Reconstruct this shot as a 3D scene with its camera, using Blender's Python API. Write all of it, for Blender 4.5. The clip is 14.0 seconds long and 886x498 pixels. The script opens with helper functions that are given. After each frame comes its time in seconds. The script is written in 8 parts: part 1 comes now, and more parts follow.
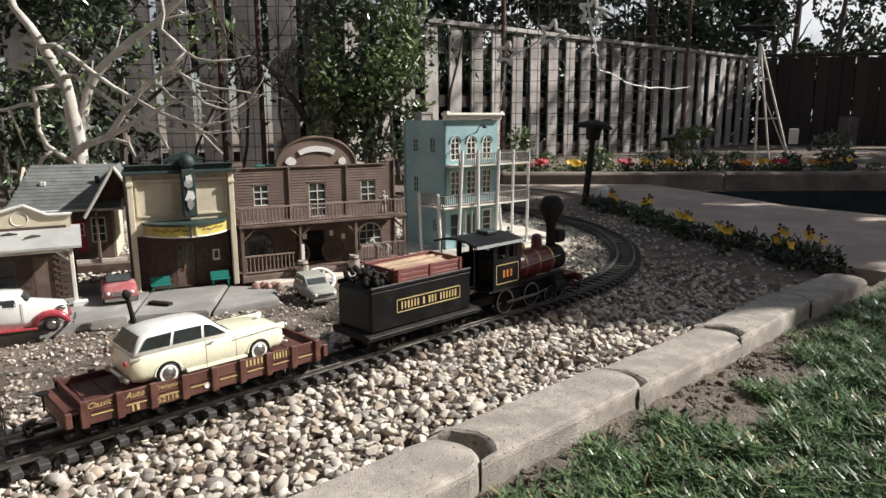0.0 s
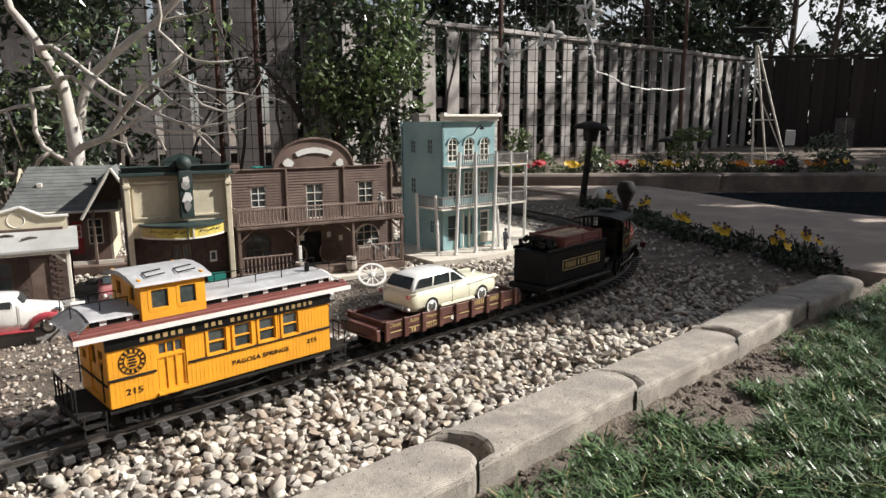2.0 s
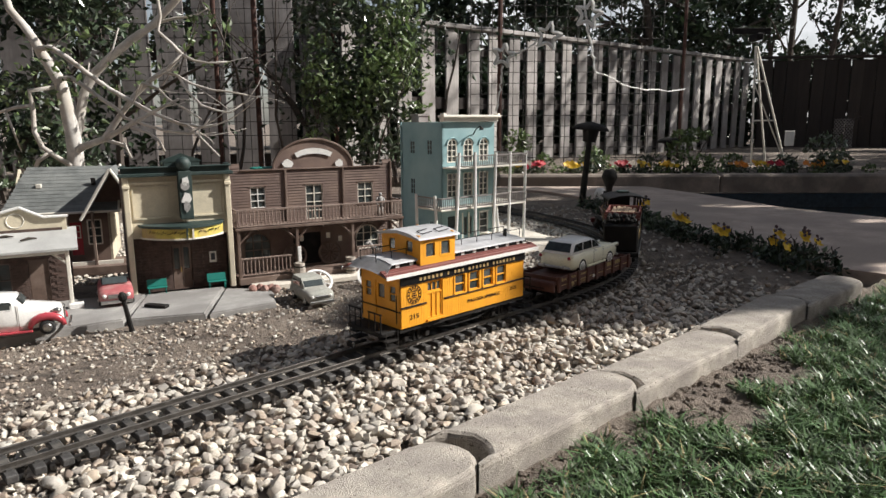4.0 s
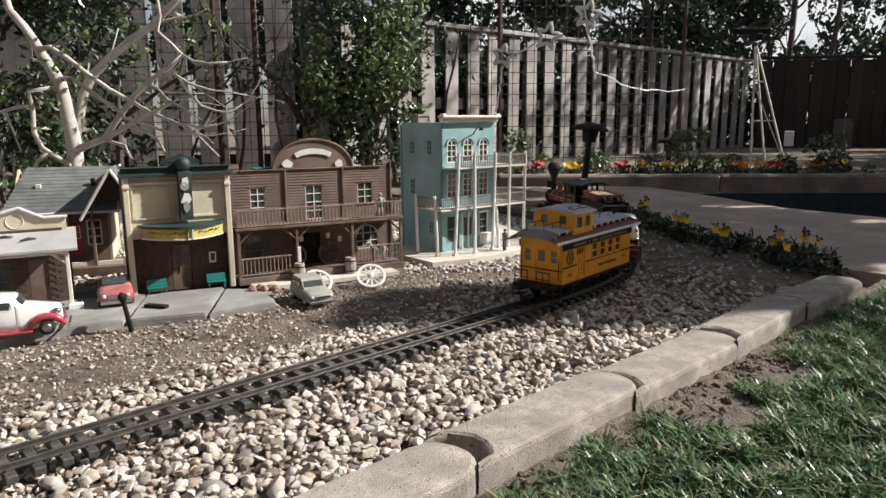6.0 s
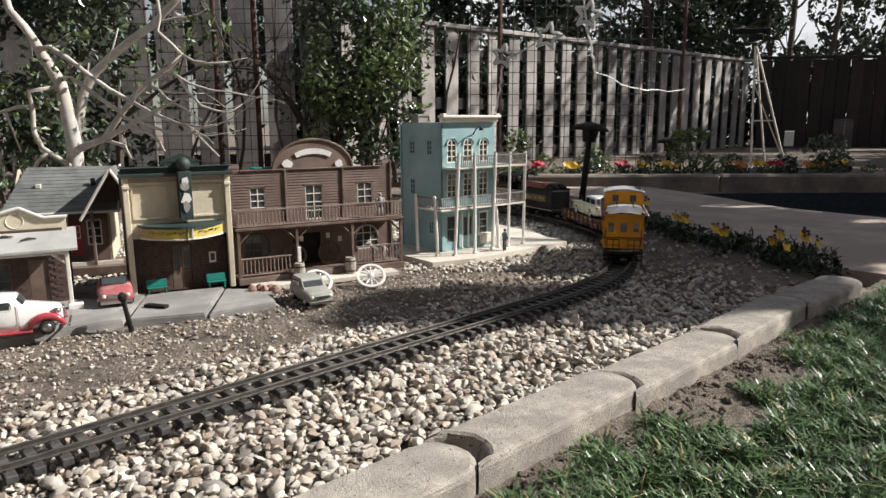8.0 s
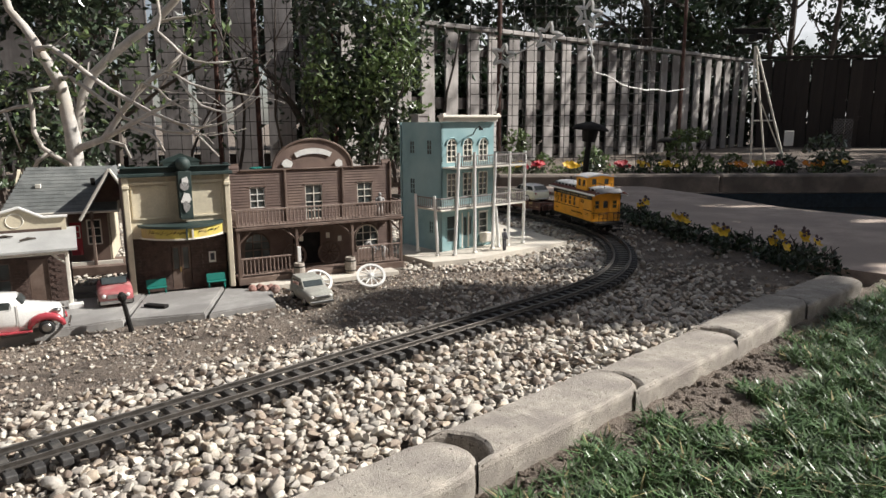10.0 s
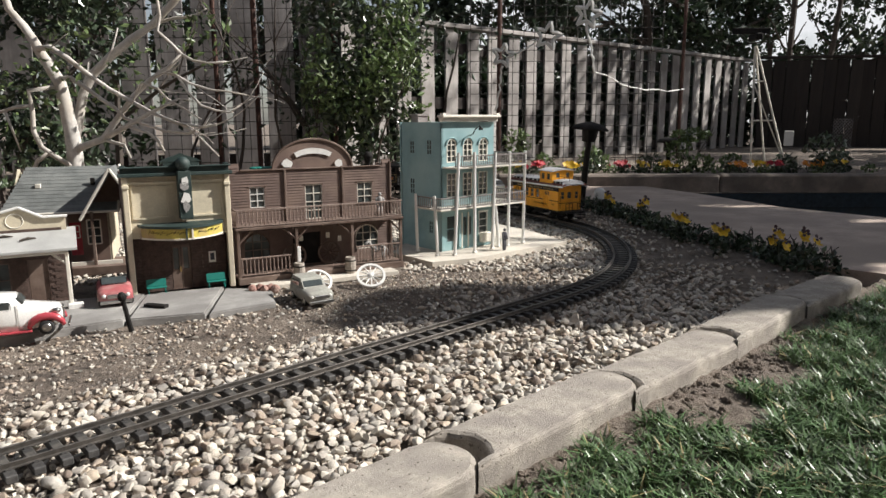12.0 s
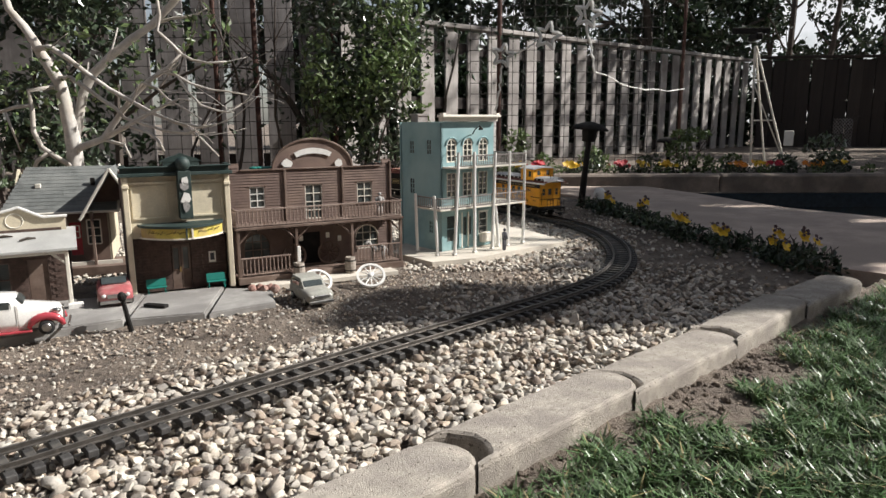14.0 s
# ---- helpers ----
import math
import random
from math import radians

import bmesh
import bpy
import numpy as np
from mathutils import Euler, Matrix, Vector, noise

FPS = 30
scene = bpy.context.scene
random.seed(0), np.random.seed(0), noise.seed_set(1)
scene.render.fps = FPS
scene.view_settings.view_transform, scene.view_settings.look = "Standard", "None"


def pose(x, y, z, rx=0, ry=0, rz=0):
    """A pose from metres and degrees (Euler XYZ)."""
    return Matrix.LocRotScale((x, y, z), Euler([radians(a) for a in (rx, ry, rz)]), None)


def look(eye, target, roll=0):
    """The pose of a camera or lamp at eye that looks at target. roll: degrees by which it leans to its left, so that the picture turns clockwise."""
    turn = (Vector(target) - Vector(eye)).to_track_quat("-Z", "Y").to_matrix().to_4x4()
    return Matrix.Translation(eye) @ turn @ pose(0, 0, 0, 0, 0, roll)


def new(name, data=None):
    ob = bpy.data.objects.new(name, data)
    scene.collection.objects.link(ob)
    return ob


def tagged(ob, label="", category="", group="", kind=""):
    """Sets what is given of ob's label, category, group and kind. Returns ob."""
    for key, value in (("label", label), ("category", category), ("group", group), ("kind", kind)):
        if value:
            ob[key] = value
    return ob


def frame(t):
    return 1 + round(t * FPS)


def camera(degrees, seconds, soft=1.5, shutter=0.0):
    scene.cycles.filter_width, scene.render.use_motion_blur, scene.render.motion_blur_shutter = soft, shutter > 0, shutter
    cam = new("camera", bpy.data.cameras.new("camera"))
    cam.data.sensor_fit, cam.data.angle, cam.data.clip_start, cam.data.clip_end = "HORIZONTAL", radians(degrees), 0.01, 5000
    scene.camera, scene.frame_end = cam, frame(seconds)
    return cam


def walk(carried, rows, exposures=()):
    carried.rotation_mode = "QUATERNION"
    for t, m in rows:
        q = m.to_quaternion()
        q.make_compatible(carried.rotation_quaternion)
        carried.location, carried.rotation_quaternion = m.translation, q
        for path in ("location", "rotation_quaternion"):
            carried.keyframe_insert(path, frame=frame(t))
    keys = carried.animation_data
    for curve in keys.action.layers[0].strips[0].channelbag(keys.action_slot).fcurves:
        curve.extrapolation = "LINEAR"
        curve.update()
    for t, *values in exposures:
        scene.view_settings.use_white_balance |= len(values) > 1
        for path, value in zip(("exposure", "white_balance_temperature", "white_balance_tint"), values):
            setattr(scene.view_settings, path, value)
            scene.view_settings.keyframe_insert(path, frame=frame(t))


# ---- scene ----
# ---- camera ----
cam = camera(66.3, 14.0)
EYE, TILT, FOCAL = Vector((0, 0, 0.3977)), 10.77, 1200.0


def aim(dx, dy):
    """The camera's pose with small turns of dx and dy in units of its focal length."""
    yaw, down = dx / FOCAL, radians(TILT) - dy / FOCAL
    way = Vector((-math.sin(yaw) * math.cos(down), math.cos(yaw) * math.cos(down), -math.sin(down)))
    return look(EYE, EYE + way, -0.24)


walk(cam, [(0, aim(6, -4)), (0.4, aim(4, -3.2)), (1, aim(3, -2.8)), (1.5, aim(2.5, -2)), (2, aim(1.5, -1.5)), (3, aim(1, -1)),
           (4.2, aim(0.4, -0.4)), (5.5, aim(0, 0)), (8, aim(0, -0.1)), (10.5, aim(-0.3, -0.5)), (12.5, aim(-0.4, -0.6)), (13, aim(0.8, -0.5)), (13.5, aim(-0.2, -0.6)), (14, aim(-0.5, -0.8))])

# ---- light ----
SUN = Vector((0.97, 0.12, 0.0)).normalized()
SUN_HEIGHT = 38.0
world = bpy.data.worlds.new("sky")
scene.world = world
world.use_nodes = True
wn = world.node_tree.nodes
sky = wn.new("ShaderNodeTexSky")
sky.sky_type, sky.sun_disc = "NISHITA", False
sky.sun_elevation, sky.sun_rotation = radians(SUN_HEIGHT), math.atan2(SUN.x, SUN.y)
haze = wn.new("ShaderNodeHueSaturation")
haze.inputs["Saturation"].default_value = 0.5
world.node_tree.links.new(sky.outputs[0], haze.inputs["Color"])
world.node_tree.links.new(haze.outputs[0], wn["Background"].inputs[0])
wn["Background"].inputs[1].default_value = 0.06
sun_dir = Vector((SUN.x * math.cos(radians(SUN_HEIGHT)), SUN.y * math.cos(radians(SUN_HEIGHT)), math.sin(radians(SUN_HEIGHT))))
sun = new("sun", bpy.data.lights.new("sun", "SUN"))
sun.data.energy, sun.data.angle, sun.data.color = 5.0, radians(0.6), (1.0, 0.96, 0.905)
sun.matrix_world = look(sun_dir * 30, (0, 0, 0))
scene.view_settings.exposure = 0.57


# ---- materials ----
def mat(name, color, rough=0.6, metal=0.0, var=0.25, scale=40.0, bump=0.2, fine=400.0, second=None, mix=(0.45, 0.6), spec=0.5, obj=0.0, island=0.0,
        wood=0.0, coat=0.0, bump_dist=0.002, pits=0.0):
    """A procedural surface: a base colour that varies at two scales, a second colour in patches, fine relief."""
    m = bpy.data.materials.new(name)
    m.use_nodes = True
    n, l = m.node_tree.nodes, m.node_tree.links
    p = n["Principled BSDF"]
    p.inputs["Roughness"].default_value, p.inputs["Metallic"].default_value = rough, metal
    p.inputs["Specular IOR Level"].default_value = spec
    p.inputs["Coat Weight"].default_value = coat
    tc = n.new("ShaderNodeTexCoord")
    mp = n.new("ShaderNodeMapping")
    l.new(tc.outputs["Object"], mp.inputs[0])
    if wood:
        mp.inputs["Scale"].default_value = (1, 1, wood)
    big, small = n.new("ShaderNodeTexNoise"), n.new("ShaderNodeTexNoise")
    for t, s, d in ((big, scale, 6), (small, fine, 9)):
        l.new(mp.outputs[0], t.inputs["Vector"])
        t.inputs["Scale"].default_value, t.inputs["Detail"].default_value, t.inputs["Roughness"].default_value = s, d, 0.68
    ramp = n.new("ShaderNodeValToRGB")
    lo, hi = [c * (1 - var) for c in color], [min(1, c * (1 + var)) for c in color]
    ramp.color_ramp.elements[0].position, ramp.color_ramp.elements[1].position = 0.3, 0.7
    ramp.color_ramp.elements[0].color, ramp.color_ramp.elements[1].color = (*lo, 1), (*hi, 1)
    l.new(big.outputs["Fac"], ramp.inputs[0])
    out = ramp.outputs[0]
    if second:
        patch = n.new("ShaderNodeTexNoise")
        patch.inputs["Scale"].default_value, patch.inputs["Detail"].default_value = scale * 0.37, 6
        l.new(tc.outputs["Object"], patch.inputs["Vector"])
        r2 = n.new("ShaderNodeValToRGB")
        r2.color_ramp.elements[0].position, r2.color_ramp.elements[1].position = mix
        l.new(patch.outputs["Fac"], r2.inputs[0])
        mx = n.new("ShaderNodeMix")
        mx.data_type = "RGBA"
        l.new(r2.outputs[0], mx.inputs[0])
        l.new(out, mx.inputs[6])
        mx.inputs[7].default_value = (*second, 1)
        out = mx.outputs[2]
    if pits:
        hole, hr, hm = n.new("ShaderNodeTexNoise"), n.new("ShaderNodeValToRGB"), n.new("ShaderNodeMix")
        hole.inputs["Scale"].default_value, hole.inputs["Detail"].default_value = pits, 2
        l.new(tc.outputs["Object"], hole.inputs["Vector"])
        hr.color_ramp.elements[0].position, hr.color_ramp.elements[1].position = 0.66, 0.70
        l.new(hole.outputs["Fac"], hr.inputs[0])
        hm.data_type = "RGBA"
        l.new(hr.outputs[0], hm.inputs[0])
        l.new(out, hm.inputs[6])
        hm.inputs[7].default_value = (color[0] * 0.3, color[1] * 0.28, color[2] * 0.26, 1)
        out = hm.outputs[2]
    g = n.new("ShaderNodeMix")
    g.data_type, g.blend_type = "RGBA", "MULTIPLY"
    g.inputs[0].default_value = 0.5
    l.new(out, g.inputs[6])
    l.new(small.outputs["Fac"], g.inputs[7])
    gain = n.new("ShaderNodeHueSaturation")
    gain.inputs["Value"].default_value = 1.33
    l.new(g.outputs[2], gain.inputs["Color"])
    out = gain.outputs[0]
    for amount, socket in ((obj, "Object"), (island, "Island")):
        if amount:
            if socket == "Object":
                src = n.new("ShaderNodeObjectInfo").outputs["Random"]
            else:
                src = n.new("ShaderNodeNewGeometry").outputs["Random Per Island"]
            mr = n.new("ShaderNodeMapRange")
            mr.inputs[3].default_value, mr.inputs[4].default_value = 1 - amount, 1 + amount
            l.new(src, mr.inputs[0])
            hs = n.new("ShaderNodeHueSaturation")
            l.new(mr.outputs[0], hs.inputs["Value"])
            wob = n.new("ShaderNodeMath")
            wob.operation = "MULTIPLY_ADD"
            wob.inputs[1].default_value, wob.inputs[2].default_value = 0.05 * amount, 0.5 - 0.025 * amount
            l.new(src, wob.inputs[0])
            l.new(wob.outputs[0], hs.inputs["Hue"])
            l.new(out, hs.inputs["Color"])
            out = hs.outputs[0]
    l.new(out, p.inputs["Base Color"])
    if bump:
        b = n.new("ShaderNodeBump")
        b.inputs["Strength"].default_value, b.inputs["Distance"].default_value = bump, bump_dist
        l.new(small.outputs["Fac"], b.inputs["Height"])
        l.new(b.outputs[0], p.inputs["Normal"])
    return m


def leaf_mat(name, color, rough=0.45, island=0.5, glow=0.25):
    """Leaves: glossy, each a little different, and letting some light through."""
    m = mat(name, color, rough, var=0.3, scale=30, island=island, bump=0.05, spec=0.75)
    n, l = m.node_tree.nodes, m.node_tree.links
    p = n["Principled BSDF"]
    tr, add = n.new("ShaderNodeBsdfTranslucent"), n.new("ShaderNodeMixShader")
    l.new(p.inputs["Base Color"].links[0].from_socket, tr.inputs[0])
    add.inputs[0].default_value = glow
    l.new(p.outputs[0], add.inputs[1])
    l.new(tr.outputs[0], add.inputs[2])
    l.new(add.outputs[0], n["Material Output"].inputs[0])
    return m


def glass_mat(name, tint=(0.05, 0.06, 0.06), rough=0.08):
    return mat(name, tint, rough, var=0.4, bump=0.0, spec=0.7, coat=0.3)


STONE = [mat("river_stone_cream", (0.455, 0.405, 0.345), 0.85, var=0.25, scale=60, obj=0.3, island=0.34, second=(0.53, 0.485, 0.42), bump=0.5),
         mat("river_stone_grey", (0.30, 0.278, 0.25), 0.8, var=0.3, scale=80, obj=0.45, island=0.45, second=(0.42, 0.38, 0.33), bump=0.3),
         mat("river_stone_brown", (0.345, 0.28, 0.225), 0.8, var=0.3, scale=70, obj=0.4, island=0.45, second=(0.27, 0.215, 0.17), bump=0.4)]
DIRT = mat("bare_soil", (0.16, 0.128, 0.104), 0.95, var=0.6, scale=34, fine=150, second=(0.25, 0.205, 0.165), mix=(0.42, 0.62), bump=1.0, bump_dist=0.014)
CONCRETE = mat("weathered_concrete", (0.36, 0.34, 0.31), 0.9, var=0.22, scale=14, fine=500, second=(0.29, 0.275, 0.25), bump=0.6, bump_dist=0.0015)
KERB = mat("pitted_concrete_edging", (0.40, 0.36, 0.31), 0.92, var=0.36, scale=30, fine=420, second=(0.285, 0.255, 0.225), mix=(0.42, 0.62), bump=0.9, bump_dist=0.003, obj=0.1, pits=170)
# brown-grey set dark to carry the shade on the bed wall
WALL_BLOCK = mat("shaded_wall_block", (0.25, 0.205, 0.17), 0.9, var=0.35, scale=12, fine=200, second=(0.15, 0.125, 0.105), bump=0.8, bump_dist=0.004)
DECK = mat("pool_deck_concrete", (0.42, 0.338, 0.285), 0.85, var=0.3, scale=6, fine=200, second=(0.34, 0.275, 0.23), bump=0.4)
SLAB = mat("grey_slab", (0.30, 0.29, 0.275), 0.9, var=0.2, scale=25, fine=700, second=(0.22, 0.21, 0.2), bump=0.5)
PALE = mat("pale_slab", (0.62, 0.57, 0.49), 0.9, var=0.1, scale=20, fine=500, second=(0.5, 0.46, 0.4), bump=0.4)
RAIL = mat("oxidised_brass_rail", (0.17, 0.156, 0.142), 0.46, metal=0.85, var=0.3, scale=60, bump=0.1)
TIE = mat("black_plastic_sleeper", (0.055, 0.052, 0.05), 0.62, var=0.35, scale=90, second=(0.10, 0.092, 0.08), bump=0.5, obj=0.2)
GRASS = leaf_mat("grass_blade", (0.092, 0.15, 0.06), 0.38, 0.65, 0.26)
DRY_GRASS = leaf_mat("dry_grass_blade", (0.34, 0.28, 0.14), 0.5, 0.4, 0.2)
LEAF = leaf_mat("glossy_leaf", (0.066, 0.092, 0.05), 0.3, 0.65, 0.15)
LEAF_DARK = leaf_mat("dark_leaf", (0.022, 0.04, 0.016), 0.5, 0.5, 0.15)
LEAF_LIGHT = leaf_mat("pale_leaf", (0.12, 0.17, 0.06), 0.45, 0.5, 0.3)
BARK_PALE = mat("pale_smooth_bark", (0.52, 0.49, 0.455), 0.85, var=0.25, scale=25, fine=250, second=(0.45, 0.41, 0.36), bump=0.5)
BARK_DARK = mat("dark_bark", (0.075, 0.06, 0.05), 0.9, var=0.4, scale=25, fine=200, bump=0.8)
FENCE = mat("weathered_fence_board", (0.42, 0.39, 0.37), 0.9, var=0.3, scale=9, fine=120, wood=0.08, second=(0.25, 0.23, 0.215), bump=0.5, obj=0.25)
# darker copy of the fence boards with shade put into its grey
FENCE_SHADED = mat("shaded_grey_board", (0.27, 0.25, 0.243), 0.9, var=0.35, scale=9, fine=120, wood=0.08, second=(0.16, 0.145, 0.14), bump=0.6, obj=0.3)
# near-black brown: deep shade on the boards is set into the colour
FENCE_DARK = mat("deep_shade_fence_board", (0.04, 0.032, 0.028), 0.9, var=0.3, scale=9, fine=120, wood=0.08, bump=0.5, obj=0.25)
WIRE = mat("dark_wire", (0.05, 0.045, 0.042), 0.6, metal=0.3, var=0.2, bump=0)
RUST = mat("rusty_steel", (0.085, 0.04, 0.03), 0.8, var=0.4, scale=30, bump=0.3)
WHITE = mat("white_plastic", (0.75, 0.74, 0.71), 0.5, var=0.08, scale=30, bump=0.05)
IVORY = mat("ivory_wood", (0.72, 0.68, 0.6), 0.65, var=0.12, scale=40, bump=0.2)
BLACK = mat("satin_black", (0.0065, 0.006, 0.006), 0.42, var=0.4, scale=60, second=(0.012, 0.011, 0.0105), bump=0.15, spec=0.22)
SOOT = mat("dusty_black", (0.0115, 0.0105, 0.0098), 0.75, var=0.45, scale=60, second=(0.022, 0.0195, 0.0175), bump=0.3, spec=0.25)
STEEL = mat("bright_steel", (0.5, 0.49, 0.47), 0.3, metal=1.0, var=0.15, bump=0.05)
BRASS = mat("brass_trim", (0.6, 0.42, 0.18), 0.35, metal=1.0, var=0.15, bump=0.05)
GOLD = mat("gold_paint", (0.5, 0.375, 0.17), 0.5, var=0.1, bump=0)
DULL_GOLD = mat("dull_gold_paint", (0.34, 0.235, 0.1), 0.55, var=0.2, bump=0)
YELLOW = mat("yellow_orange_plastic", (0.78, 0.345, 0.025), 0.48, var=0.1, scale=40, fine=900, second=(0.66, 0.29, 0.03), mix=(0.5, 0.75), bump=0.1, spec=0.35)
MAROON = mat("maroon_plastic", (0.17, 0.055, 0.045), 0.55, var=0.2, scale=60, bump=0.15)
FLATRED = mat("oxide_red_plastic", (0.088, 0.033, 0.025), 0.55, var=0.25, scale=60, second=(0.125, 0.054, 0.04), bump=0.2)
GREY_ROOF = mat("grey_roof_paint", (0.42, 0.42, 0.43), 0.6, var=0.15, scale=60, second=(0.34, 0.34, 0.345), bump=0.15)
GLASS = glass_mat("dark_window_glass")
CREAM = mat("cream_car_paint", (0.82, 0.785, 0.60), 0.22, var=0.04, scale=40, bump=0, coat=0.6)
CARWHITE = mat("white_car_paint", (0.82, 0.81, 0.78), 0.25, var=0.04, scale=40, bump=0, coat=0.5)
CARRED = mat("red_car_paint", (0.40, 0.055, 0.07), 0.25, var=0.1, scale=40, bump=0, coat=0.5)
FADEDRED = mat("faded_red_paint", (0.36, 0.095, 0.1), 0.65, var=0.25, scale=60, second=(0.42, 0.2, 0.19), bump=0.15)
TERRACOTTA = mat("broken_terracotta", (0.3, 0.17, 0.14), 0.85, var=0.3, scale=60, second=(0.38, 0.27, 0.23), bump=0.4)
GREYCAR = mat("dusty_grey_paint", (0.3, 0.3, 0.265), 0.7, var=0.3, scale=60, second=(0.3, 0.29, 0.26), bump=0.2)
RUBBER = mat("black_rubber", (0.02, 0.02, 0.02), 0.7, var=0.2, bump=0.1)
BOILER = mat("crimson_boiler_paint", (0.115, 0.013, 0.015), 0.36, var=0.25, scale=40, second=(0.085, 0.014, 0.015), bump=0.05, coat=0.2)
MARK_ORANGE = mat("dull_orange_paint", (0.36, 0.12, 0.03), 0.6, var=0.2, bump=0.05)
LUMBER = mat("stacked_wood", (0.42, 0.3, 0.2), 0.85, var=0.35, scale=50, fine=300, obj=0.3, bump=0.5)
BROWN = mat("brown_siding", (0.142, 0.096, 0.08), 0.75, var=0.24, scale=30, second=(0.195, 0.135, 0.108), bump=0.25)
# lighter railing brown, with the balusters' highlights put into its pale patches
BROWN_RAIL = mat("highlit_brown_railing", (0.2, 0.145, 0.12), 0.7, var=0.3, scale=60, second=(0.28, 0.215, 0.18), bump=0.2)
BROWN_TRIM = mat("brown_trim", (0.11, 0.072, 0.055), 0.75, var=0.25, scale=40, second=(0.18, 0.13, 0.105), bump=0.2)
GREY_RAIL = mat("grey_brown_railing", (0.2, 0.175, 0.165), 0.75, var=0.25, scale=40, bump=0.15)
CREAM_WALL = mat("cream_wall", (0.61, 0.545, 0.41), 0.75, var=0.16, scale=18, second=(0.48, 0.43, 0.33), mix=(0.45, 0.68), bump=0.2)
DKGREEN = mat("dark_green_trim", (0.016, 0.034, 0.031), 0.6, var=0.3, scale=40, second=(0.04, 0.06, 0.055), bump=0.15)
TEAL = mat("teal_green_plastic", (0.01, 0.16, 0.13), 0.45, var=0.15, bump=0.05)
BLUE = mat("faded_blue_wall", (0.225, 0.365, 0.385), 0.7, var=0.15, scale=14, second=(0.31, 0.45, 0.455), bump=0.15)
BRICK = mat("dark_brown_brick", (0.085, 0.055, 0.045), 0.85, var=0.4, scale=90, fine=500, bump=0.5)
SHINGLE = mat("grey_green_shingle", (0.115, 0.122, 0.118), 0.85, var=0.2, scale=40, fine=600, second=(0.17, 0.178, 0.17), bump=0.6, obj=0.1)
PORCH_ROOF = mat("pale_grey_roof", (0.4, 0.4, 0.385), 0.8, var=0.15, scale=18, second=(0.32, 0.32, 0.31), bump=0.2)
PETAL_Y = leaf_mat("yellow_petal", (0.8, 0.5, 0.015), 0.6, 0.2, 0.3)
PETAL_R = leaf_mat("red_petal", (0.5, 0.012, 0.03), 0.6, 0.25, 0.3)
PETAL_O = leaf_mat("orange_petal", (0.8, 0.27, 0.01), 0.6, 0.2, 0.3)
PETAL_D = leaf_mat("dark_petal", (0.035, 0.008, 0.012), 0.6, 0.3, 0.1)
WATER = mat("pool_water", (0.005, 0.013, 0.018), 0.05, var=0.2, scale=5, fine=12, bump=0.15, bump_dist=0.01, spec=0.6)
TILE = mat("blue_pool_tile", (0.02, 0.035, 0.05), 0.25, var=0.4, scale=30, bump=0.1, obj=0.3)
FIGURE = mat("grey_figure", (0.3, 0.29, 0.28), 0.7, var=0.3, scale=100, bump=0.1)
FIGURE_DARK = mat("dark_figure", (0.05, 0.05, 0.06), 0.7, var=0.4, scale=100, bump=0.1)


# ---- building blocks ----
def box(bm, c, s, m=None, bevel=0.0):
    """A box with centre c and sides s, turned by m, its edges rounded by bevel."""
    g = bmesh.ops.create_cube(bm, size=1.0, matrix=(m or Matrix()) @ Matrix.Translation(c) @ Matrix.Diagonal((*s, 1)))
    if bevel:
        e = list({e for v in g["verts"] for e in v.link_edges})
        bmesh.ops.bevel(bm, geom=e, offset=bevel, segments=1, affect="EDGES", profile=0.5)
    return bm


def rod(bm, a, b, r, r2=None, seg=8):
    """A rod, or a tapered one, from a to b."""
    a, b = Vector(a), Vector(b)
    d = b - a
    m = Matrix.Translation((a + b) / 2) @ d.to_track_quat("Z", "Y").to_matrix().to_4x4()
    bmesh.ops.create_cone(bm, cap_ends=True, segments=seg, radius1=r, radius2=r if r2 is None else r2, depth=d.length, matrix=m)
    return bm


def prism(bm, outline, depth, m=None):
    """An outline in x and z, pushed through by depth along y, centred."""
    m = m or Matrix()
    a = [bm.verts.new(m @ Vector((x, -depth / 2, z))) for x, z in outline]
    b = [bm.verts.new(m @ Vector((x, depth / 2, z))) for x, z in outline]
    n = len(outline)
    bm.faces.new(a)
    bm.faces.new(b[::-1])
    for i in range(n):
        bm.faces.new((a[i], b[i], b[(i + 1) % n], a[(i + 1) % n]))
    bmesh.ops.recalc_face_normals(bm, faces=bm.faces[:])
    return bm


def ball(bm, c, r, sub=2, squash=(1, 1, 1)):
    bmesh.ops.create_icosphere(bm, subdivisions=sub, radius=r, matrix=Matrix.Translation(c) @ Matrix.Diagonal((*squash, 1)))
    return bm


def lathe(bm, profile, m=None, seg=16, caps=True):
    """A turned shape: the profile (radius, height) swept round z."""
    m = m or Matrix()
    rings = []
    for r, z in profile:
        rings.append([bm.verts.new(m @ Vector((r * math.cos(i * math.tau / seg), r * math.sin(i * math.tau / seg), z))) for i in range(seg)])
    for lo, hi in zip(rings, rings[1:]):
        for i in range(seg):
            bm.faces.new((lo[i], lo[(i + 1) % seg], hi[(i + 1) % seg], hi[i]))
    if caps:
        bm.faces.new(rings[0][::-1])
        bm.faces.new(rings[-1])
    return bm


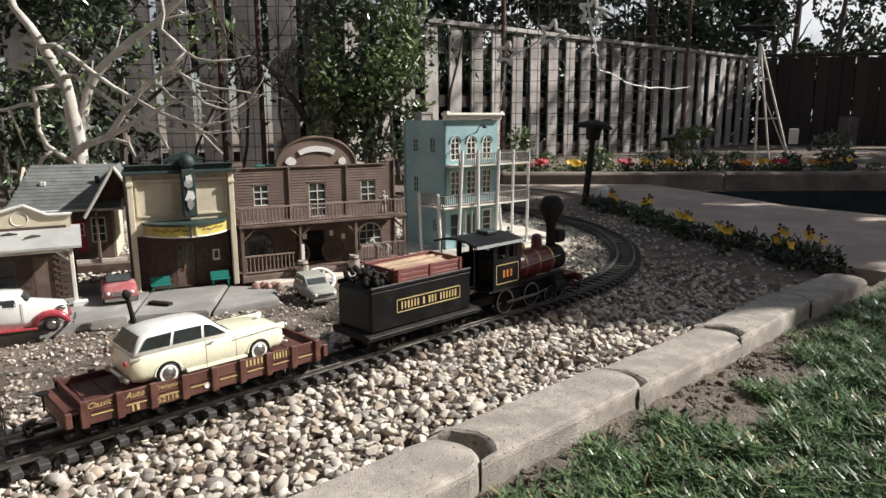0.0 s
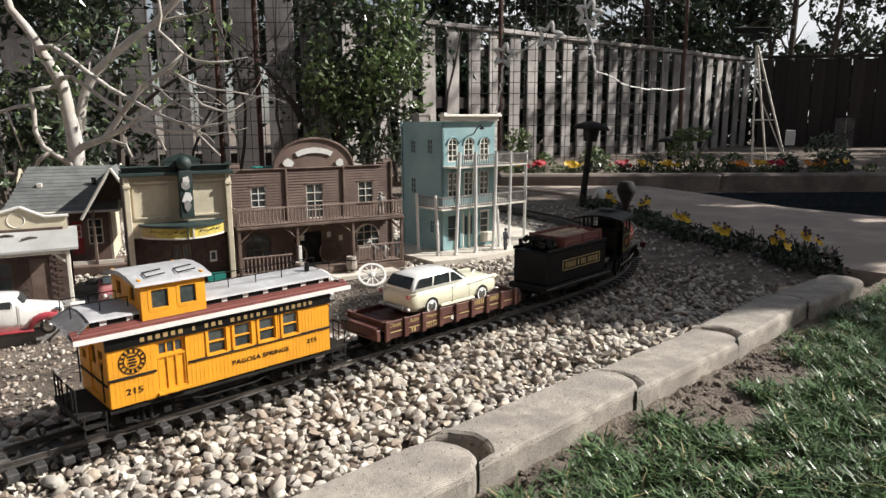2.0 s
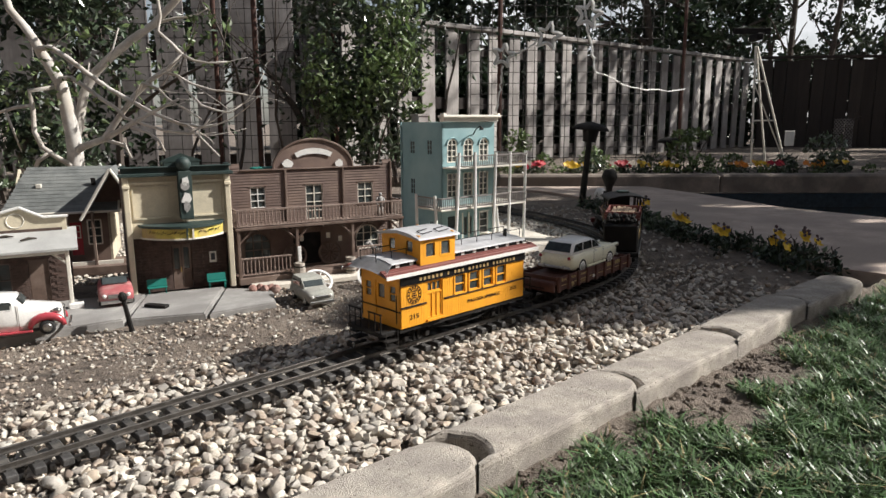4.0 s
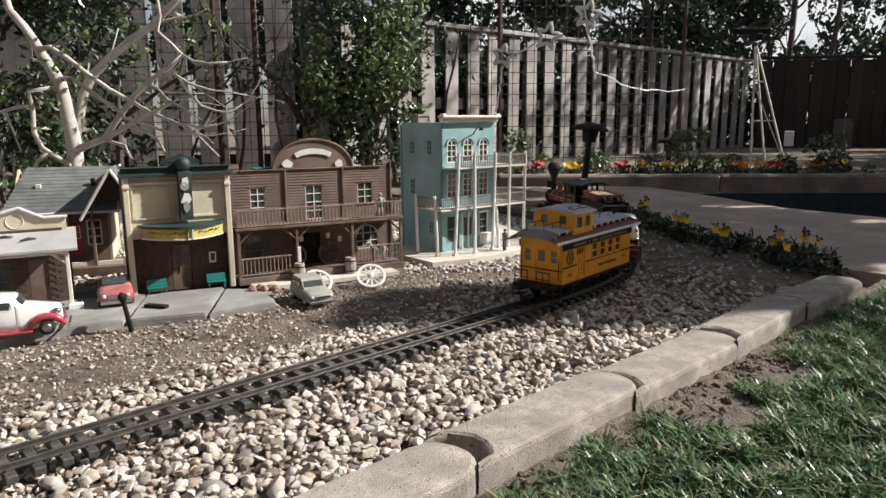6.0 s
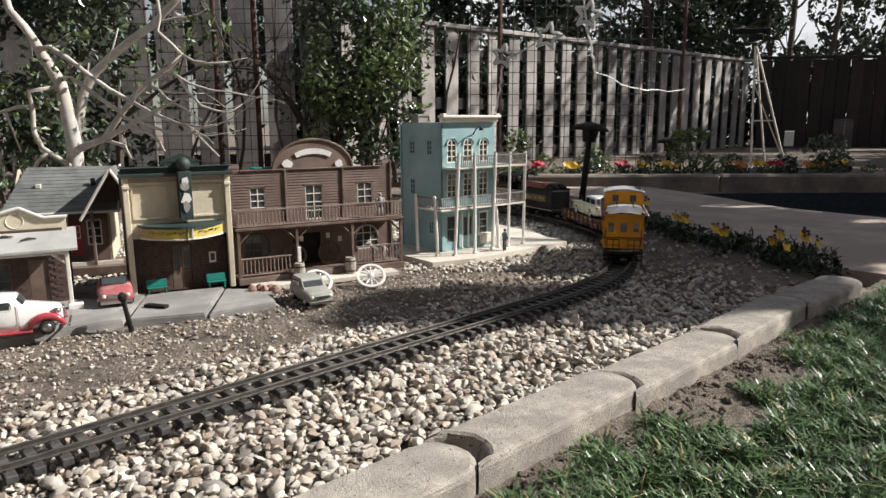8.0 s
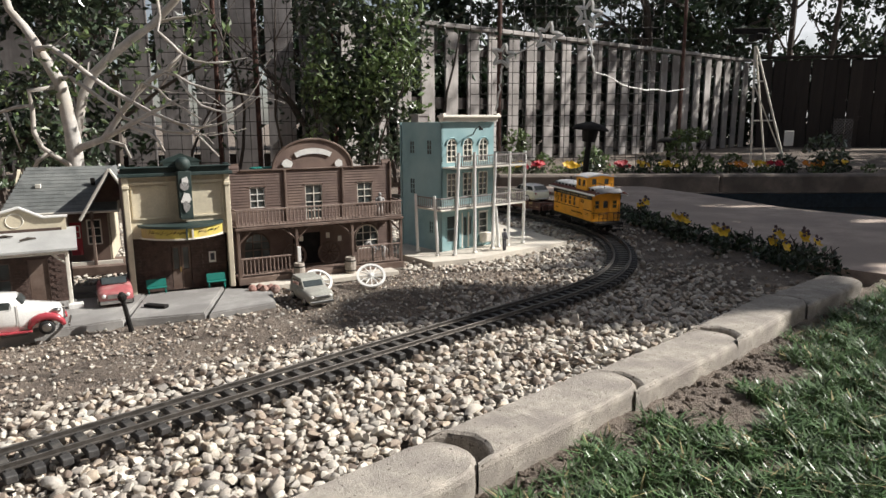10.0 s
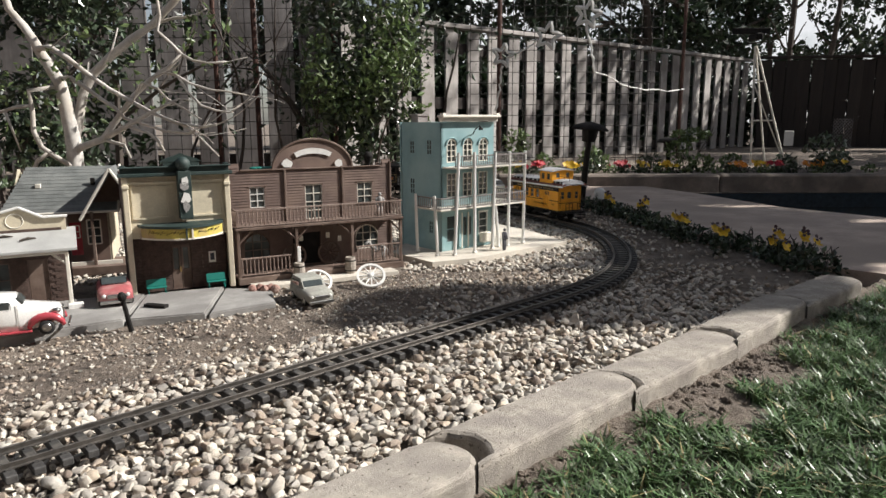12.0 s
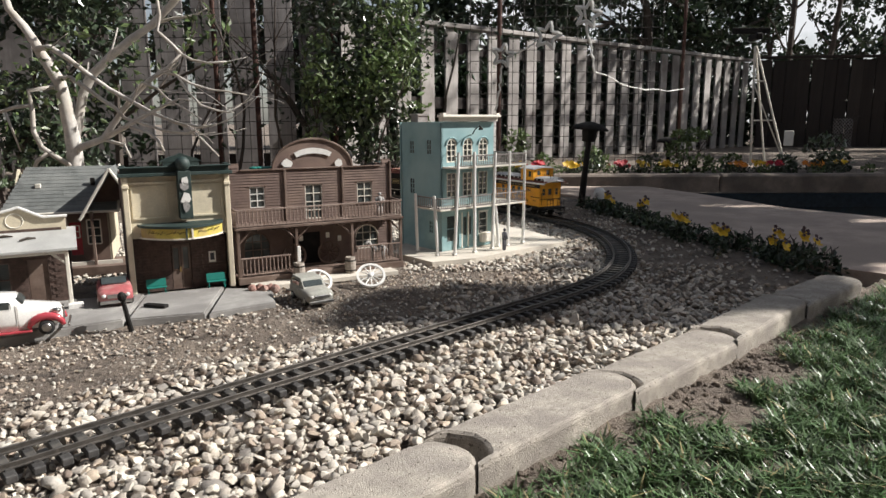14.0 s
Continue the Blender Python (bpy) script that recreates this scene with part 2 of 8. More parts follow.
def tube(bm, points, radii, seg=6):
    """A bent limb through points with the given radii."""
    rings = []
    for i, p in enumerate(points):
        p = Vector(p)
        d = (Vector(points[min(i + 1, len(points) - 1)]) - Vector(points[max(i - 1, 0)])).normalized()
        side = d.orthogonal().normalized() if abs(d.z) < 0.95 else Vector((1, 0, 0))
        side = (Vector((0, 1, 0)).cross(d)).normalized() if Vector((0, 1, 0)).cross(d).length > 0.1 else side
        up = d.cross(side)
        rings.append([bm.verts.new(p + radii[i] * (math.cos(k * math.tau / seg) * side + math.sin(k * math.tau / seg) * up)) for k in range(seg)])
    for lo, hi in zip(rings, rings[1:]):
        for k in range(seg):
            bm.faces.new((lo[k], lo[(k + 1) % seg], hi[(k + 1) % seg], hi[k]))
    bm.faces.new(rings[0][::-1])
    bm.faces.new(rings[-1])
    return bm


def mesh_of(name, bm, material, smooth=False):
    bmesh.ops.recalc_face_normals(bm, faces=bm.faces[:])
    me = bpy.data.meshes.new(name)
    bm.to_mesh(me)
    bm.free()
    me.materials.append(material)
    if smooth:
        me.polygons.foreach_set("use_smooth", [True] * len(me.polygons))
    return me


def part(name, bm, material, parent=None, label="", smooth=False, m=None):
    """Links a bmesh as one mesh object under a thing or a part."""
    ob = new(name, mesh_of(name, bm, material, smooth))
    if parent:
        ob.parent = parent
    if m:
        ob.matrix_local = m
    if label:
        ob["label"] = label
    return ob


def share(name, me, parent, m, label=""):
    """One more object on a mesh that alike pieces share."""
    ob = new(name, me)
    ob.parent = parent
    ob.matrix_local = m
    if label:
        ob["label"] = label
    return ob


def thing(name, label, category, m=None, group="", kind=""):
    ob = new(name)
    ob.empty_display_size = 0.02
    if m:
        ob.matrix_world = m
    return tagged(ob, label, category, group, kind)


def solid(name, verts, faces, material, smooth=False):
    me = bpy.data.meshes.new(name)
    me.from_pydata(verts, [], faces)
    me.materials.append(material)
    if smooth:
        me.polygons.foreach_set("use_smooth", [True] * len(me.polygons))
    me.update()
    return me


def words(text, size, material, parent, m, name="lettering", label="", width=1.0, shear=0.0):
    """Flat raised letters from the built-in font, in the x-z plane of m, centred."""
    cu = bpy.data.curves.new(name, "FONT")
    cu.body, cu.size, cu.extrude, cu.align_x, cu.align_y, cu.resolution_u, cu.shear = text, size, 0.0003, "CENTER", "CENTER", 2, shear
    tmp = bpy.data.objects.new(name, cu)
    me = bpy.data.meshes.new_from_object(tmp)
    bpy.data.objects.remove(tmp)
    me.transform(Matrix.Diagonal((width, 1, 1, 1)))
    me.materials.clear()
    me.materials.append(material)
    ob = new(name, me)
    ob.parent = parent
    ob.matrix_local = m @ pose(0, 0, 0, 90)
    if label:
        ob["label"] = label
    return ob


# ---- the track's line ----
KNOTS = np.linspace(0, 4.4, 12)
BEND = np.array([0, 0, 0, 0, 1.2, 0.8, 1.0, 0.45, 0.41, 0.41, 0.41, 0.41])
STEP = 0.02


def centre_line():
    s = np.arange(0, 4.4, STEP)
    a = 0.765 + np.concatenate([[0], np.cumsum(np.interp(s, KNOTS, BEND) * STEP)[:-1]])
    x = -0.7226 + np.concatenate([[0], np.cumsum(np.cos(a) * STEP)[:-1]])
    y = 0.580 + np.concatenate([[0], np.cumsum(np.sin(a) * STEP)[:-1]])
    return s, x, y, a


LINE = centre_line()


def on_line(d):
    """The place and heading of the track d metres along it."""
    s, x, y, a = LINE
    if d < 0:
        return x[0] + d * math.cos(a[0]), y[0] + d * math.sin(a[0]), a[0]
    if d > s[-1]:
        e = d - s[-1]
        return x[-1] + e * math.cos(a[-1]), y[-1] + e * math.sin(a[-1]), a[-1]
    return float(np.interp(d, s, x)), float(np.interp(d, s, y)), float(np.interp(d, s, a))


def run_pose(d, wheelbase):
    """The pose of a carriage whose middle is d metres along the track, standing on two trucks."""
    xr, yr, _ = on_line(d - wheelbase / 2)
    xf, yf, _ = on_line(d + wheelbase / 2)
    return Matrix.Translation(((xr + xf) / 2, (yr + yf) / 2, 0)) @ Matrix.Rotation(math.atan2(yf - yr, xf - xr), 4, "Z")


# how far the caboose's middle has come, second by second
TIMES = np.array([0, 1.5, 2.4, 3.0, 5.5, 6.5, 8.0, 9.0, 9.8, 10.5, 11.5, 12.5, 13.5, 14.0])
PLACES = np.array([0.054, 0.420, 0.628, 0.781, 1.343, 1.587, 1.954, 2.217, 2.428, 2.585, 2.73, 2.825, 2.892, 2.922])


def run(t):
    """A smooth reading of PLACES: cubic, with slopes from the neighbours."""
    i = int(np.clip(np.searchsorted(TIMES, t) - 1, 0, len(TIMES) - 2))
    sl = np.gradient(PLACES, TIMES)
    h = TIMES[i + 1] - TIMES[i]
    u = (t - TIMES[i]) / h
    return float((2 * u ** 3 - 3 * u ** 2 + 1) * PLACES[i] + (u ** 3 - 2 * u ** 2 + u) * h * sl[i]
                 + (3 * u ** 2 - 2 * u ** 3) * PLACES[i + 1] + (u ** 3 - u ** 2) * h * sl[i + 1])


TOWN = 28.33  # the turn of the main street's fronts, degrees


# ---- ground ----
POOL = [(1.27, 4.25), (1.45, 3.79), (1.62, 3.2), (1.92, 2.8), (2.6, 2.4), (5.2, 2.1), (5.2, 4.25)]
DECK_EDGE = [(0.30, 4.28), (0.62, 3.95), (0.86, 3.42), (0.90, 2.7), (0.98, 2.29), (1.05, 1.93), (1.2, 1.79), (1.6, 1.62), (5.2, 1.3)]
KERB_A, KERB_ANGLE, KERB_PITCH = Vector((0.048, 0.736)), 42.3, 0.335
KERB_U = Vector((math.cos(radians(KERB_ANGLE)), math.sin(radians(KERB_ANGLE))))
KERB_N = Vector((-KERB_U.y, KERB_U.x))


def inside(x, y, poly):
    hit = False
    for (x1, y1), (x2, y2) in zip(poly, poly[1:] + poly[:1]):
        if (y1 > y) != (y2 > y) and x < (x2 - x1) * (y - y1) / (y2 - y1) + x1:
            hit = not hit
    return hit


def sheet(outer, holes, z):
    bm = bmesh.new()
    edges = []
    for loop in [outer] + holes:
        v = [bm.verts.new((x, y, z)) for x, y in loop]
        edges += [bm.edges.new((v[i], v[(i + 1) % len(v)])) for i in range(len(v))]
    bmesh.ops.triangle_fill(bm, use_beauty=True, edges=edges)
    for f in bm.faces:
        if f.normal.z < 0:
            f.normal_flip()
    return bm


def slab_of(outer, z0, z1, holes=()):
    """A flat plate with the given outline between two heights."""
    bm = sheet(outer, list(holes), z1)
    top = bm.faces[:]
    g = bmesh.ops.extrude_face_region(bm, geom=top)
    for v in g["geom"]:
        if isinstance(v, bmesh.types.BMVert):
            v.co.z = z0
    return bm


tagged(part("ground", sheet([(-60, -40), (60, -40), (60, 80), (-60, 80)], [POOL], -0.062), DIRT), "bare brown soil of the garden", "ground", kind="structure")
tagged(part("pool_deck", slab_of(DECK_EDGE + [(5.2, 2.1), (2.6, 2.4), (1.92, 2.8), (1.62, 3.2), (1.45, 3.79), (1.27, 4.25)], -0.06, -0.018), DECK),
       "grey concrete pool deck in tree shade", "paving", kind="structure")
basin = bmesh.new()
for (x1, y1), (x2, y2) in zip(POOL, POOL[1:] + POOL[:1]):
    d = Vector((x2 - x1, y2 - y1))
    m = Matrix.Translation(((x1 + x2) / 2, (y1 + y2) / 2, -0.5)) @ Matrix.Rotation(math.atan2(d.y, d.x), 4, "Z")
    box(basin, (0, 0.01, 0), (d.length + 0.02, 0.02, 0.87), m)
pool = thing("swimming_pool", "dark blue tiled swimming pool with still water", "pool", kind="structure")
part("basin_wall", basin, TILE, pool)
part("water_surface", sheet(POOL, [], -0.15), WATER, pool, "dark still water")
part("basin_floor", sheet(POOL, [], -0.9), TILE, pool)


def track_side(x, y):
    """Distance from the track's middle, positive on its right side, and the way along it."""
    s, lx, ly, la = LINE
    d = (lx - x) ** 2 + (ly - y) ** 2
    i = int(d.argmin())
    return float((x - lx[i]) * math.sin(la[i]) - (y - ly[i]) * math.cos(la[i])), float(s[i])


BED = [(-3.6, -1.0), (-0.9, -0.16), *[tuple(KERB_A + KERB_U * d + KERB_N * 0.03) for d in (-1.1, 0, 0.6, 1.36)], (1.15, 1.85), (1.0, 2.29), (0.92, 2.7), (0.88, 3.42), (0.66, 3.95), (0.32, 4.4), (-3.6, 4.4)]


def bed_height(x, y):
    return -0.032 + 0.004 * noise.noise((x * 6, y * 6, 0)) + 0.004 * noise.noise((x * 25, y * 25, 3)) + 0.003 * noise.noise((x * 60, y * 60, 5))


def gravel_bed():
    step, verts, faces, index = 0.02, [], [], {}

    def vert(i, j):
        if (i, j) not in index:
            index[i, j] = len(verts)
            verts.append((i * step, j * step, bed_height(i * step, j * step)))
        return index[i, j]
    for i in range(-180, 60):
        for j in range(-20, 220):
            if inside((i + 0.5) * step, (j + 0.5) * step, BED) and abs(i * step) < j * step * 0.75 + 0.4:
                faces.append((vert(i, j), vert(i + 1, j), vert(i + 1, j + 1), vert(i, j + 1)))
    ob = new("soil_bed", solid("soil_bed", verts, faces, DIRT, True))
    return tagged(ob, "brown stony soil of the railway bed", "soil", kind="structure")


gravel_bed()


# ---- added unseen walls closing the garden behind and beside the view, cutting sky light ----
STUCCO = mat("tan_stucco", (0.30, 0.245, 0.195), 0.95, var=0.2, scale=3, fine=90, second=(0.25, 0.205, 0.165), bump=0.6, bump_dist=0.004)


def sky_blocking_walls():
    for name, c, size in (("wall_south", (1.0, -3.2, 1.9), (18.0, 0.25, 4.0)), ("wall_west", (-7.2, 3.0, 0.9), (0.2, 14.0, 2.0)), ("wall_east", (11.2, 3.5, 0.9), (0.2, 13.0, 2.0))):
        tagged(part(name, box(bmesh.new(), c, size, bevel=0.01), STUCCO), "unseen tan stucco wall added to cut sky light", "wall", kind="structure")


sky_blocking_walls()


# ---- the concrete edging ----
def edging_mesh():
    """One block: a rounded far end, a hollow near end that takes its neighbour's round end."""
    w, n, gap = 0.098, 9, 0.005
    length = KERB_PITCH - gap
    out = []
    bulge = 0.046
    for i in range(n + 1):
        a = math.pi * (i / n - 0.5)
        out.append((length + bulge * math.cos(a) - bulge * 0.2, w / 2 + w / 2 * math.sin(a)))
    for i in range(n, -1, -1):
        a = math.pi * (i / n - 0.5)
        out.append((bulge * 1.05 * math.cos(a) - bulge * 0.2, w / 2 + w / 2 * math.sin(a)))
    ring = []
    for (xa, ya), (xb, yb) in zip(out, out[1:] + out[:1]):
        k = max(1, int(math.hypot(xb - xa, yb - ya) / 0.02))
        ring += [(xa + (xb - xa) * j / k, ya + (yb - ya) * j / k) for j in range(k)]

    def drawn_in(d):
        res = []
        for (xa, ya), (xb, yb), (xc, yc) in zip(ring[-1:] + ring[:-1], ring, ring[1:] + ring[:1]):
            t = Vector((xc - xa, yc - ya)).normalized()
            res.append((xb - t.y * d, yb + t.x * d))
        return res
    bm = bmesh.new()
    rows = []
    for d, z in ((0, -0.085), (0, -0.05), (0, -0.02), (0, -0.008), (0.0018, -0.003), (0.006, 0.0)):
        row = []
        for x, y in drawn_in(d):
            q = Vector((x, y, z))
            row.append(bm.verts.new(q + 0.0016 * Vector((noise.noise(q * 45), noise.noise(q * 45 + Vector((5, 0, 0))), noise.noise(q * 40)))))
        rows.append(row)
    n = len(ring)
    for lo, hi in zip(rows, rows[1:]):
        for i in range(n):
            bm.faces.new((lo[i], lo[(i + 1) % n], hi[(i + 1) % n], hi[i]))
    bmesh.ops.triangle_fill(bm, use_beauty=True, edges=[bm.edges.get((rows[-1][i], rows[-1][(i + 1) % n])) for i in range(n)])
    return mesh_of("edging_block", bm, KERB)


def edging():
    me = edging_mesh()
    for i in range(-3, 4):
        p = KERB_A + KERB_U * (KERB_PITCH * i - (0.02 if i < 0 else 0.0)) - KERB_N * (0.004 if i < 0 else 0.0)
        jig = random.Random(i + 20)
        ob = new("edging_block", me)
        ob.matrix_world = pose(p.x, p.y, jig.uniform(-0.004, 0.003), jig.uniform(-1.2, 1.2), jig.uniform(-0.8, 0.8), KERB_ANGLE + jig.uniform(-1, 1))
        tagged(ob, "weathered grey concrete lawn edging block with rounded end", "edging block", "lawn edging")


edging()


# ---- track ----
def sweep(profile, lateral, d0, d1, step=0.02):
    bm = bmesh.new()
    rows = []
    for k in range(int((d1 - d0) / step) + 1):
        x, y, a = on_line(d0 + k * step)
        side = Vector((-math.sin(a), math.cos(a), 0))
        rows.append([bm.verts.new(Vector((x, y, z)) + side * (lateral + w)) for w, z in profile])
    n = len(profile)
    for lo, hi in zip(rows, rows[1:]):
        for i in range(n):
            bm.faces.new((lo[i], lo[(i + 1) % n], hi[(i + 1) % n], hi[i]))
    bm.faces.new(rows[0])
    bm.faces.new(rows[-1][::-1])
    return bm


def sleeper_mesh():
    bm = bmesh.new()
    box(bm, (0, 0, -0.0135), (0.0135, 0.090, 0.010), bevel=0.0012)
    for sgn in (-1, 1):
        for k in (-1, 1):
            box(bm, (0, sgn * 0.024 + k * 0.0048, -0.0075), (0.006, 0.003, 0.003))
    return mesh_of("sleeper", bm, TIE)


def railway():
    t = thing("garden_railway_track", "dark brass rails on black plastic sleepers in gravel", "railway track")
    prof = [(-0.0035, -0.0085), (0.0035, -0.0085), (0.0035, -0.0072), (0.0011, -0.0062), (0.0011, -0.003), (0.0017, -0.0024), (0.0017, -0.0004),
            (0.0012, 0.0), (-0.0012, 0.0), (-0.0017, -0.0004), (-0.0017, -0.0024), (-0.0011, -0.003), (-0.0011, -0.0062), (-0.0035, -0.0072)]
    for sgn in (-1, 1):
        part("rail", sweep(prof, 0.024 * sgn, -0.6, 4.6), RAIL, t)
    me = sleeper_mesh()
    d = -0.58
    jig = random.Random(4)
    while d < 4.55:
        x, y, a = on_line(d)
        share("sleeper", me, t, Matrix.Translation((x, y, 0)) @ Matrix.Rotation(a + jig.uniform(-0.02, 0.02), 4, "Z"))
        d += 0.030


railway()


# ---- shared pieces of buildings and carriages (fronts face -y, x runs along them) ----
def panel(outline, y0, y1, holes=()):
    """A wall plate with the outline in x and z, from y0 (front) to y1, with holes through it."""
    bm = slab_of(list(outline), 0.0, 1.0, [list(h) for h in holes])
    for v in bm.verts:
        v.co = Vector((v.co.x, y0 if v.co.z > 0.5 else y1, v.co.y))
    return bm


def rect(x0, x1, z0, z1):
    return [(x0, z0), (x1, z0), (x1, z1), (x0, z1)]


def arched(x0, x1, z0, z1, n=8):
    """A window outline with a round head."""
    r = (x1 - x0) / 2
    return [(x0, z0), (x1, z0)] + [((x0 + x1) / 2 + r * math.cos(math.pi * i / n), z1 - r + r * math.sin(math.pi * i / n)) for i in range(n + 1)]


def shift(bm, m):
    bm.transform(m)
    return bm


def window(parent, x0, x1, z0, z1, y, nx, nz, frame_mat, m=None, bar=0.0018, arch=False, trim=None, name="window", glass=None, deep=0.004):
    """A window part with its frame, bars and dark pane; y is the wall's face."""
    m = m or Matrix()
    w = part(name, panel(arched(x0, x1, z0, z1) if arch else rect(x0, x1, z0, z1), y + deep * 0.55, y + deep), glass or GLASS, parent, m=m)
    bm = bmesh.new()
    b = bar
    for i in range(nx + 1):
        x = x0 + (x1 - x0) * i / nx
        e = b if 0 < i < nx else b * 1.5
        top = z1 - ((x1 - x0) / 2 if arch and (i in (0, nx)) else 0)
        box(bm, (x, y + deep * 0.25, (z0 + top) / 2), (e, deep * 0.7, top - z0))
    for i in range(nz + 1):
        z = z0 + (z1 - z0) * i / nz
        if not (arch and i == nz):
            box(bm, ((x0 + x1) / 2, y + deep * 0.22, z), (x1 - x0, deep * 0.66, b if 0 < i < nz else b * 1.4))
    if arch:
        cx, r = (x0 + x1) / 2, (x1 - x0) / 2
        for i in range(8):
            a, c = math.pi * i / 8, math.pi * (i + 1) / 8
            rod(bm, (cx + r * math.cos(a), y, z1 - r + r * math.sin(a)), (cx + r * math.cos(c), y, z1 - r + r * math.sin(c)), b, seg=5)
    part("window_frame", bm, frame_mat, w)
    if trim:
        part("window_head", box(bmesh.new(), ((x0 + x1) / 2, y - 0.001, z1 + 0.003), (x1 - x0 + 0.01, 0.005, 0.004), bevel=0.0006), trim, w)
        part("window_sill", box(bmesh.new(), ((x0 + x1) / 2, y - 0.001, z0 - 0.002), (x1 - x0 + 0.01, 0.006, 0.003), bevel=0.0006), trim, w)
    return w


def siding(bm, x0, x1, z0, z1, y, pitch, openings=()):
    """Overlapping boards, left out at openings (x0, x1, z0, z1)."""
    n = int(round((z1 - z0) / pitch))
    for i in range(n):
        a, b = z0 + i * pitch, z0 + (i + 1) * pitch
        spans = [(x0, x1)]
        for ox0, ox1, oz0, oz1 in openings:
            if b > oz0 and a < oz1:
                spans = [s for p, q in spans for s in ((p, min(q, ox0)), (max(p, ox1), q)) if s[1] - s[0] > 0.001]
        for p, q in spans:
            v = [bm.verts.new(c) for c in ((p, y - 0.0024, a), (q, y - 0.0024, a), (q, y - 0.0002, b), (p, y - 0.0002, b), (p, y + 0.001, a), (q, y + 0.001, a))]
            bm.faces.new(v[:4])
            bm.faces.new((v[0], v[4], v[5], v[1]))
    return bm


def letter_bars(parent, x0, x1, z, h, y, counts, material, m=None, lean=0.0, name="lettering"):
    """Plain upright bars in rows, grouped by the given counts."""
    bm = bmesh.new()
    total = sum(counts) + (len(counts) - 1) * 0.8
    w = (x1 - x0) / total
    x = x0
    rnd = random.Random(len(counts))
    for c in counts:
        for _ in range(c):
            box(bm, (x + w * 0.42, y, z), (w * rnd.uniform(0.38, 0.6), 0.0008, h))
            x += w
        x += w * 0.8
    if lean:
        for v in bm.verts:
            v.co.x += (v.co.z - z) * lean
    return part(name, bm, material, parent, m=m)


# ---- the train ----
WHEELS = []  # (wheelset, radius), turned as the train runs


def wheelset(parent, x, r, material, spokes=0, gauge=0.0235, seg=18, rim=None):
    """Two wheels on an axle; the tread runs on the rail's top."""
    bm = bmesh.new()
    rod(bm, (0, -0.03, 0), (0, 0.03, 0), 0.0022, seg=8)
    for s in (-1, 1):
        mm = Matrix.Translation((0, s * gauge, 0)) @ Matrix.Rotation(radians(-90 * s), 4, "X")
        if spokes:
            lathe(bm, [(r * 0.82, -0.002), (r + 0.0022, -0.002), (r + 0.0022, -0.0008), (r, 0.0), (r, 0.0045), (r * 0.82, 0.0045), (r * 0.82, -0.002)], mm, seg, False)
            for k in range(spokes):
                a = math.tau * k / spokes
                rod(bm, (0, s * (gauge + 0.002), 0), (r * 0.86 * math.cos(a), s * (gauge + 0.002), r * 0.86 * math.sin(a)), r * 0.06, seg=5)
            lathe(bm, [(r * 0.2, -0.001), (r * 0.2, 0.0055)], mm, 10)
            box(bm, (0, s * (gauge + 0.003), -r * 0.62), (r * 0.9, 0.003, r * 0.3))
        else:
            lathe(bm, [(r * 0.3, -0.001), (r + 0.0022, -0.002), (r + 0.0022, -0.0008), (r, 0.0), (r, 0.0045), (r * 0.8, 0.0045), (r * 0.72, 0.003), (r * 0.4, 0.003), (r * 0.3, 0.005)], mm, seg)
    w = part("wheelset", bm, material, parent, m=Matrix.Translation((x, 0, r)))
    if rim:
        rb = bmesh.new()
        for s in (-1, 1):
            lathe(rb, [(r * 0.86, 0.0044), (r * 0.97, 0.0044), (r * 0.97, 0.0052), (r * 0.86, 0.0052), (r * 0.86, 0.0044)], Matrix.Translation((0, s * gauge, 0)) @ Matrix.Rotation(radians(-90 * s), 4, "X"), seg, False)
        part("tyre", rb, rim, w, "bright worn steel tyre")
    WHEELS.append((w, r))
    return w


def truck(parent, x, base=0.05, r=0.0155):
    """A bogie: two arch-bar side frames, bolster and springs, and its wheelsets."""
    for s in (-1, 1):
        bm = bmesh.new()
        y = s * 0.036
        for z0, z1 in ((0.022, 0.029), (0.016, 0.007)):
            rod(bm, (x - base / 2 - 0.008, y, 0.0165), (x - 0.01, y, z1), 0.0018, seg=5)
            rod(bm, (x - 0.01, y, z1), (x + 0.01, y, z1), 0.0018, seg=5)
            rod(bm, (x + 0.01, y, z1), (x + base / 2 + 0.008, y, 0.0165), 0.0018, seg=5)
        for k in (-1, 1):
            box(bm, (x + k * base / 2, y + s * 0.001, 0.0155), (0.011, 0.009, 0.011), bevel=0.0015)
            rod(bm, (x + k * 0.005, y, 0.008), (x + k * 0.005, y, 0.027), 0.003, seg=7)
        part("bogie_side_frame", bm, SOOT, parent)
    bm = bmesh.new()
    box(bm, (x, 0, 0.026), (0.016, 0.07, 0.008), bevel=0.001)
    part("bolster", bm, SOOT, parent)
    for k in (-1, 1):
        wheelset(parent, x + k * base / 2, r, SOOT)


def coupler(parent, x, s):
    bm = bmesh.new()
    box(bm, (x + s * 0.014, 0, 0.018), (0.03, 0.007, 0.005), bevel=0.001)
    box(bm, (x + s * 0.031, 0, 0.018), (0.008, 0.016, 0.010), bevel=0.0015)
    part("coupler", bm, SOOT, parent)


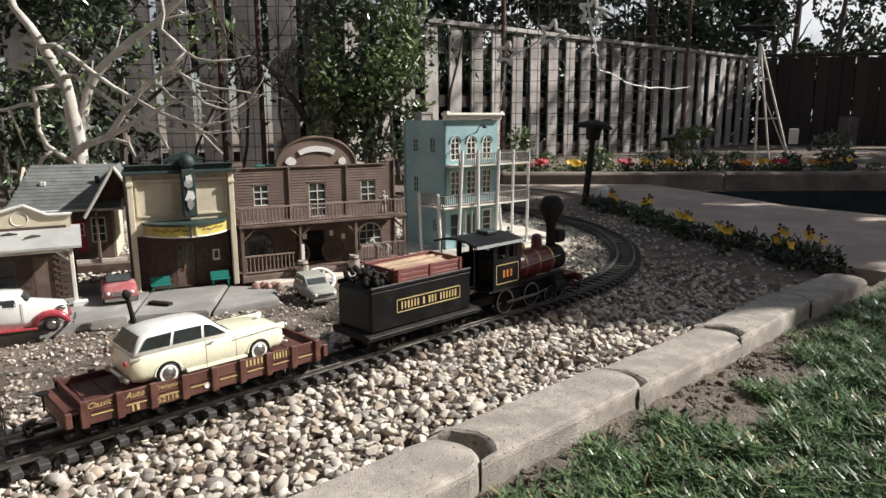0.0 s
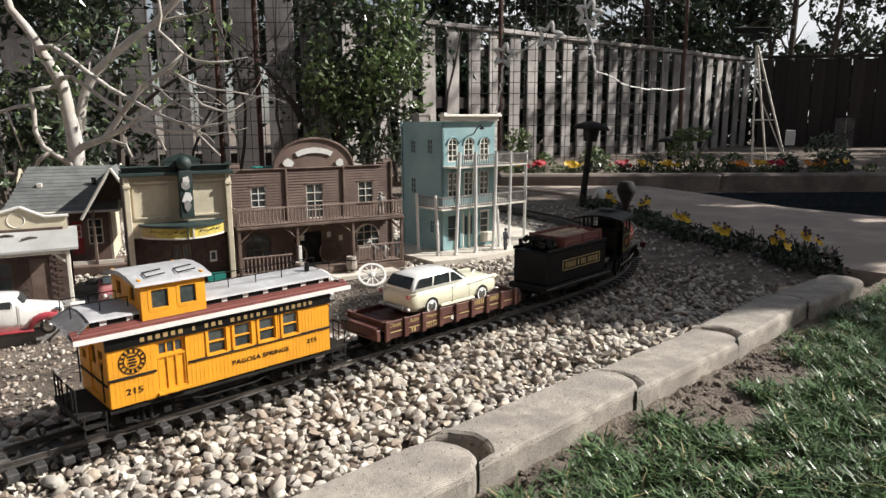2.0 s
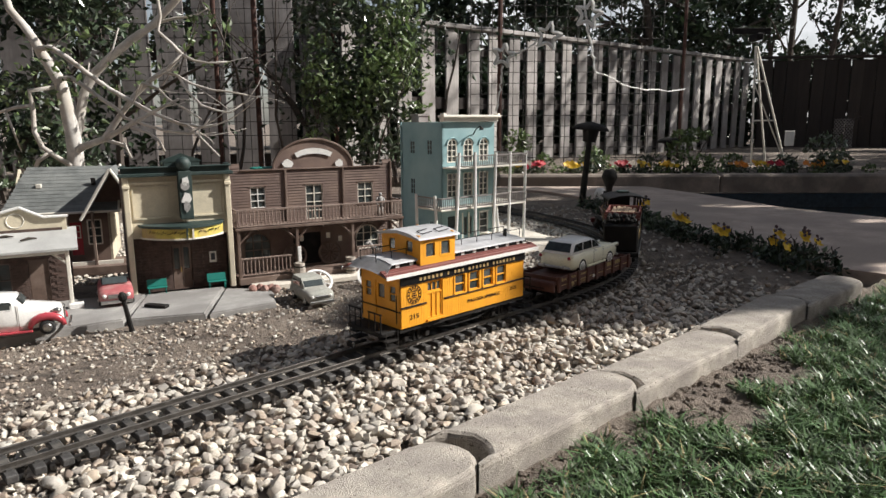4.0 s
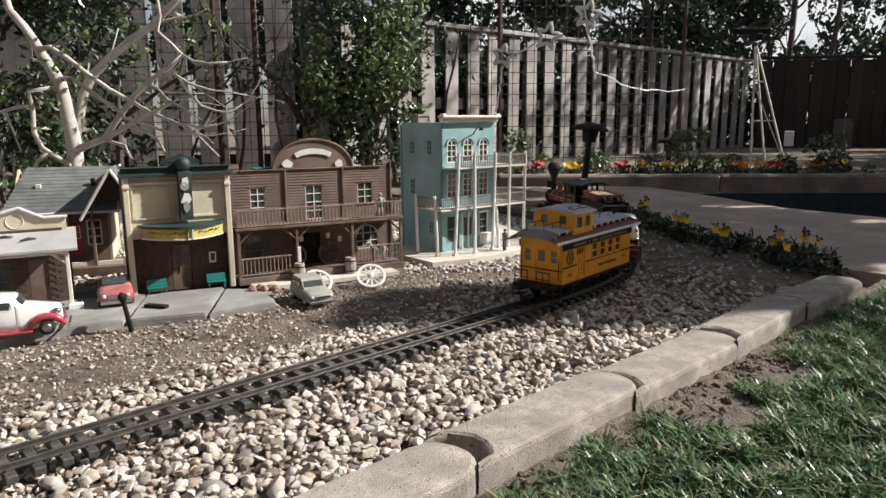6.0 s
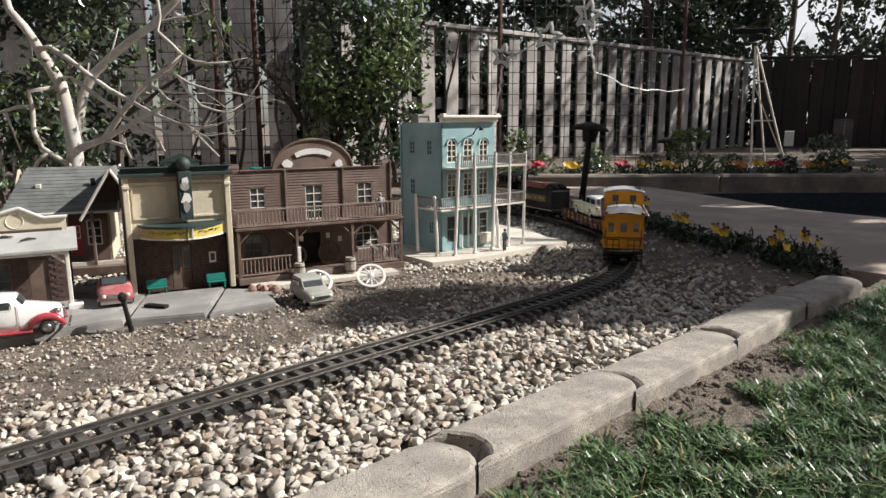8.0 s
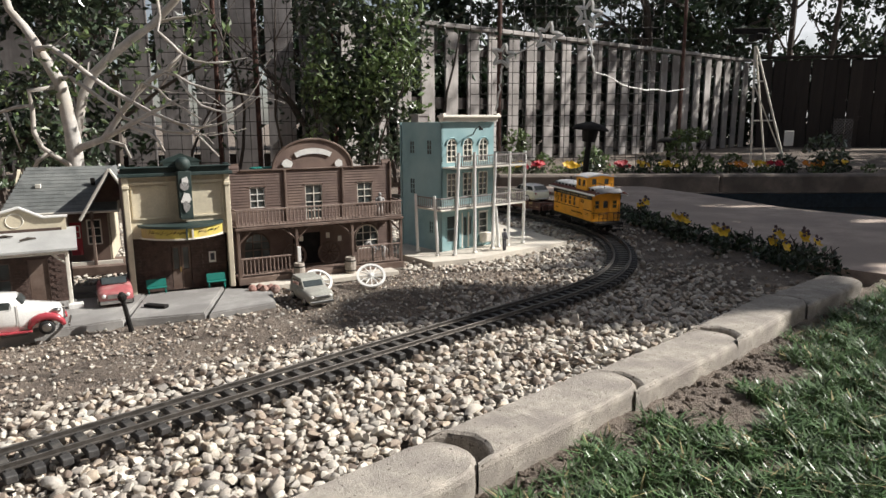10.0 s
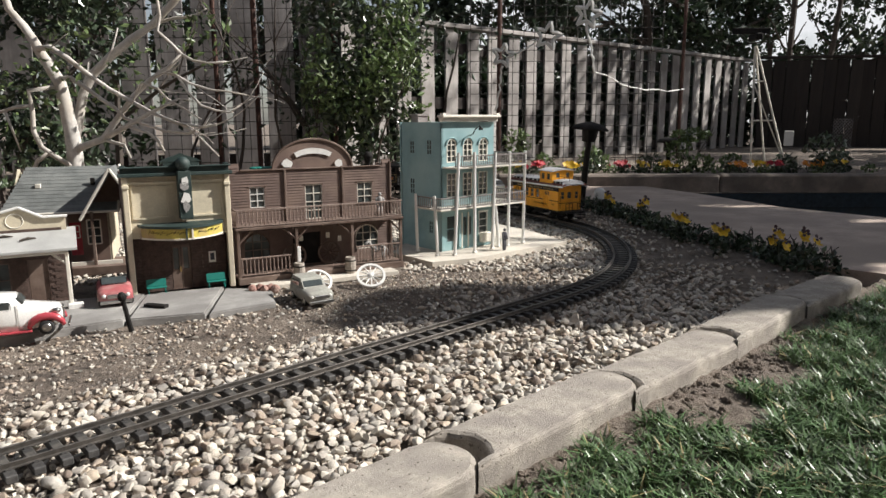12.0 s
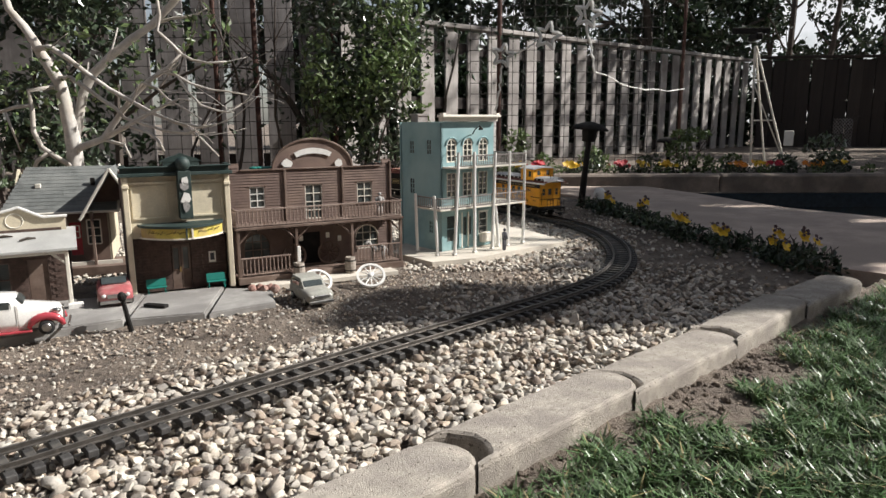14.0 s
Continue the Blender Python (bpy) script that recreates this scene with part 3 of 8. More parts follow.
def caboose():
    c = thing("caboose", "yellow-orange toy passenger caboose with grey clerestory roof and black lettering", "toy railway carriage")
    L, W, Z0, Z1 = 0.329, 0.110, 0.041, 0.132
    x0, x1 = -L / 2, L / 2
    wins = [(-0.034 + i * 0.0385, -0.034 + i * 0.0385 + 0.0265, 0.0815, 0.116) for i in range(4)]
    door = (-0.103, -0.064, 0.047, 0.117)
    for side in (-1, 1):
        m = Matrix() if side < 0 else Matrix.Rotation(math.pi, 4, "Z")
        ws = wins if side < 0 else [(-b, -a, c0, d) for a, b, c0, d in wins]
        dr = door if side < 0 else (-door[1], -door[0], door[2], door[3])
        part("side_wall", panel(rect(x0, x1, Z0, Z1), -W / 2, -W / 2 + 0.003, [rect(*w) for w in ws + [dr]]), YELLOW, c, m=m)
        bm = bmesh.new()
        k = 0
        x = x0 + 0.004
        while x < x1 - 0.003:
            for a, b in ((Z0 + 0.001, 0.0775), (0.0795, 0.117)):
                if not any(w[0] - 0.003 < x < w[1] + 0.003 and b > w[2] for w in ws) and not (dr[0] - 0.002 < x < dr[1] + 0.002):
                    box(bm, (x, -W / 2 - 0.0002, (a + b) / 2), (0.0055, 0.0007, b - a))
            x += 0.0058
        part("board_siding", bm, YELLOW, c, m=m)["kind"] = "stuff"
        for w in ws:
            wn_ = window(c, *w, -W / 2, 1, 2, YELLOW, m=m, bar=0.002)
            tb = bmesh.new()
            box(tb, ((w[0] + w[1]) / 2, -W / 2 - 0.001, w[2] - 0.0012), (0.031, 0.003, 0.0024))
            for e in (w[0] - 0.0015, w[1] + 0.0015):
                box(tb, (e, -W / 2 - 0.001, (w[2] + w[3]) / 2), (0.003, 0.0022, w[3] - w[2]))
            part("window_casing", tb, YELLOW, wn_)
        d = part("baggage_door", panel(rect(*dr), -W / 2 + 0.0025, -W / 2 + 0.004, [rect(dr[0] + 0.004 + i * 0.0108, dr[0] + 0.0128 + i * 0.0108, 0.098, 0.112) for i in range(3)]), YELLOW, c, m=m)
        part("door_glass", panel(rect(dr[0], dr[1], 0.096, 0.114), -W / 2 + 0.0045, -W / 2 + 0.005), GLASS, d, "dark door panes")
        db = bmesh.new()
        for i in range(4):
            box(db, (dr[0] + 0.002 + i * (dr[1] - dr[0] - 0.004) / 3, -W / 2 + 0.0018, 0.072), (0.0022, 0.002, 0.046))
        for z in (0.048, 0.094):
            box(db, ((dr[0] + dr[1]) / 2, -W / 2 + 0.0016, z), (dr[1] - dr[0], 0.002, 0.003))
        box(db, ((dr[0] + dr[1]) / 2, -W / 2 - 0.002, 0.0455), (dr[1] - dr[0] + 0.004, 0.006, 0.003))
        part("door_rail", db, YELLOW, d)["kind"] = "stuff"
        rb = bmesh.new()
        for a, b in (((x0, dr[0] - 0.002), (dr[1] + 0.002, x1)) if side < 0 else ((x0, dr[0] - 0.002), (dr[1] + 0.002, x1))):
            box(rb, ((a + b) / 2, -W / 2 - 0.0012, 0.0782), (b - a, 0.003, 0.0028), bevel=0.0005)
        part("belt_rail", rb, SOOT, c, "thin black rail", m=m)
        lb = bmesh.new()
        box(lb, (0, -W / 2 - 0.0015, 0.1245), (L + 0.002, 0.003, 0.0145))
        board = part("letter_board", lb, BLACK, c, "black letter board", m=m)
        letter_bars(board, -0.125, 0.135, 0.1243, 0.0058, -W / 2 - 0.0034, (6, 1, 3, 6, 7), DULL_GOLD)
        words("PAGOSA SPRINGS", 0.0092, SOOT, c, m @ Matrix.Translation((0.045, -W / 2 - 0.0012, 0.0605)), width=1.25)
        words("215", 0.0095, SOOT, c, m @ Matrix.Translation((0.131, -W / 2 - 0.0012, 0.064)), width=1.3)
        words("215", 0.0115, SOOT, c, m @ Matrix.Translation((-0.134, -W / 2 - 0.0012, 0.0585)), width=1.3)
        hb = bmesh.new()
        cx, cz, yy = -0.134, 0.0985, -W / 2 - 0.0012
        for r in (0.0165, 0.0105):
            for i in range(20):
                a, b = math.tau * i / 20, math.tau * (i + 1) / 20
                rod(hb, (cx + r * math.cos(a), yy, cz + r * math.sin(a)), (cx + r * math.cos(b), yy, cz + r * math.sin(b)), 0.0005, seg=4)
        for i in range(14):
            a = math.tau * i / 14
            box(hb, (0, 0, 0), (0.0022, 0.0006, 0.0042), Matrix.Translation((cx + 0.0135 * math.cos(a), yy, cz + 0.0135 * math.sin(a))) @ Matrix.Rotation(math.pi / 2 - a, 4, "Y"))
        for i in range(4):
            box(hb, (cx, yy, cz + 0.006 - i * 0.004), (0.011 - (i % 2) * 0.003, 0.0006, 0.0022))
        part("herald", hb, SOOT, c, "round black emblem", m=m)
        for e in (-1, 1):
            st = bmesh.new()
            for z in (0.012, 0.024):
                box(st, (e * (L / 2 + 0.018), -W / 2 + 0.012, z), (0.026, 0.022, 0.002))
            for q in (-0.013, 0.013):
                box(st, (e * (L / 2 + 0.018) + q, -W / 2 + 0.003, 0.025), (0.0015, 0.0015, 0.03))
            part("step", st, SOOT, c, "black step irons", m=m)
    for e in (-1, 1):
        m = Matrix.Rotation(radians(90 * e), 4, "Z")
        part("end_wall", panel(rect(-W / 2, W / 2, Z0, Z1 + 0.006), -L / 2, -L / 2 + 0.003, [rect(-0.014, 0.014, 0.05, 0.118), rect(-0.043, -0.025, 0.086, 0.115), rect(0.025, 0.043, 0.086, 0.115)]), YELLOW, c, m=m)
        dd = part("end_door", panel(rect(-0.014, 0.014, 0.05, 0.118), -L / 2 + 0.002, -L / 2 + 0.004, [rect(-0.009, 0.009, 0.088, 0.113)]), YELLOW, c, m=m)
        part("door_glass", panel(rect(-0.011, 0.011, 0.086, 0.115), -L / 2 + 0.0045, -L / 2 + 0.005), GLASS, dd)
        for a in (-0.043, 0.025):
            window(c, a, a + 0.018, 0.086, 0.115, -L / 2, 1, 2, YELLOW, m=m, bar=0.0016)
        gb = bmesh.new()
        for z in (0.071,):
            box(gb, (0, -L / 2 - 0.001, z), (W, 0.002, 0.002))
        part("belt_rail", gb, SOOT, c, m=m)
        pf = bmesh.new()
        box(pf, (0, -L / 2 - 0.019, 0.036), (W - 0.012, 0.038, 0.008), bevel=0.001)
        part("end_platform", pf, SOOT, c, "black end platform", m=m)
        rl = bmesh.new()
        for s in (-1, 1):
            for q in (0.012, 0.028, 0.044):
                rod(rl, (s * q, -L / 2 - 0.036, 0.04), (s * q, -L / 2 - 0.036, 0.072), 0.0011, seg=5)
            rod(rl, (s * 0.01, -L / 2 - 0.036, 0.072), (s * 0.046, -L / 2 - 0.036, 0.072), 0.0014, seg=5)
            rod(rl, (s * 0.01, -L / 2 - 0.036, 0.056), (s * 0.046, -L / 2 - 0.036, 0.056), 0.0009, seg=5)
            rod(rl, (s * 0.048, -L / 2 - 0.004, 0.05), (s * 0.048, -L / 2 - 0.004, 0.1), 0.001, seg=5)
        part("end_railing", rl, SOOT, c, "black platform railing", m=m)["kind"] = "stuff"
        coupler(c, e * (L / 2 + 0.036), e)
        truck(c, e * 0.115)
    part("floor", box(bmesh.new(), (0, 0, 0.037), (L, W - 0.006, 0.008)), SOOT, c)
    ub = bmesh.new()
    box(ub, (0, 0.02, 0.026), (0.07, 0.03, 0.016), bevel=0.002)
    rod(ub, (-0.03, -0.03, 0.026), (0.03, -0.03, 0.026), 0.009, seg=10)
    for s in (-1, 1):
        rod(ub, (-0.1, s * 0.043, 0.033), (-0.04, s * 0.043, 0.018), 0.0011, seg=5)
        rod(ub, (-0.04, s * 0.043, 0.018), (0.04, s * 0.043, 0.018), 0.0011, seg=5)
        rod(ub, (0.04, s * 0.043, 0.018), (0.1, s * 0.043, 0.033), 0.0011, seg=5)
    part("underframe", ub, SOOT, c)
    # the roof: maroon lower slopes, white eave, grey raised middle with a row of small lights
    RL = 0.40
    for s in (-1, 1):
        lower = bmesh.new()
        prism(lower, [(s * 0.063, 0.136), (s * 0.063, 0.139), (s * 0.054, 0.1448), (s * 0.044, 0.1478), (s * 0.044, 0.1438)], RL, Matrix.Rotation(radians(90), 4, "Z"))
        part("lower_roof", lower, MAROON, c, "maroon ribbed roof slope")
        ribs = bmesh.new()
        for q, z in ((0.0585, 0.1423), (0.053, 0.1454), (0.0475, 0.1472)):
            box(ribs, (0, s * q, z), (RL - 0.004, 0.0025, 0.0015))
        part("roof_rib", ribs, MAROON, c)
        ev = bmesh.new()
        box(ev, (0, s * 0.0635, 0.1375), (RL + 0.002, 0.0022, 0.006))
        part("eave_board", ev, WHITE, c, "white eave edge")
        cl = bmesh.new()
        box(cl, (0.0, s * 0.041, 0.1515), (RL - 0.05, 0.003, 0.009))
        part("clerestory_wall", cl, SOOT, c, "black clerestory side")
        for i in range(11):
            if not -0.125 < -0.16 + i * 0.032 < -0.02:
                part("clerestory_light", box(bmesh.new(), (-0.16 + i * 0.032, s * 0.0427, 0.151), (0.008, 0.001, 0.0055)), WHITE, c)
    cr = bmesh.new()
    prism(cr, [(-0.047, 0.155), (-0.045, 0.1575), (-0.025, 0.1615), (0, 0.163), (0.025, 0.1615), (0.045, 0.1575), (0.047, 0.155)], RL - 0.046, Matrix.Rotation(radians(90), 4, "Z"))
    part("clerestory_roof", cr, GREY_ROOF, c, "dusty grey raised roof")
    for e in (-1, 1):
        du = bmesh.new()
        n = 8
        rings = []
        for k in range(5):
            u = k / 4
            rings.append([du.verts.new((e * (RL / 2 - 0.024 + 0.026 * u), (0.047 + 0.014 * u) * (2 * i / n - 1),
                                        0.1555 * (1 - u) + 0.1385 * u + (1 - (2 * i / n - 1) ** 2) * (0.0075 * (1 - u) + 0.008 * u))) for i in range(n + 1)])
        for lo, hi in zip(rings, rings[1:]):
            for i in range(n):
                du.faces.new((lo[i], lo[i + 1], hi[i + 1], hi[i]))
        bmesh.ops.solidify(du, geom=du.faces[:], thickness=0.002)
        part("roof_end", du, GREY_ROOF, c, "grey rounded roof end", smooth=True)
    # cupola
    cx0, cx1, cz0, cz1, cw = -0.116, -0.031, 0.146, 0.193, 0.106
    for s in (-1, 1):
        m = Matrix() if s < 0 else Matrix.Rotation(math.pi, 4, "Z")
        a, b = (cx0, cx1) if s < 0 else (-cx1, -cx0)
        wn2 = [(a + 0.011, a + 0.037, 0.158, 0.186), (b - 0.037, b - 0.011, 0.158, 0.186)]
        part("cupola_side", panel(rect(a, b, cz0 - 0.006, cz1), -cw / 2, -cw / 2 + 0.003, [rect(*w) for w in wn2]), YELLOW, c, m=m)
        for w in wn2:
            window(c, *w, -cw / 2, 1, 1, YELLOW, m=m, bar=0.003)
    for e, xx in ((-1, -cx0), (1, cx1)):
        m = Matrix.Rotation(radians(90 * e), 4, "Z")
        wn3 = [(-0.034, -0.014, 0.166, 0.188), (0.014, 0.034, 0.166, 0.188)]
        part("cupola_end", panel(rect(-cw / 2 + 0.003, cw / 2 - 0.003, cz0 - 0.002, cz1 + 0.006), -xx, -xx + 0.003, [rect(*w) for w in wn3]), YELLOW, c, m=m)
        for w in wn3:
            window(c, *w, -xx, 1, 1, YELLOW, m=m, bar=0.002)
    qr = bmesh.new()
    prism(qr, [(-0.059, 0.192), (-0.057, 0.195), (-0.029, 0.202), (0, 0.2045), (0.029, 0.202), (0.057, 0.195), (0.059, 0.192), (0, 0.199)], cx1 - cx0 + 0.016,
          Matrix.Translation(((cx0 + cx1) / 2, 0, 0)) @ Matrix.Rotation(radians(90), 4, "Z"))
    part("cupola_roof", qr, GREY_ROOF, c, "grey curved cupola roof")
    gr = bmesh.new()
    for k in (cx0 + 0.012, cx1 - 0.032):
        for y in (-0.044, -0.03):
            rod(gr, (k, y, 0.2005 if y < -0.04 else 0.2035), (k + 0.024, y, 0.2025 if y < -0.04 else 0.2055), 0.0009, seg=5)
        rod(gr, (k, -0.044, 0.2005), (k, -0.03, 0.2035), 0.0009, seg=5)
    part("grab_iron", gr, BLACK, c, "black roof grab irons")
    for s in (-1, 1):
        for a, b in ((-0.19, -0.122), (-0.026, 0.19)):
            hr = bmesh.new()
            rod(hr, (a, s * 0.022, 0.174), (b, s * 0.022, 0.174), 0.0008, seg=5)
            k = int((b - a) / 0.045) + 1
            for i in range(k + 1):
                x = a + (b - a) * i / k
                rod(hr, (x, s * 0.022, 0.158), (x, s * 0.022, 0.174), 0.0008, seg=5)
            part("roof_handrail", hr, BLACK, c, "thin black wire handrail")
    part("smoke_jack", rod(bmesh.new(), (0.155, -0.012, 0.155), (0.155, -0.012, 0.176), 0.004, seg=10), BLACK, c)
    return c


def flat_car():
    f = thing("flat_car", "oxide-red toy gondola car with low stake sides and lettering", "toy railway wagon")
    L, W = 0.375, 0.104
    part("deck", box(bmesh.new(), (0, 0, 0.0455), (L, W - 0.006, 0.005), bevel=0.0008), FLATRED, f)
    bm = bmesh.new()
    for i in range(13):
        box(bm, (-L / 2 + 0.014 + i * (L - 0.028) / 12, 0, 0.0488), ((L - 0.028) / 12 - 0.002, W - 0.01, 0.0016))
    part("deck_plank", bm, FLATRED, f, "planked deck boards")
    for s in (-1, 1):
        m = Matrix() if s < 0 else Matrix.Rotation(math.pi, 4, "Z")
        b = bmesh.new()
        box(b, (0, -W / 2 + 0.002, 0.0425), (L - 0.036, 0.004, 0.031), bevel=0.0006)
        box(b, (0, -W / 2 - 0.0005, 0.0443), (L - 0.036, 0.002, 0.001))
        wall_ = part("side_board", b, FLATRED, f, m=m)
        for i in range(9):
            x = -L / 2 + 0.02 + i * (L - 0.04) / 8
            p = bmesh.new()
            box(p, (x, -W / 2 - 0.002, 0.043), (0.0095, 0.0055, 0.035), bevel=0.001)
            part("stake", p, FLATRED, f, m=m)
        st = bmesh.new()
        for i in range(8):
            x = -L / 2 + 0.02 + (i + 0.5) * (L - 0.04) / 8
            box(st, (x, -W / 2 - 0.0008, 0.0388), (0.026, 0.0012, 0.0012))
        part("stripe", st, GOLD, wall_, "thin gold stripe")
        y = -W / 2 - 0.0006
        words("Classic", 0.0105, GOLD, f, m @ Matrix.Translation((-0.1495, y, 0.0508)), shear=0.35)
        words("Auto", 0.0115, GOLD, f, m @ Matrix.Translation((-0.1065, y, 0.0508)), shear=0.35)
        words("Transport", 0.0088, GOLD, f, m @ Matrix.Translation((-0.0645, y, 0.0508)), shear=0.35)
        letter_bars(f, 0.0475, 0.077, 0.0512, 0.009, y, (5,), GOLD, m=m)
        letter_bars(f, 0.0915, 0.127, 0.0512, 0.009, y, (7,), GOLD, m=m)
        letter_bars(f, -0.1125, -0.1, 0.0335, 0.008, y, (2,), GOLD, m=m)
        words("52116", 0.0105, GOLD, f, m @ Matrix.Translation((-0.0645, y, 0.0335)), width=1.1)
        em = bmesh.new()
        rod(em, (-0.0105, y + 0.0003, 0.036), (-0.0105, y - 0.0006, 0.036), 0.0042, seg=14)
        part("emblem", em, WHITE, f, "small white round emblem", m=m)
    for e in (-1, 1):
        b = bmesh.new()
        box(b, (e * (L / 2 - 0.003), 0, 0.038), (0.008, W, 0.02), bevel=0.001)
        part("end_beam", b, FLATRED, f)
        b = bmesh.new()
        box(b, (e * (L / 2 - 0.019), 0, 0.053), (0.004, W - 0.01, 0.01), bevel=0.0006)
        part("end_board", b, FLATRED, f)
        b = bmesh.new()
        rod(b, (e * (L / 2 + 0.006), -0.03, 0.036), (e * (L / 2 + 0.006), 0.03, 0.036), 0.001, seg=5)
        rod(b, (e * (L / 2 + 0.004), 0.034, 0.026), (e * (L / 2 + 0.004), 0.034, 0.05), 0.0012, seg=5)
        bmesh.ops.create_cone(b, cap_ends=True, segments=12, radius1=0.008, radius2=0.008, depth=0.002, matrix=Matrix.Translation((e * (L / 2 + 0.004), 0.034, 0.051)))
        part("brake_wheel", b, SOOT, f, "black brake wheel and staff")
        coupler(f, e * L / 2, e)
        truck(f, e * 0.13)
    b = bmesh.new()
    for y in (-0.012, 0.012):
        box(b, (0, y, 0.028), (L - 0.04, 0.008, 0.012))
    part("underframe", b, SOOT, f)
    return f


def road_wheel(name, parent, x, y, z, r, w, s, white=True):
    """A toy car's tyre with its hubcap."""
    m = Matrix.Translation((x, y, z)) @ Matrix.Rotation(radians(90 * s), 4, "X")
    t = part(name, lathe(bmesh.new(), [(r * 0.62, -w / 2), (r * 0.9, -w / 2), (r, -w * 0.3), (r, w * 0.3), (r * 0.9, w / 2), (r * 0.62, w / 2)], m, 20), RUBBER, parent, smooth=True)
    if white:
        part("whitewall", lathe(bmesh.new(), [(r * 0.60, w / 2 - 0.0005), (r * 0.8, w / 2 - 0.0003), (r * 0.8, w / 2 + 0.0004), (r * 0.6, w / 2 + 0.0004)], m, 20, False), WHITE, t, "white tyre band")
    part("hubcap", lathe(bmesh.new(), [(r * 0.6, w / 2 - 0.002), (r * 0.6, w / 2), (r * 0.4, w / 2 + 0.0015), (r * 0.2, w / 2 + 0.002), (r * 0.05, w / 2 + 0.003)], m, 16), STEEL, t, "chrome hubcap", smooth=True)
    return t


def loft(sections, material_smooth=True):
    """Joins rings of equal length into a closed body."""
    bm = bmesh.new()
    rings = [[bm.verts.new(p) for p in ring] for ring in sections]
    n = len(rings[0])
    for lo, hi in zip(rings, rings[1:]):
        for i in range(n):
            bm.faces.new((lo[i], lo[(i + 1) % n], hi[(i + 1) % n], hi[i]))
    bm.faces.new(rings[0][::-1])
    bm.faces.new(rings[-1])
    return bm


def car_ring(x, w, z0, z1, belly=0.85, crown=0.8, sill=0.003):
    """A cross-section of a car's body: rounded shoulders."""
    h = z1 - z0
    return [(x, -w * belly, z0), (x, -w, z0 + h * 0.25), (x, -w, z0 + h * 0.72), (x, -w * 0.93, z0 + h * 0.92), (x, -w * crown * 0.8, z1), (x, 0, z1 + 0.001),
            (x, w * crown * 0.8, z1), (x, w * 0.93, z0 + h * 0.92), (x, w, z0 + h * 0.72), (x, w, z0 + h * 0.25), (x, w * belly, z0), (x, 0, z0)]


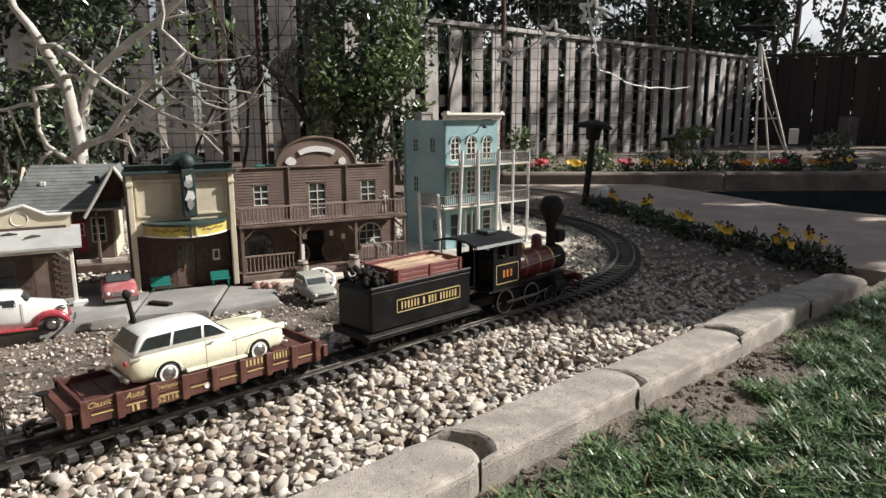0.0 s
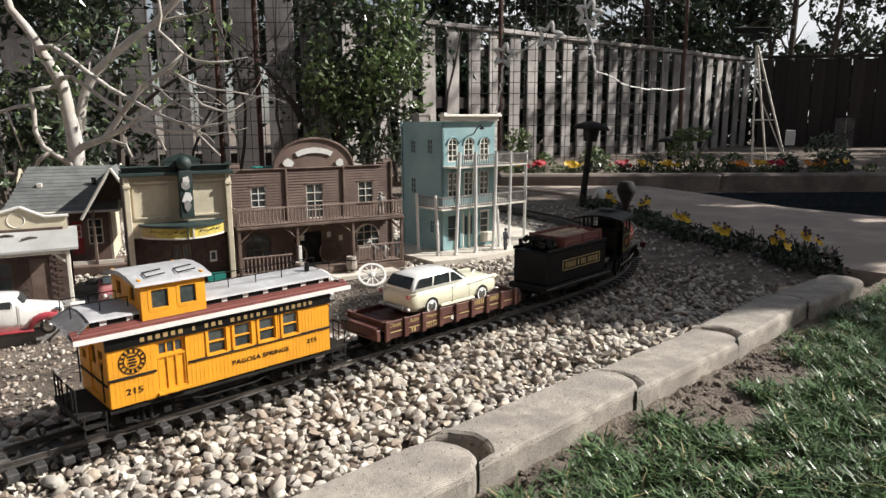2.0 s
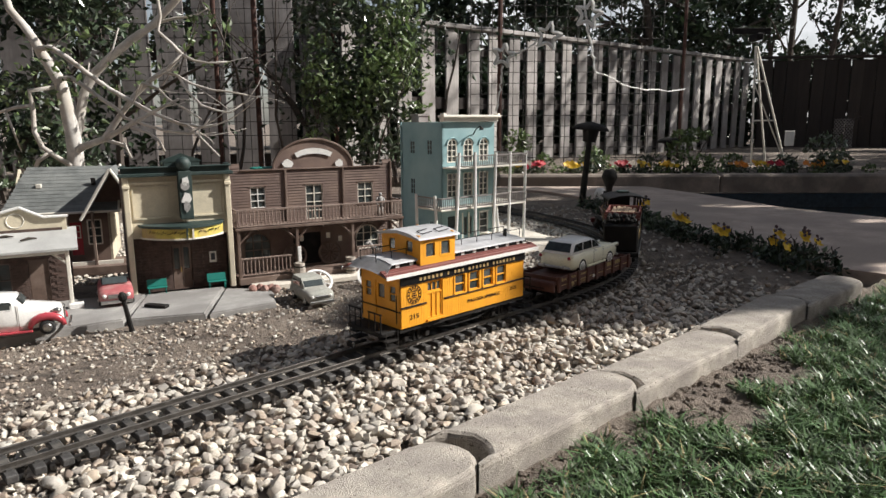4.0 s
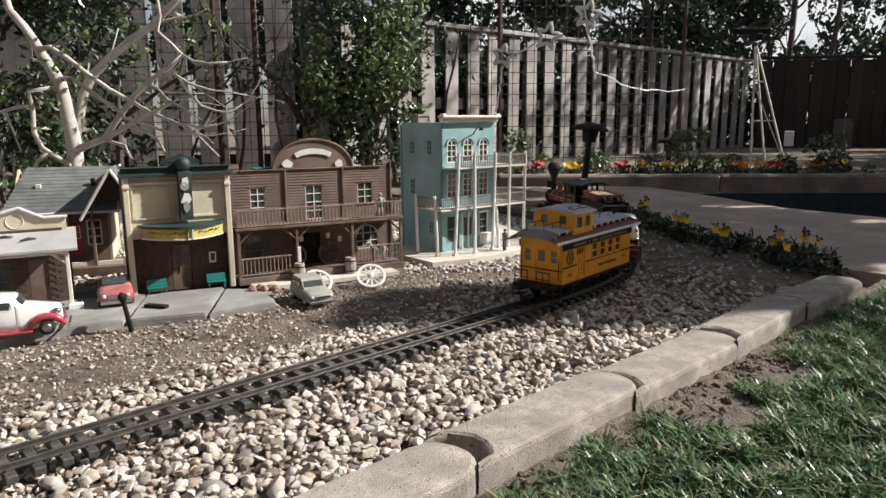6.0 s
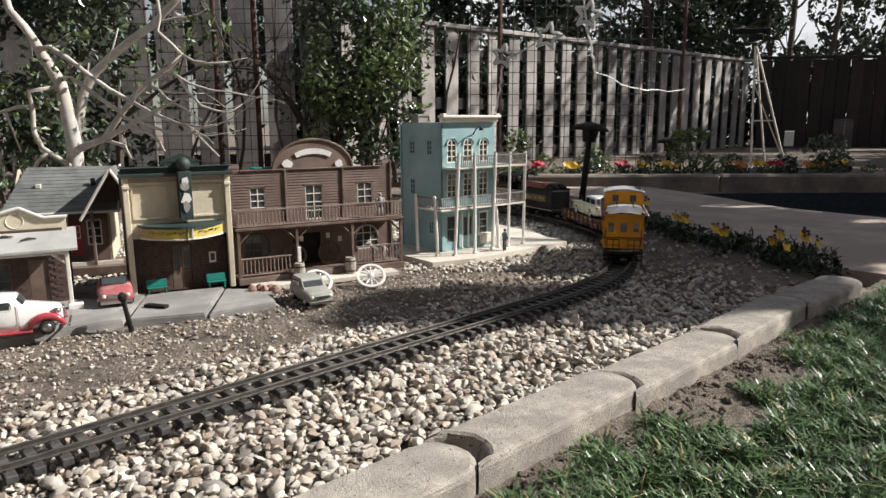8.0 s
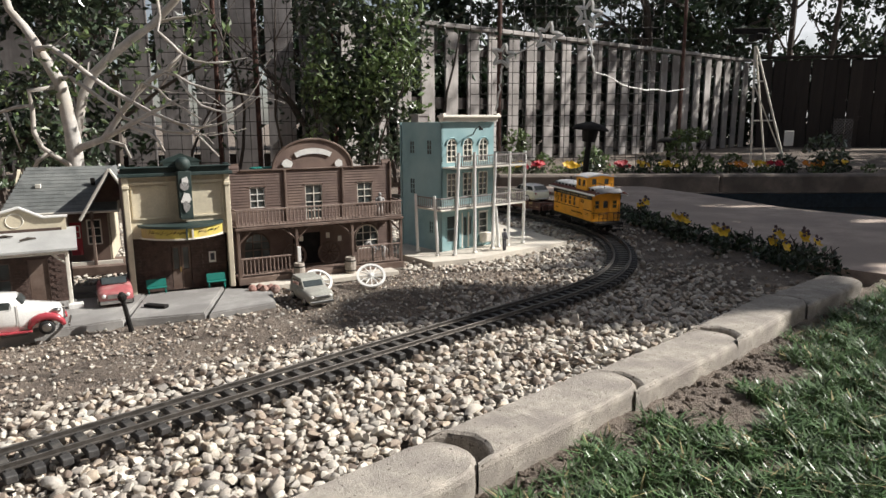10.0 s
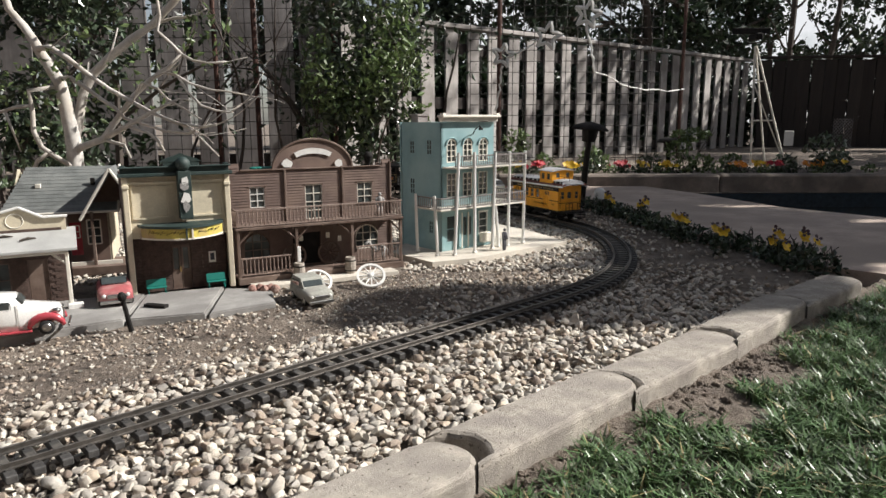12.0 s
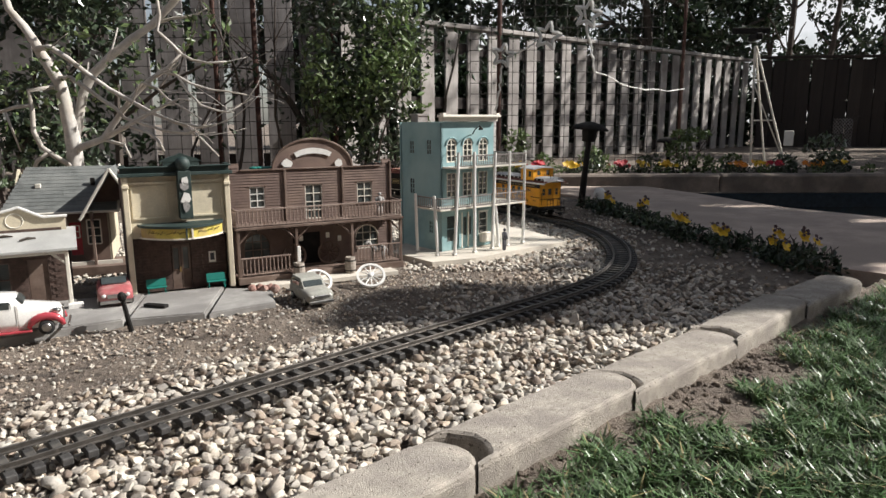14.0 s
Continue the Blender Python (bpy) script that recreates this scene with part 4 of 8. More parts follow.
def station_wagon():
    """Two-door wagon of the fifties; x forward, standing at z 0."""
    c = thing("toy_station_wagon", "cream and white vintage toy station wagon with whitewall tyres", "toy car")
    secs = [car_ring(x, w, z0, z1) for x, w, z0, z1 in ((-0.116, 0.036, 0.018, 0.036), (-0.113, 0.041, 0.012, 0.043), (-0.10, 0.043, 0.009, 0.0485), (-0.04, 0.0435, 0.008, 0.049), (0.0, 0.0435, 0.008, 0.049),
                                                    (0.03, 0.0435, 0.008, 0.0495), (0.07, 0.043, 0.009, 0.0485), (0.095, 0.042, 0.010, 0.0465), (0.104, 0.040, 0.013, 0.043), (0.107, 0.035, 0.018, 0.038))]
    part("body", loft(secs), CREAM, c, smooth=True)
    gh = []
    for x, w, zt in ((-0.111, 0.034, 0.048), (-0.103, 0.0335, 0.061), (-0.094, 0.033, 0.071), (-0.07, 0.033, 0.0745), (-0.035, 0.0335, 0.0755), (-0.012, 0.0335, 0.0745), (0.0, 0.033, 0.071), (0.013, 0.0345, 0.061), (0.030, 0.037, 0.048)):
        gh.append([(x, -0.039, 0.045), (x, -w - (0.039 - w) * 0.5, 0.045 + (zt - 0.045) * 0.5), (x, -w, zt - 0.003 if zt > 0.05 else zt), (x, -w * 0.7, zt), (x, 0, zt + 0.001), (x, w * 0.7, zt), (x, w, zt - 0.003 if zt > 0.05 else zt), (x, w + (0.039 - w) * 0.5, 0.045 + (zt - 0.045) * 0.5), (x, 0.039, 0.045)])
    part("roof", loft(gh), CARWHITE, c, "white roof and pillars", smooth=True)
    for s in (-1, 1):
        for v in ([(-0.091, 0.067), (-0.058, 0.0685), (-0.063, 0.0515), (-0.103, 0.0515)], [(-0.054, 0.0685), (-0.017, 0.069), (-0.019, 0.0515), (-0.059, 0.0515)], [(-0.013, 0.069), (-0.003, 0.0665), (0.017, 0.0515), (-0.015, 0.0515)]):
            bm = bmesh.new()
            bm.faces.new([bm.verts.new((x, s * (0.0392 - (z - 0.045) * 0.195 + 0.0006), z)) for x, z in v])
            bmesh.ops.solidify(bm, geom=bm.faces[:], thickness=0.0012)
            part("side_window", bm, GLASS, c, "dark side window")
        rg = bmesh.new()
        tube(rg, [(0.02, s * 0.0368, 0.0435), (0.05, s * 0.0366, 0.0435), (0.09, s * 0.0365, 0.0425), (0.109, s * 0.036, 0.042)], [0.003, 0.004, 0.0045, 0.0055], 10)
        part("front_fender", rg, CREAM, c, "cream fender ridge with hooded lamp", True)
        fn = bmesh.new()
        tube(fn, [(-0.03, s * 0.037, 0.042), (-0.08, s * 0.037, 0.042), (-0.115, s * 0.0365, 0.041)], [0.003, 0.004, 0.0045], 10)
        part("rear_fender", fn, CREAM, c, "cream rear fender ridge", True)
        sw = bmesh.new()
        tube(sw, [(0.022, s * 0.0432, 0.0395), (0.06, s * 0.0434, 0.0425), (0.104, s * 0.041, 0.0435)], [0.0007, 0.0007, 0.0007], 5)
        part("trim_strip", sw, STEEL, c, "thin chrome side trim")
        dl = bmesh.new()
        for x in (-0.016, 0.028):
            box(dl, (x, s * 0.0434, 0.03), (0.0006, 0.0006, 0.036))
        part("door_seam", dl, SOOT, c, "thin dark door seam")
        part("door_handle", box(bmesh.new(), (-0.008, s * 0.0442, 0.0445), (0.007, 0.0018, 0.0013)), STEEL, c, "chrome door handle")
        part("rocker_sill", box(bmesh.new(), (0.0, s * 0.0415, 0.0115), (0.09, 0.004, 0.005), bevel=0.001), CREAM, c)
        for x in (-0.069, 0.063):
            road_wheel("wheel", c, x, s * 0.0385, 0.0152, 0.0152, 0.011, -s)
            ar = bmesh.new()
            for i in range(10):
                a, b = math.pi * i / 10, math.pi * (i + 1) / 10
                rod(ar, (x + 0.018 * math.cos(a), s * 0.0432, 0.0152 + 0.018 * math.sin(a)), (x + 0.018 * math.cos(b), s * 0.0432, 0.0152 + 0.018 * math.sin(b)), 0.0013, seg=5)
            part("wheel_arch", ar, CREAM, c)
            # solid black disc in place of a hollow, imitating its shade
            part("wheel_well_shade", rod(bmesh.new(), (x, s * 0.030, 0.0152), (x, s * 0.0436, 0.0152), 0.0176, seg=20), BLACK, c, "black disc standing for the shaded wheel well")
    for x, e in ((-0.118, -1), (0.107, 1)):
        bp = bmesh.new()
        box(bp, (x + e * 0.003, 0, 0.0165), (0.006, 0.084, 0.006), bevel=0.0018)
        for s in (-1, 1):
            box(bp, (x + e * 0.005, s * 0.026, 0.018), (0.006, 0.006, 0.010), bevel=0.0015)
        part("bumper", bp, STEEL, c, "chrome bumper with guards")
        for s in (-1, 1):
            part("headlight" if e > 0 else "tail_light", ball(bmesh.new(), (x + e * 0.003, s * 0.0375, 0.042 if e > 0 else 0.040), 0.0055 if e > 0 else 0.004, 2, (0.6, 1, 1)), STEEL if e > 0 else CARRED, c)
    part("grille", box(bmesh.new(), (0.1075, 0, 0.03), (0.003, 0.056, 0.012), bevel=0.001), STEEL, c, "chrome grille")
    part("hood_ornament", ball(bmesh.new(), (0.085, 0, 0.0495), 0.003, 2, (2.5, 0.7, 0.7)), STEEL, c)
    for x0, x1, z0, z1, nm in ((0.0285, 0.003, 0.0505, 0.0685, "windscreen"), (-0.1095, -0.096, 0.0505, 0.0685, "rear_window")):
        bm = bmesh.new()
        bm.faces.new([bm.verts.new(p) for p in ((x0, -0.034, z0), (x0, 0.034, z0), (x1, 0.03, z1), (x1, -0.03, z1))])
        bmesh.ops.solidify(bm, geom=bm.faces[:], thickness=0.0014)
        bm.transform(Matrix.Translation(((0.0022 if x0 > 0 else -0.0022), 0, 0.0014)))
        part(nm, bm, GLASS, c, "dark glass")
    return c


def tender():
    t = thing("tender", "black toy locomotive tender with gold lined panel and stacked wood", "toy locomotive tender")
    L, W = 0.255, 0.100
    part("frame", box(bmesh.new(), (0, 0, 0.034), (L + 0.016, W, 0.012), bevel=0.001), SOOT, t)
    b = bmesh.new()
    box(b, (-0.005, 0, 0.077), (L - 0.015, W - 0.006, 0.074), bevel=0.004)
    part("tank", b, BLACK, t)
    b = bmesh.new()
    for s in (-1, 1):
        box(b, (-0.005, s * (W / 2 - 0.004), 0.1165), (L - 0.015, 0.006, 0.008), bevel=0.002)
    part("tank_flare", b, BLACK, t)
    for s in (-1, 1):
        m = Matrix() if s < 0 else Matrix.Rotation(math.pi, 4, "Z")
        o = bmesh.new()
        for z in (0.068, 0.09):
            box(o, (0.008, -W / 2 + 0.0022, z), (0.15, 0.0015, 0.0013))
        for x in (-0.068, 0.084):
            box(o, (x, -W / 2 + 0.0022, 0.079), (0.0013, 0.0015, 0.022))
        p = part("lined_panel", o, GOLD, t, "gold outlined panel", m=m)
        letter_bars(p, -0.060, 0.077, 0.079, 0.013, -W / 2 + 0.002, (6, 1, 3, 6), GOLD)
        r = bmesh.new()
        for i in range(26):
            ball(r, (-L / 2 + 0.012 + i * 0.0092, -W / 2 + 0.003, 0.104), 0.0007, 1)
        part("rivet_row", r, SOOT, t, m=m)
        e = bmesh.new()
        box(e, (0, -W / 2 - 0.001, 0.036), (L + 0.01, 0.003, 0.0025))
        part("running_edge", e, STEEL, t, "pale worn frame edge", m=m)
    for s in (-1, 1):
        for row in range(3):
            pl = bmesh.new()
            box(pl, (0.012, s * 0.0445, 0.1215 + row * 0.0085), (0.158, 0.004, 0.0075), bevel=0.0008)
            part("crate_plank", pl, MAROON, t, "maroon crate plank")
        for x in (-0.062, 0.012, 0.086):
            part("crate_stake", box(bmesh.new(), (x, s * 0.0475, 0.13), (0.006, 0.002, 0.026)), MAROON, t)
    for x in (-0.068, 0.092):
        part("crate_end", box(bmesh.new(), (x, 0, 0.13), (0.004, 0.086, 0.025), bevel=0.0008), MAROON, t)
    rnd = random.Random(8)
    for layer in range(3):
        for k in range(9 - layer):
            y = (k - (8 - layer) / 2) * 0.0092
            z = 0.121 + layer * 0.0075
            x = 0.0 + rnd.uniform(-0.01, 0.01)
            ln = 0.148 - layer * 0.008
            bb = bmesh.new()
            box(bb, (0, 0, 0), (ln, 0.0088, 0.0072), bevel=0.0012)
            part("firewood_log", bb, LUMBER, t, m=pose(x + 0.01, y, z, rnd.uniform(-8, 8), rnd.uniform(-2, 2), rnd.uniform(-2, 2)))
    cb = bmesh.new()
    for i in range(60):
        ball(cb, (rnd.uniform(-0.118, -0.075), rnd.uniform(-0.038, 0.038), 0.117 + rnd.uniform(0, 0.02)), rnd.uniform(0.004, 0.007), 1)
    part("coal_heap", cb, SOOT, t, "heap of black coal lumps")["kind"] = "stuff"
    for e in (-1, 1):
        truck(t, e * 0.075)
        coupler(t, e * (L / 2), e)
    return t


def locomotive():
    e = thing("steam_locomotive", "black and crimson toy steam locomotive with a tall funnel", "toy locomotive")
    # x 0 is between the driving wheels' middle and the cylinders
    b = bmesh.new()
    for y in (-0.018, 0.018):
        box(b, (0.0, y, 0.034), (0.325, 0.006, 0.016))
    part("frame", b, SOOT, e)
    bo = bmesh.new()
    lathe(bo, [(0.030, -0.052), (0.031, -0.05), (0.031, 0.086), (0.030, 0.088)], Matrix.Translation((0, 0, 0.088)) @ Matrix.Rotation(radians(90), 4, "Y"), 24)
    part("boiler", bo, BOILER, e, "glossy crimson boiler barrel", smooth=True)
    sm = bmesh.new()
    lathe(sm, [(0.0285, 0.088), (0.0285, 0.132), (0.024, 0.136), (0.02, 0.139), (0.004, 0.141)], Matrix.Translation((0, 0, 0.088)) @ Matrix.Rotation(radians(90), 4, "Y"), 24)
    part("smokebox", sm, SOOT, e, "matt black smokebox")
    bd = bmesh.new()
    for x in (-0.048, -0.004, 0.040, 0.085):
        lathe(bd, [(0.0318, x - 0.0015), (0.0318, x + 0.0015)], Matrix.Translation((0, 0, 0.088)) @ Matrix.Rotation(radians(90), 4, "Y"), 24)
    part("boiler_band", bd, BRASS, e, "brass boiler bands")
    st = bmesh.new()
    lathe(st, [(0.011, 0.112), (0.010, 0.15), (0.012, 0.165), (0.026, 0.196), (0.027, 0.203), (0.02, 0.222), (0.015, 0.226)], Matrix.Translation((0.112, 0, 0)), 20)
    part("funnel", st, SOOT, e, "tall black balloon funnel", smooth=True)
    for x, r, zt, mt in ((0.062, 0.012, 0.148, BRASS), (-0.012, 0.015, 0.152, BOILER)):
        d = bmesh.new()
        lathe(d, [(r * 1.2, 0.112), (r, 0.12), (r, zt - 0.01), (r * 0.8, zt - 0.003), (r * 0.3, zt)], Matrix.Translation((x, 0, 0)), 18)
        part("steam_dome" if mt is BOILER else "sand_dome", d, BOILER, e, "crimson dome", smooth=True)
    bl = bmesh.new()
    lathe(bl, [(0.006, 0.118), (0.0075, 0.124), (0.005, 0.132), (0.002, 0.134)], Matrix.Translation((0.012, 0, 0)), 12)
    part("bell", bl, BRASS, e, "brass bell")
    hl = bmesh.new()
    box(hl, (0.136, 0, 0.135), (0.026, 0.026, 0.028), bevel=0.002)
    lathe(hl, [(0.011, 0.012), (0.0115, 0.018), (0.010, 0.018)], Matrix.Translation((0.134, 0, 0.135)) @ Matrix.Rotation(radians(90), 4, "Y"), 16)
    part("headlamp", hl, SOOT, e, "square black headlamp")
    # cab
    cx0, cx1, cw = -0.134, -0.052, 0.102
    for s in (-1, 1):
        m = Matrix() if s < 0 else Matrix.Rotation(math.pi, 4, "Z")
        a, c = (cx0, cx1) if s < 0 else (-cx1, -cx0)
        ws = [(a + 0.012, a + 0.036, 0.124, 0.15), (c - 0.036, c - 0.012, 0.124, 0.15)]
        cs = part("cab_side", panel(rect(a, c, 0.062, 0.16), -cw / 2, -cw / 2 + 0.003, [rect(*w) for w in ws]), BLACK, e, m=m)
        o = bmesh.new()
        for z in (0.074, 0.112):
            box(o, ((a + c) / 2, -cw / 2 - 0.0006, z), (0.066, 0.001, 0.0012))
        for x in (a + 0.008, c - 0.008):
            box(o, (x, -cw / 2 - 0.0006, 0.093), (0.0012, 0.001, 0.038))
        part("gold_lining", o, GOLD, cs, "gold lining")
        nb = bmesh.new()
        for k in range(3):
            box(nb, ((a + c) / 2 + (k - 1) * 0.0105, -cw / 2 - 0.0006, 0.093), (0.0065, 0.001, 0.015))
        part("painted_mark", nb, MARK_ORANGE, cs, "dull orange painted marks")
        rb = bmesh.new()
        box(rb, ((cx0 + cx1) / 2 if s < 0 else -(cx0 + cx1) / 2, -cw / 2 + 0.002, 0.061), (cx1 - cx0, 0.008, 0.003))
        box(rb, (0.02 if s < 0 else -0.02, -0.043, 0.066), (0.16, 0.014, 0.0025))
        part("running_board", rb, SOOT, e, "thin running board", m=m)
        rod_ = bmesh.new()
        rod(rod_, (-0.05 if s < 0 else 0.05, -0.044, 0.094), (0.1 if s < 0 else -0.1, -0.036, 0.1), 0.0012, seg=6)
        part("handrail", rod_, STEEL, e, "steel handrail", m=m)
        cy = bmesh.new()
        rod(cy, (0.068 if s < 0 else -0.068, -0.04, 0.036), (0.104 if s < 0 else -0.104, -0.04, 0.036), 0.013, seg=16)
        box(cy, (0.086 if s < 0 else -0.086, -0.037, 0.056), (0.034, 0.02, 0.016), bevel=0.002)
        part("cylinder", cy, SOOT, e, "black cylinder and valve chest", m=m)
        sr = bmesh.new()
        sg = 1 if s < 0 else -1
        box(sr, (sg * -0.028, -0.0345, 0.026), (0.09, 0.002, 0.005))
        rod(sr, (sg * 0.012, -0.0375, 0.026), (sg * 0.07, -0.0375, 0.036), 0.0016, seg=6)
        part("side_rod", sr, STEEL, e, "steel side rod", m=m)
    part("cab_front", panel(rect(-cw / 2, cw / 2, 0.062, 0.16), -0.0, 0.003, [rect(-0.046, -0.034, 0.122, 0.15), rect(0.034, 0.046, 0.122, 0.15)]), BLACK, e, m=Matrix.Translation((cx1, 0, 0)) @ Matrix.Rotation(radians(90), 4, "Z"))
    part("cab_floor", box(bmesh.new(), ((cx0 + cx1) / 2, 0, 0.06), (cx1 - cx0 + 0.02, cw, 0.004)), SOOT, e)
    part("firebox", box(bmesh.new(), (cx1 - 0.022, 0, 0.092), (0.044, 0.062, 0.06), bevel=0.006), SOOT, e)
    rf = bmesh.new()
    prism(rf, [(-0.062, 0.158), (-0.058, 0.163), (-0.03, 0.1705), (0, 0.173), (0.03, 0.1705), (0.058, 0.163), (0.062, 0.158), (0.03, 0.166), (0, 0.1685), (-0.03, 0.166)], 0.135,
          Matrix.Translation((-0.122, 0, -0.004)) @ Matrix.Rotation(radians(90), 4, "Z"))
    part("cab_roof", rf, BLACK, e, "dark green-black curved cab roof")
    rv = bmesh.new()
    box(rv, (-0.10, 0, 0.172), (0.03, 0.034, 0.006), bevel=0.001)
    part("roof_hatch", rv, DKGREEN, e)
    po = bmesh.new()
    for s in (-1, 1):
        rod(po, (-0.182, s * 0.045, 0.062), (-0.182, s * 0.045, 0.160), 0.0014, seg=5)
    part("cab_post", po, SOOT, e)
    # running gear
    for x in (-0.072, 0.012):
        wheelset(e, x, 0.0262, SOOT, spokes=12, seg=28, rim=STEEL)
    for x in (0.072, 0.108):
        wheelset(e, x, 0.0145, SOOT, spokes=8, seg=18, rim=STEEL)
    pb = bmesh.new()
    box(pb, (0.163, 0, 0.042), (0.010, 0.1, 0.016), bevel=0.0015)
    box(pb, (0.144, 0, 0.051), (0.04, 0.07, 0.003))
    part("buffer_beam", pb, BOILER, e, "crimson front beam")
    cc = bmesh.new()
    for i in range(13):
        y = (i - 6) * 0.0075
        rod(cc, (0.168, y, 0.036), (0.213 - abs(i - 6) * 0.0042, y * 0.62, 0.007), 0.0016, seg=5)
    rod(cc, (0.186, -0.03, 0.006), (0.214, 0, 0.006), 0.0022, seg=5)
    rod(cc, (0.186, 0.03, 0.006), (0.214, 0, 0.006), 0.0022, seg=5)
    part("cowcatcher", cc, BOILER, e, "dark red slatted cowcatcher")
    coupler(e, -0.14, -1)
    return e


CABOOSE, FLAT, TENDER, ENGINE, WAGON = caboose(), flat_car(), tender(), locomotive(), station_wagon()


# ---- the toy town ----
STREET = Matrix.Translation((-0.5255, 1.707, 0)) @ Matrix.Rotation(radians(TOWN), 4, "Z")


def baluster_rail(parent, a, b, z0, z1, n, material, name="railing"):
    """A railing from a to b (x, y), with turned balusters as parts."""
    a, b = Vector((*a, 0)), Vector((*b, 0))
    top = bmesh.new()
    for z, r in ((z1, 0.0022), (z0 + 0.003, 0.0016)):
        m = Matrix.Translation(((a + b) / 2) + Vector((0, 0, z))) @ Matrix.Rotation(math.atan2(b.y - a.y, b.x - a.x), 4, "Z")
        box(top, (0, 0, 0), ((b - a).length, r * 1.8, r * 1.8), m, bevel=0.0005)
    rail = part(name, top, material, parent)
    bm = bmesh.new()
    h = z1 - z0
    lathe(bm, [(0.0012, 0.003), (0.0014, h * 0.15), (0.0021, h * 0.3), (0.0012, h * 0.5), (0.0019, h * 0.7), (0.0012, h * 0.85), (0.0012, h)], None, 6)
    me = mesh_of("baluster", bm, material)
    for i in range(n):
        p = a + (b - a) * ((i + 0.5) / n)
        share("baluster", me, rail, Matrix.Translation((p.x, p.y, z0)))
    return rail


def figurine(label, m, material=FIGURE, h=0.075, lean=0.0):
    """A small plain standing figure."""
    bm = bmesh.new()
    k = h / 0.075
    for s in (-1, 1):
        tube(bm, [(s * 0.005 * k, 0, 0), (s * 0.0055 * k, 0, 0.018 * k), (s * 0.004 * k, 0, 0.037 * k)], [0.0035 * k, 0.0038 * k, 0.0048 * k], 7)
        tube(bm, [(s * 0.010 * k, 0, 0.058 * k), (s * 0.013 * k, -0.002, 0.046 * k), (s * 0.011 * k, -0.006 * k, 0.036 * k)], [0.0032 * k, 0.0028 * k, 0.0022 * k], 6)
    tube(bm, [(0, 0, 0.034 * k), (0, 0, 0.045 * k), (0, 0, 0.057 * k), (0, 0, 0.062 * k)], [0.0075 * k, 0.0075 * k, 0.0095 * k, 0.004 * k], 8)
    ball(bm, (0, -0.001, 0.0685 * k), 0.0055 * k, 2)
    ob = new("figurine", mesh_of("figurine", bm, material, True))
    ob.matrix_world = m
    return tagged(ob, label, "figurine")


def rocks_of(bm, centre, r, seed):
    g = bmesh.ops.create_icosphere(bm, subdivisions=2, radius=r, matrix=Matrix.Translation(centre))
    for v in g["verts"]:
        d = v.co - Vector(centre)
        v.co += d * 0.35 * noise.noise(d * (1.2 / r) + Vector((seed, 0, 0)))


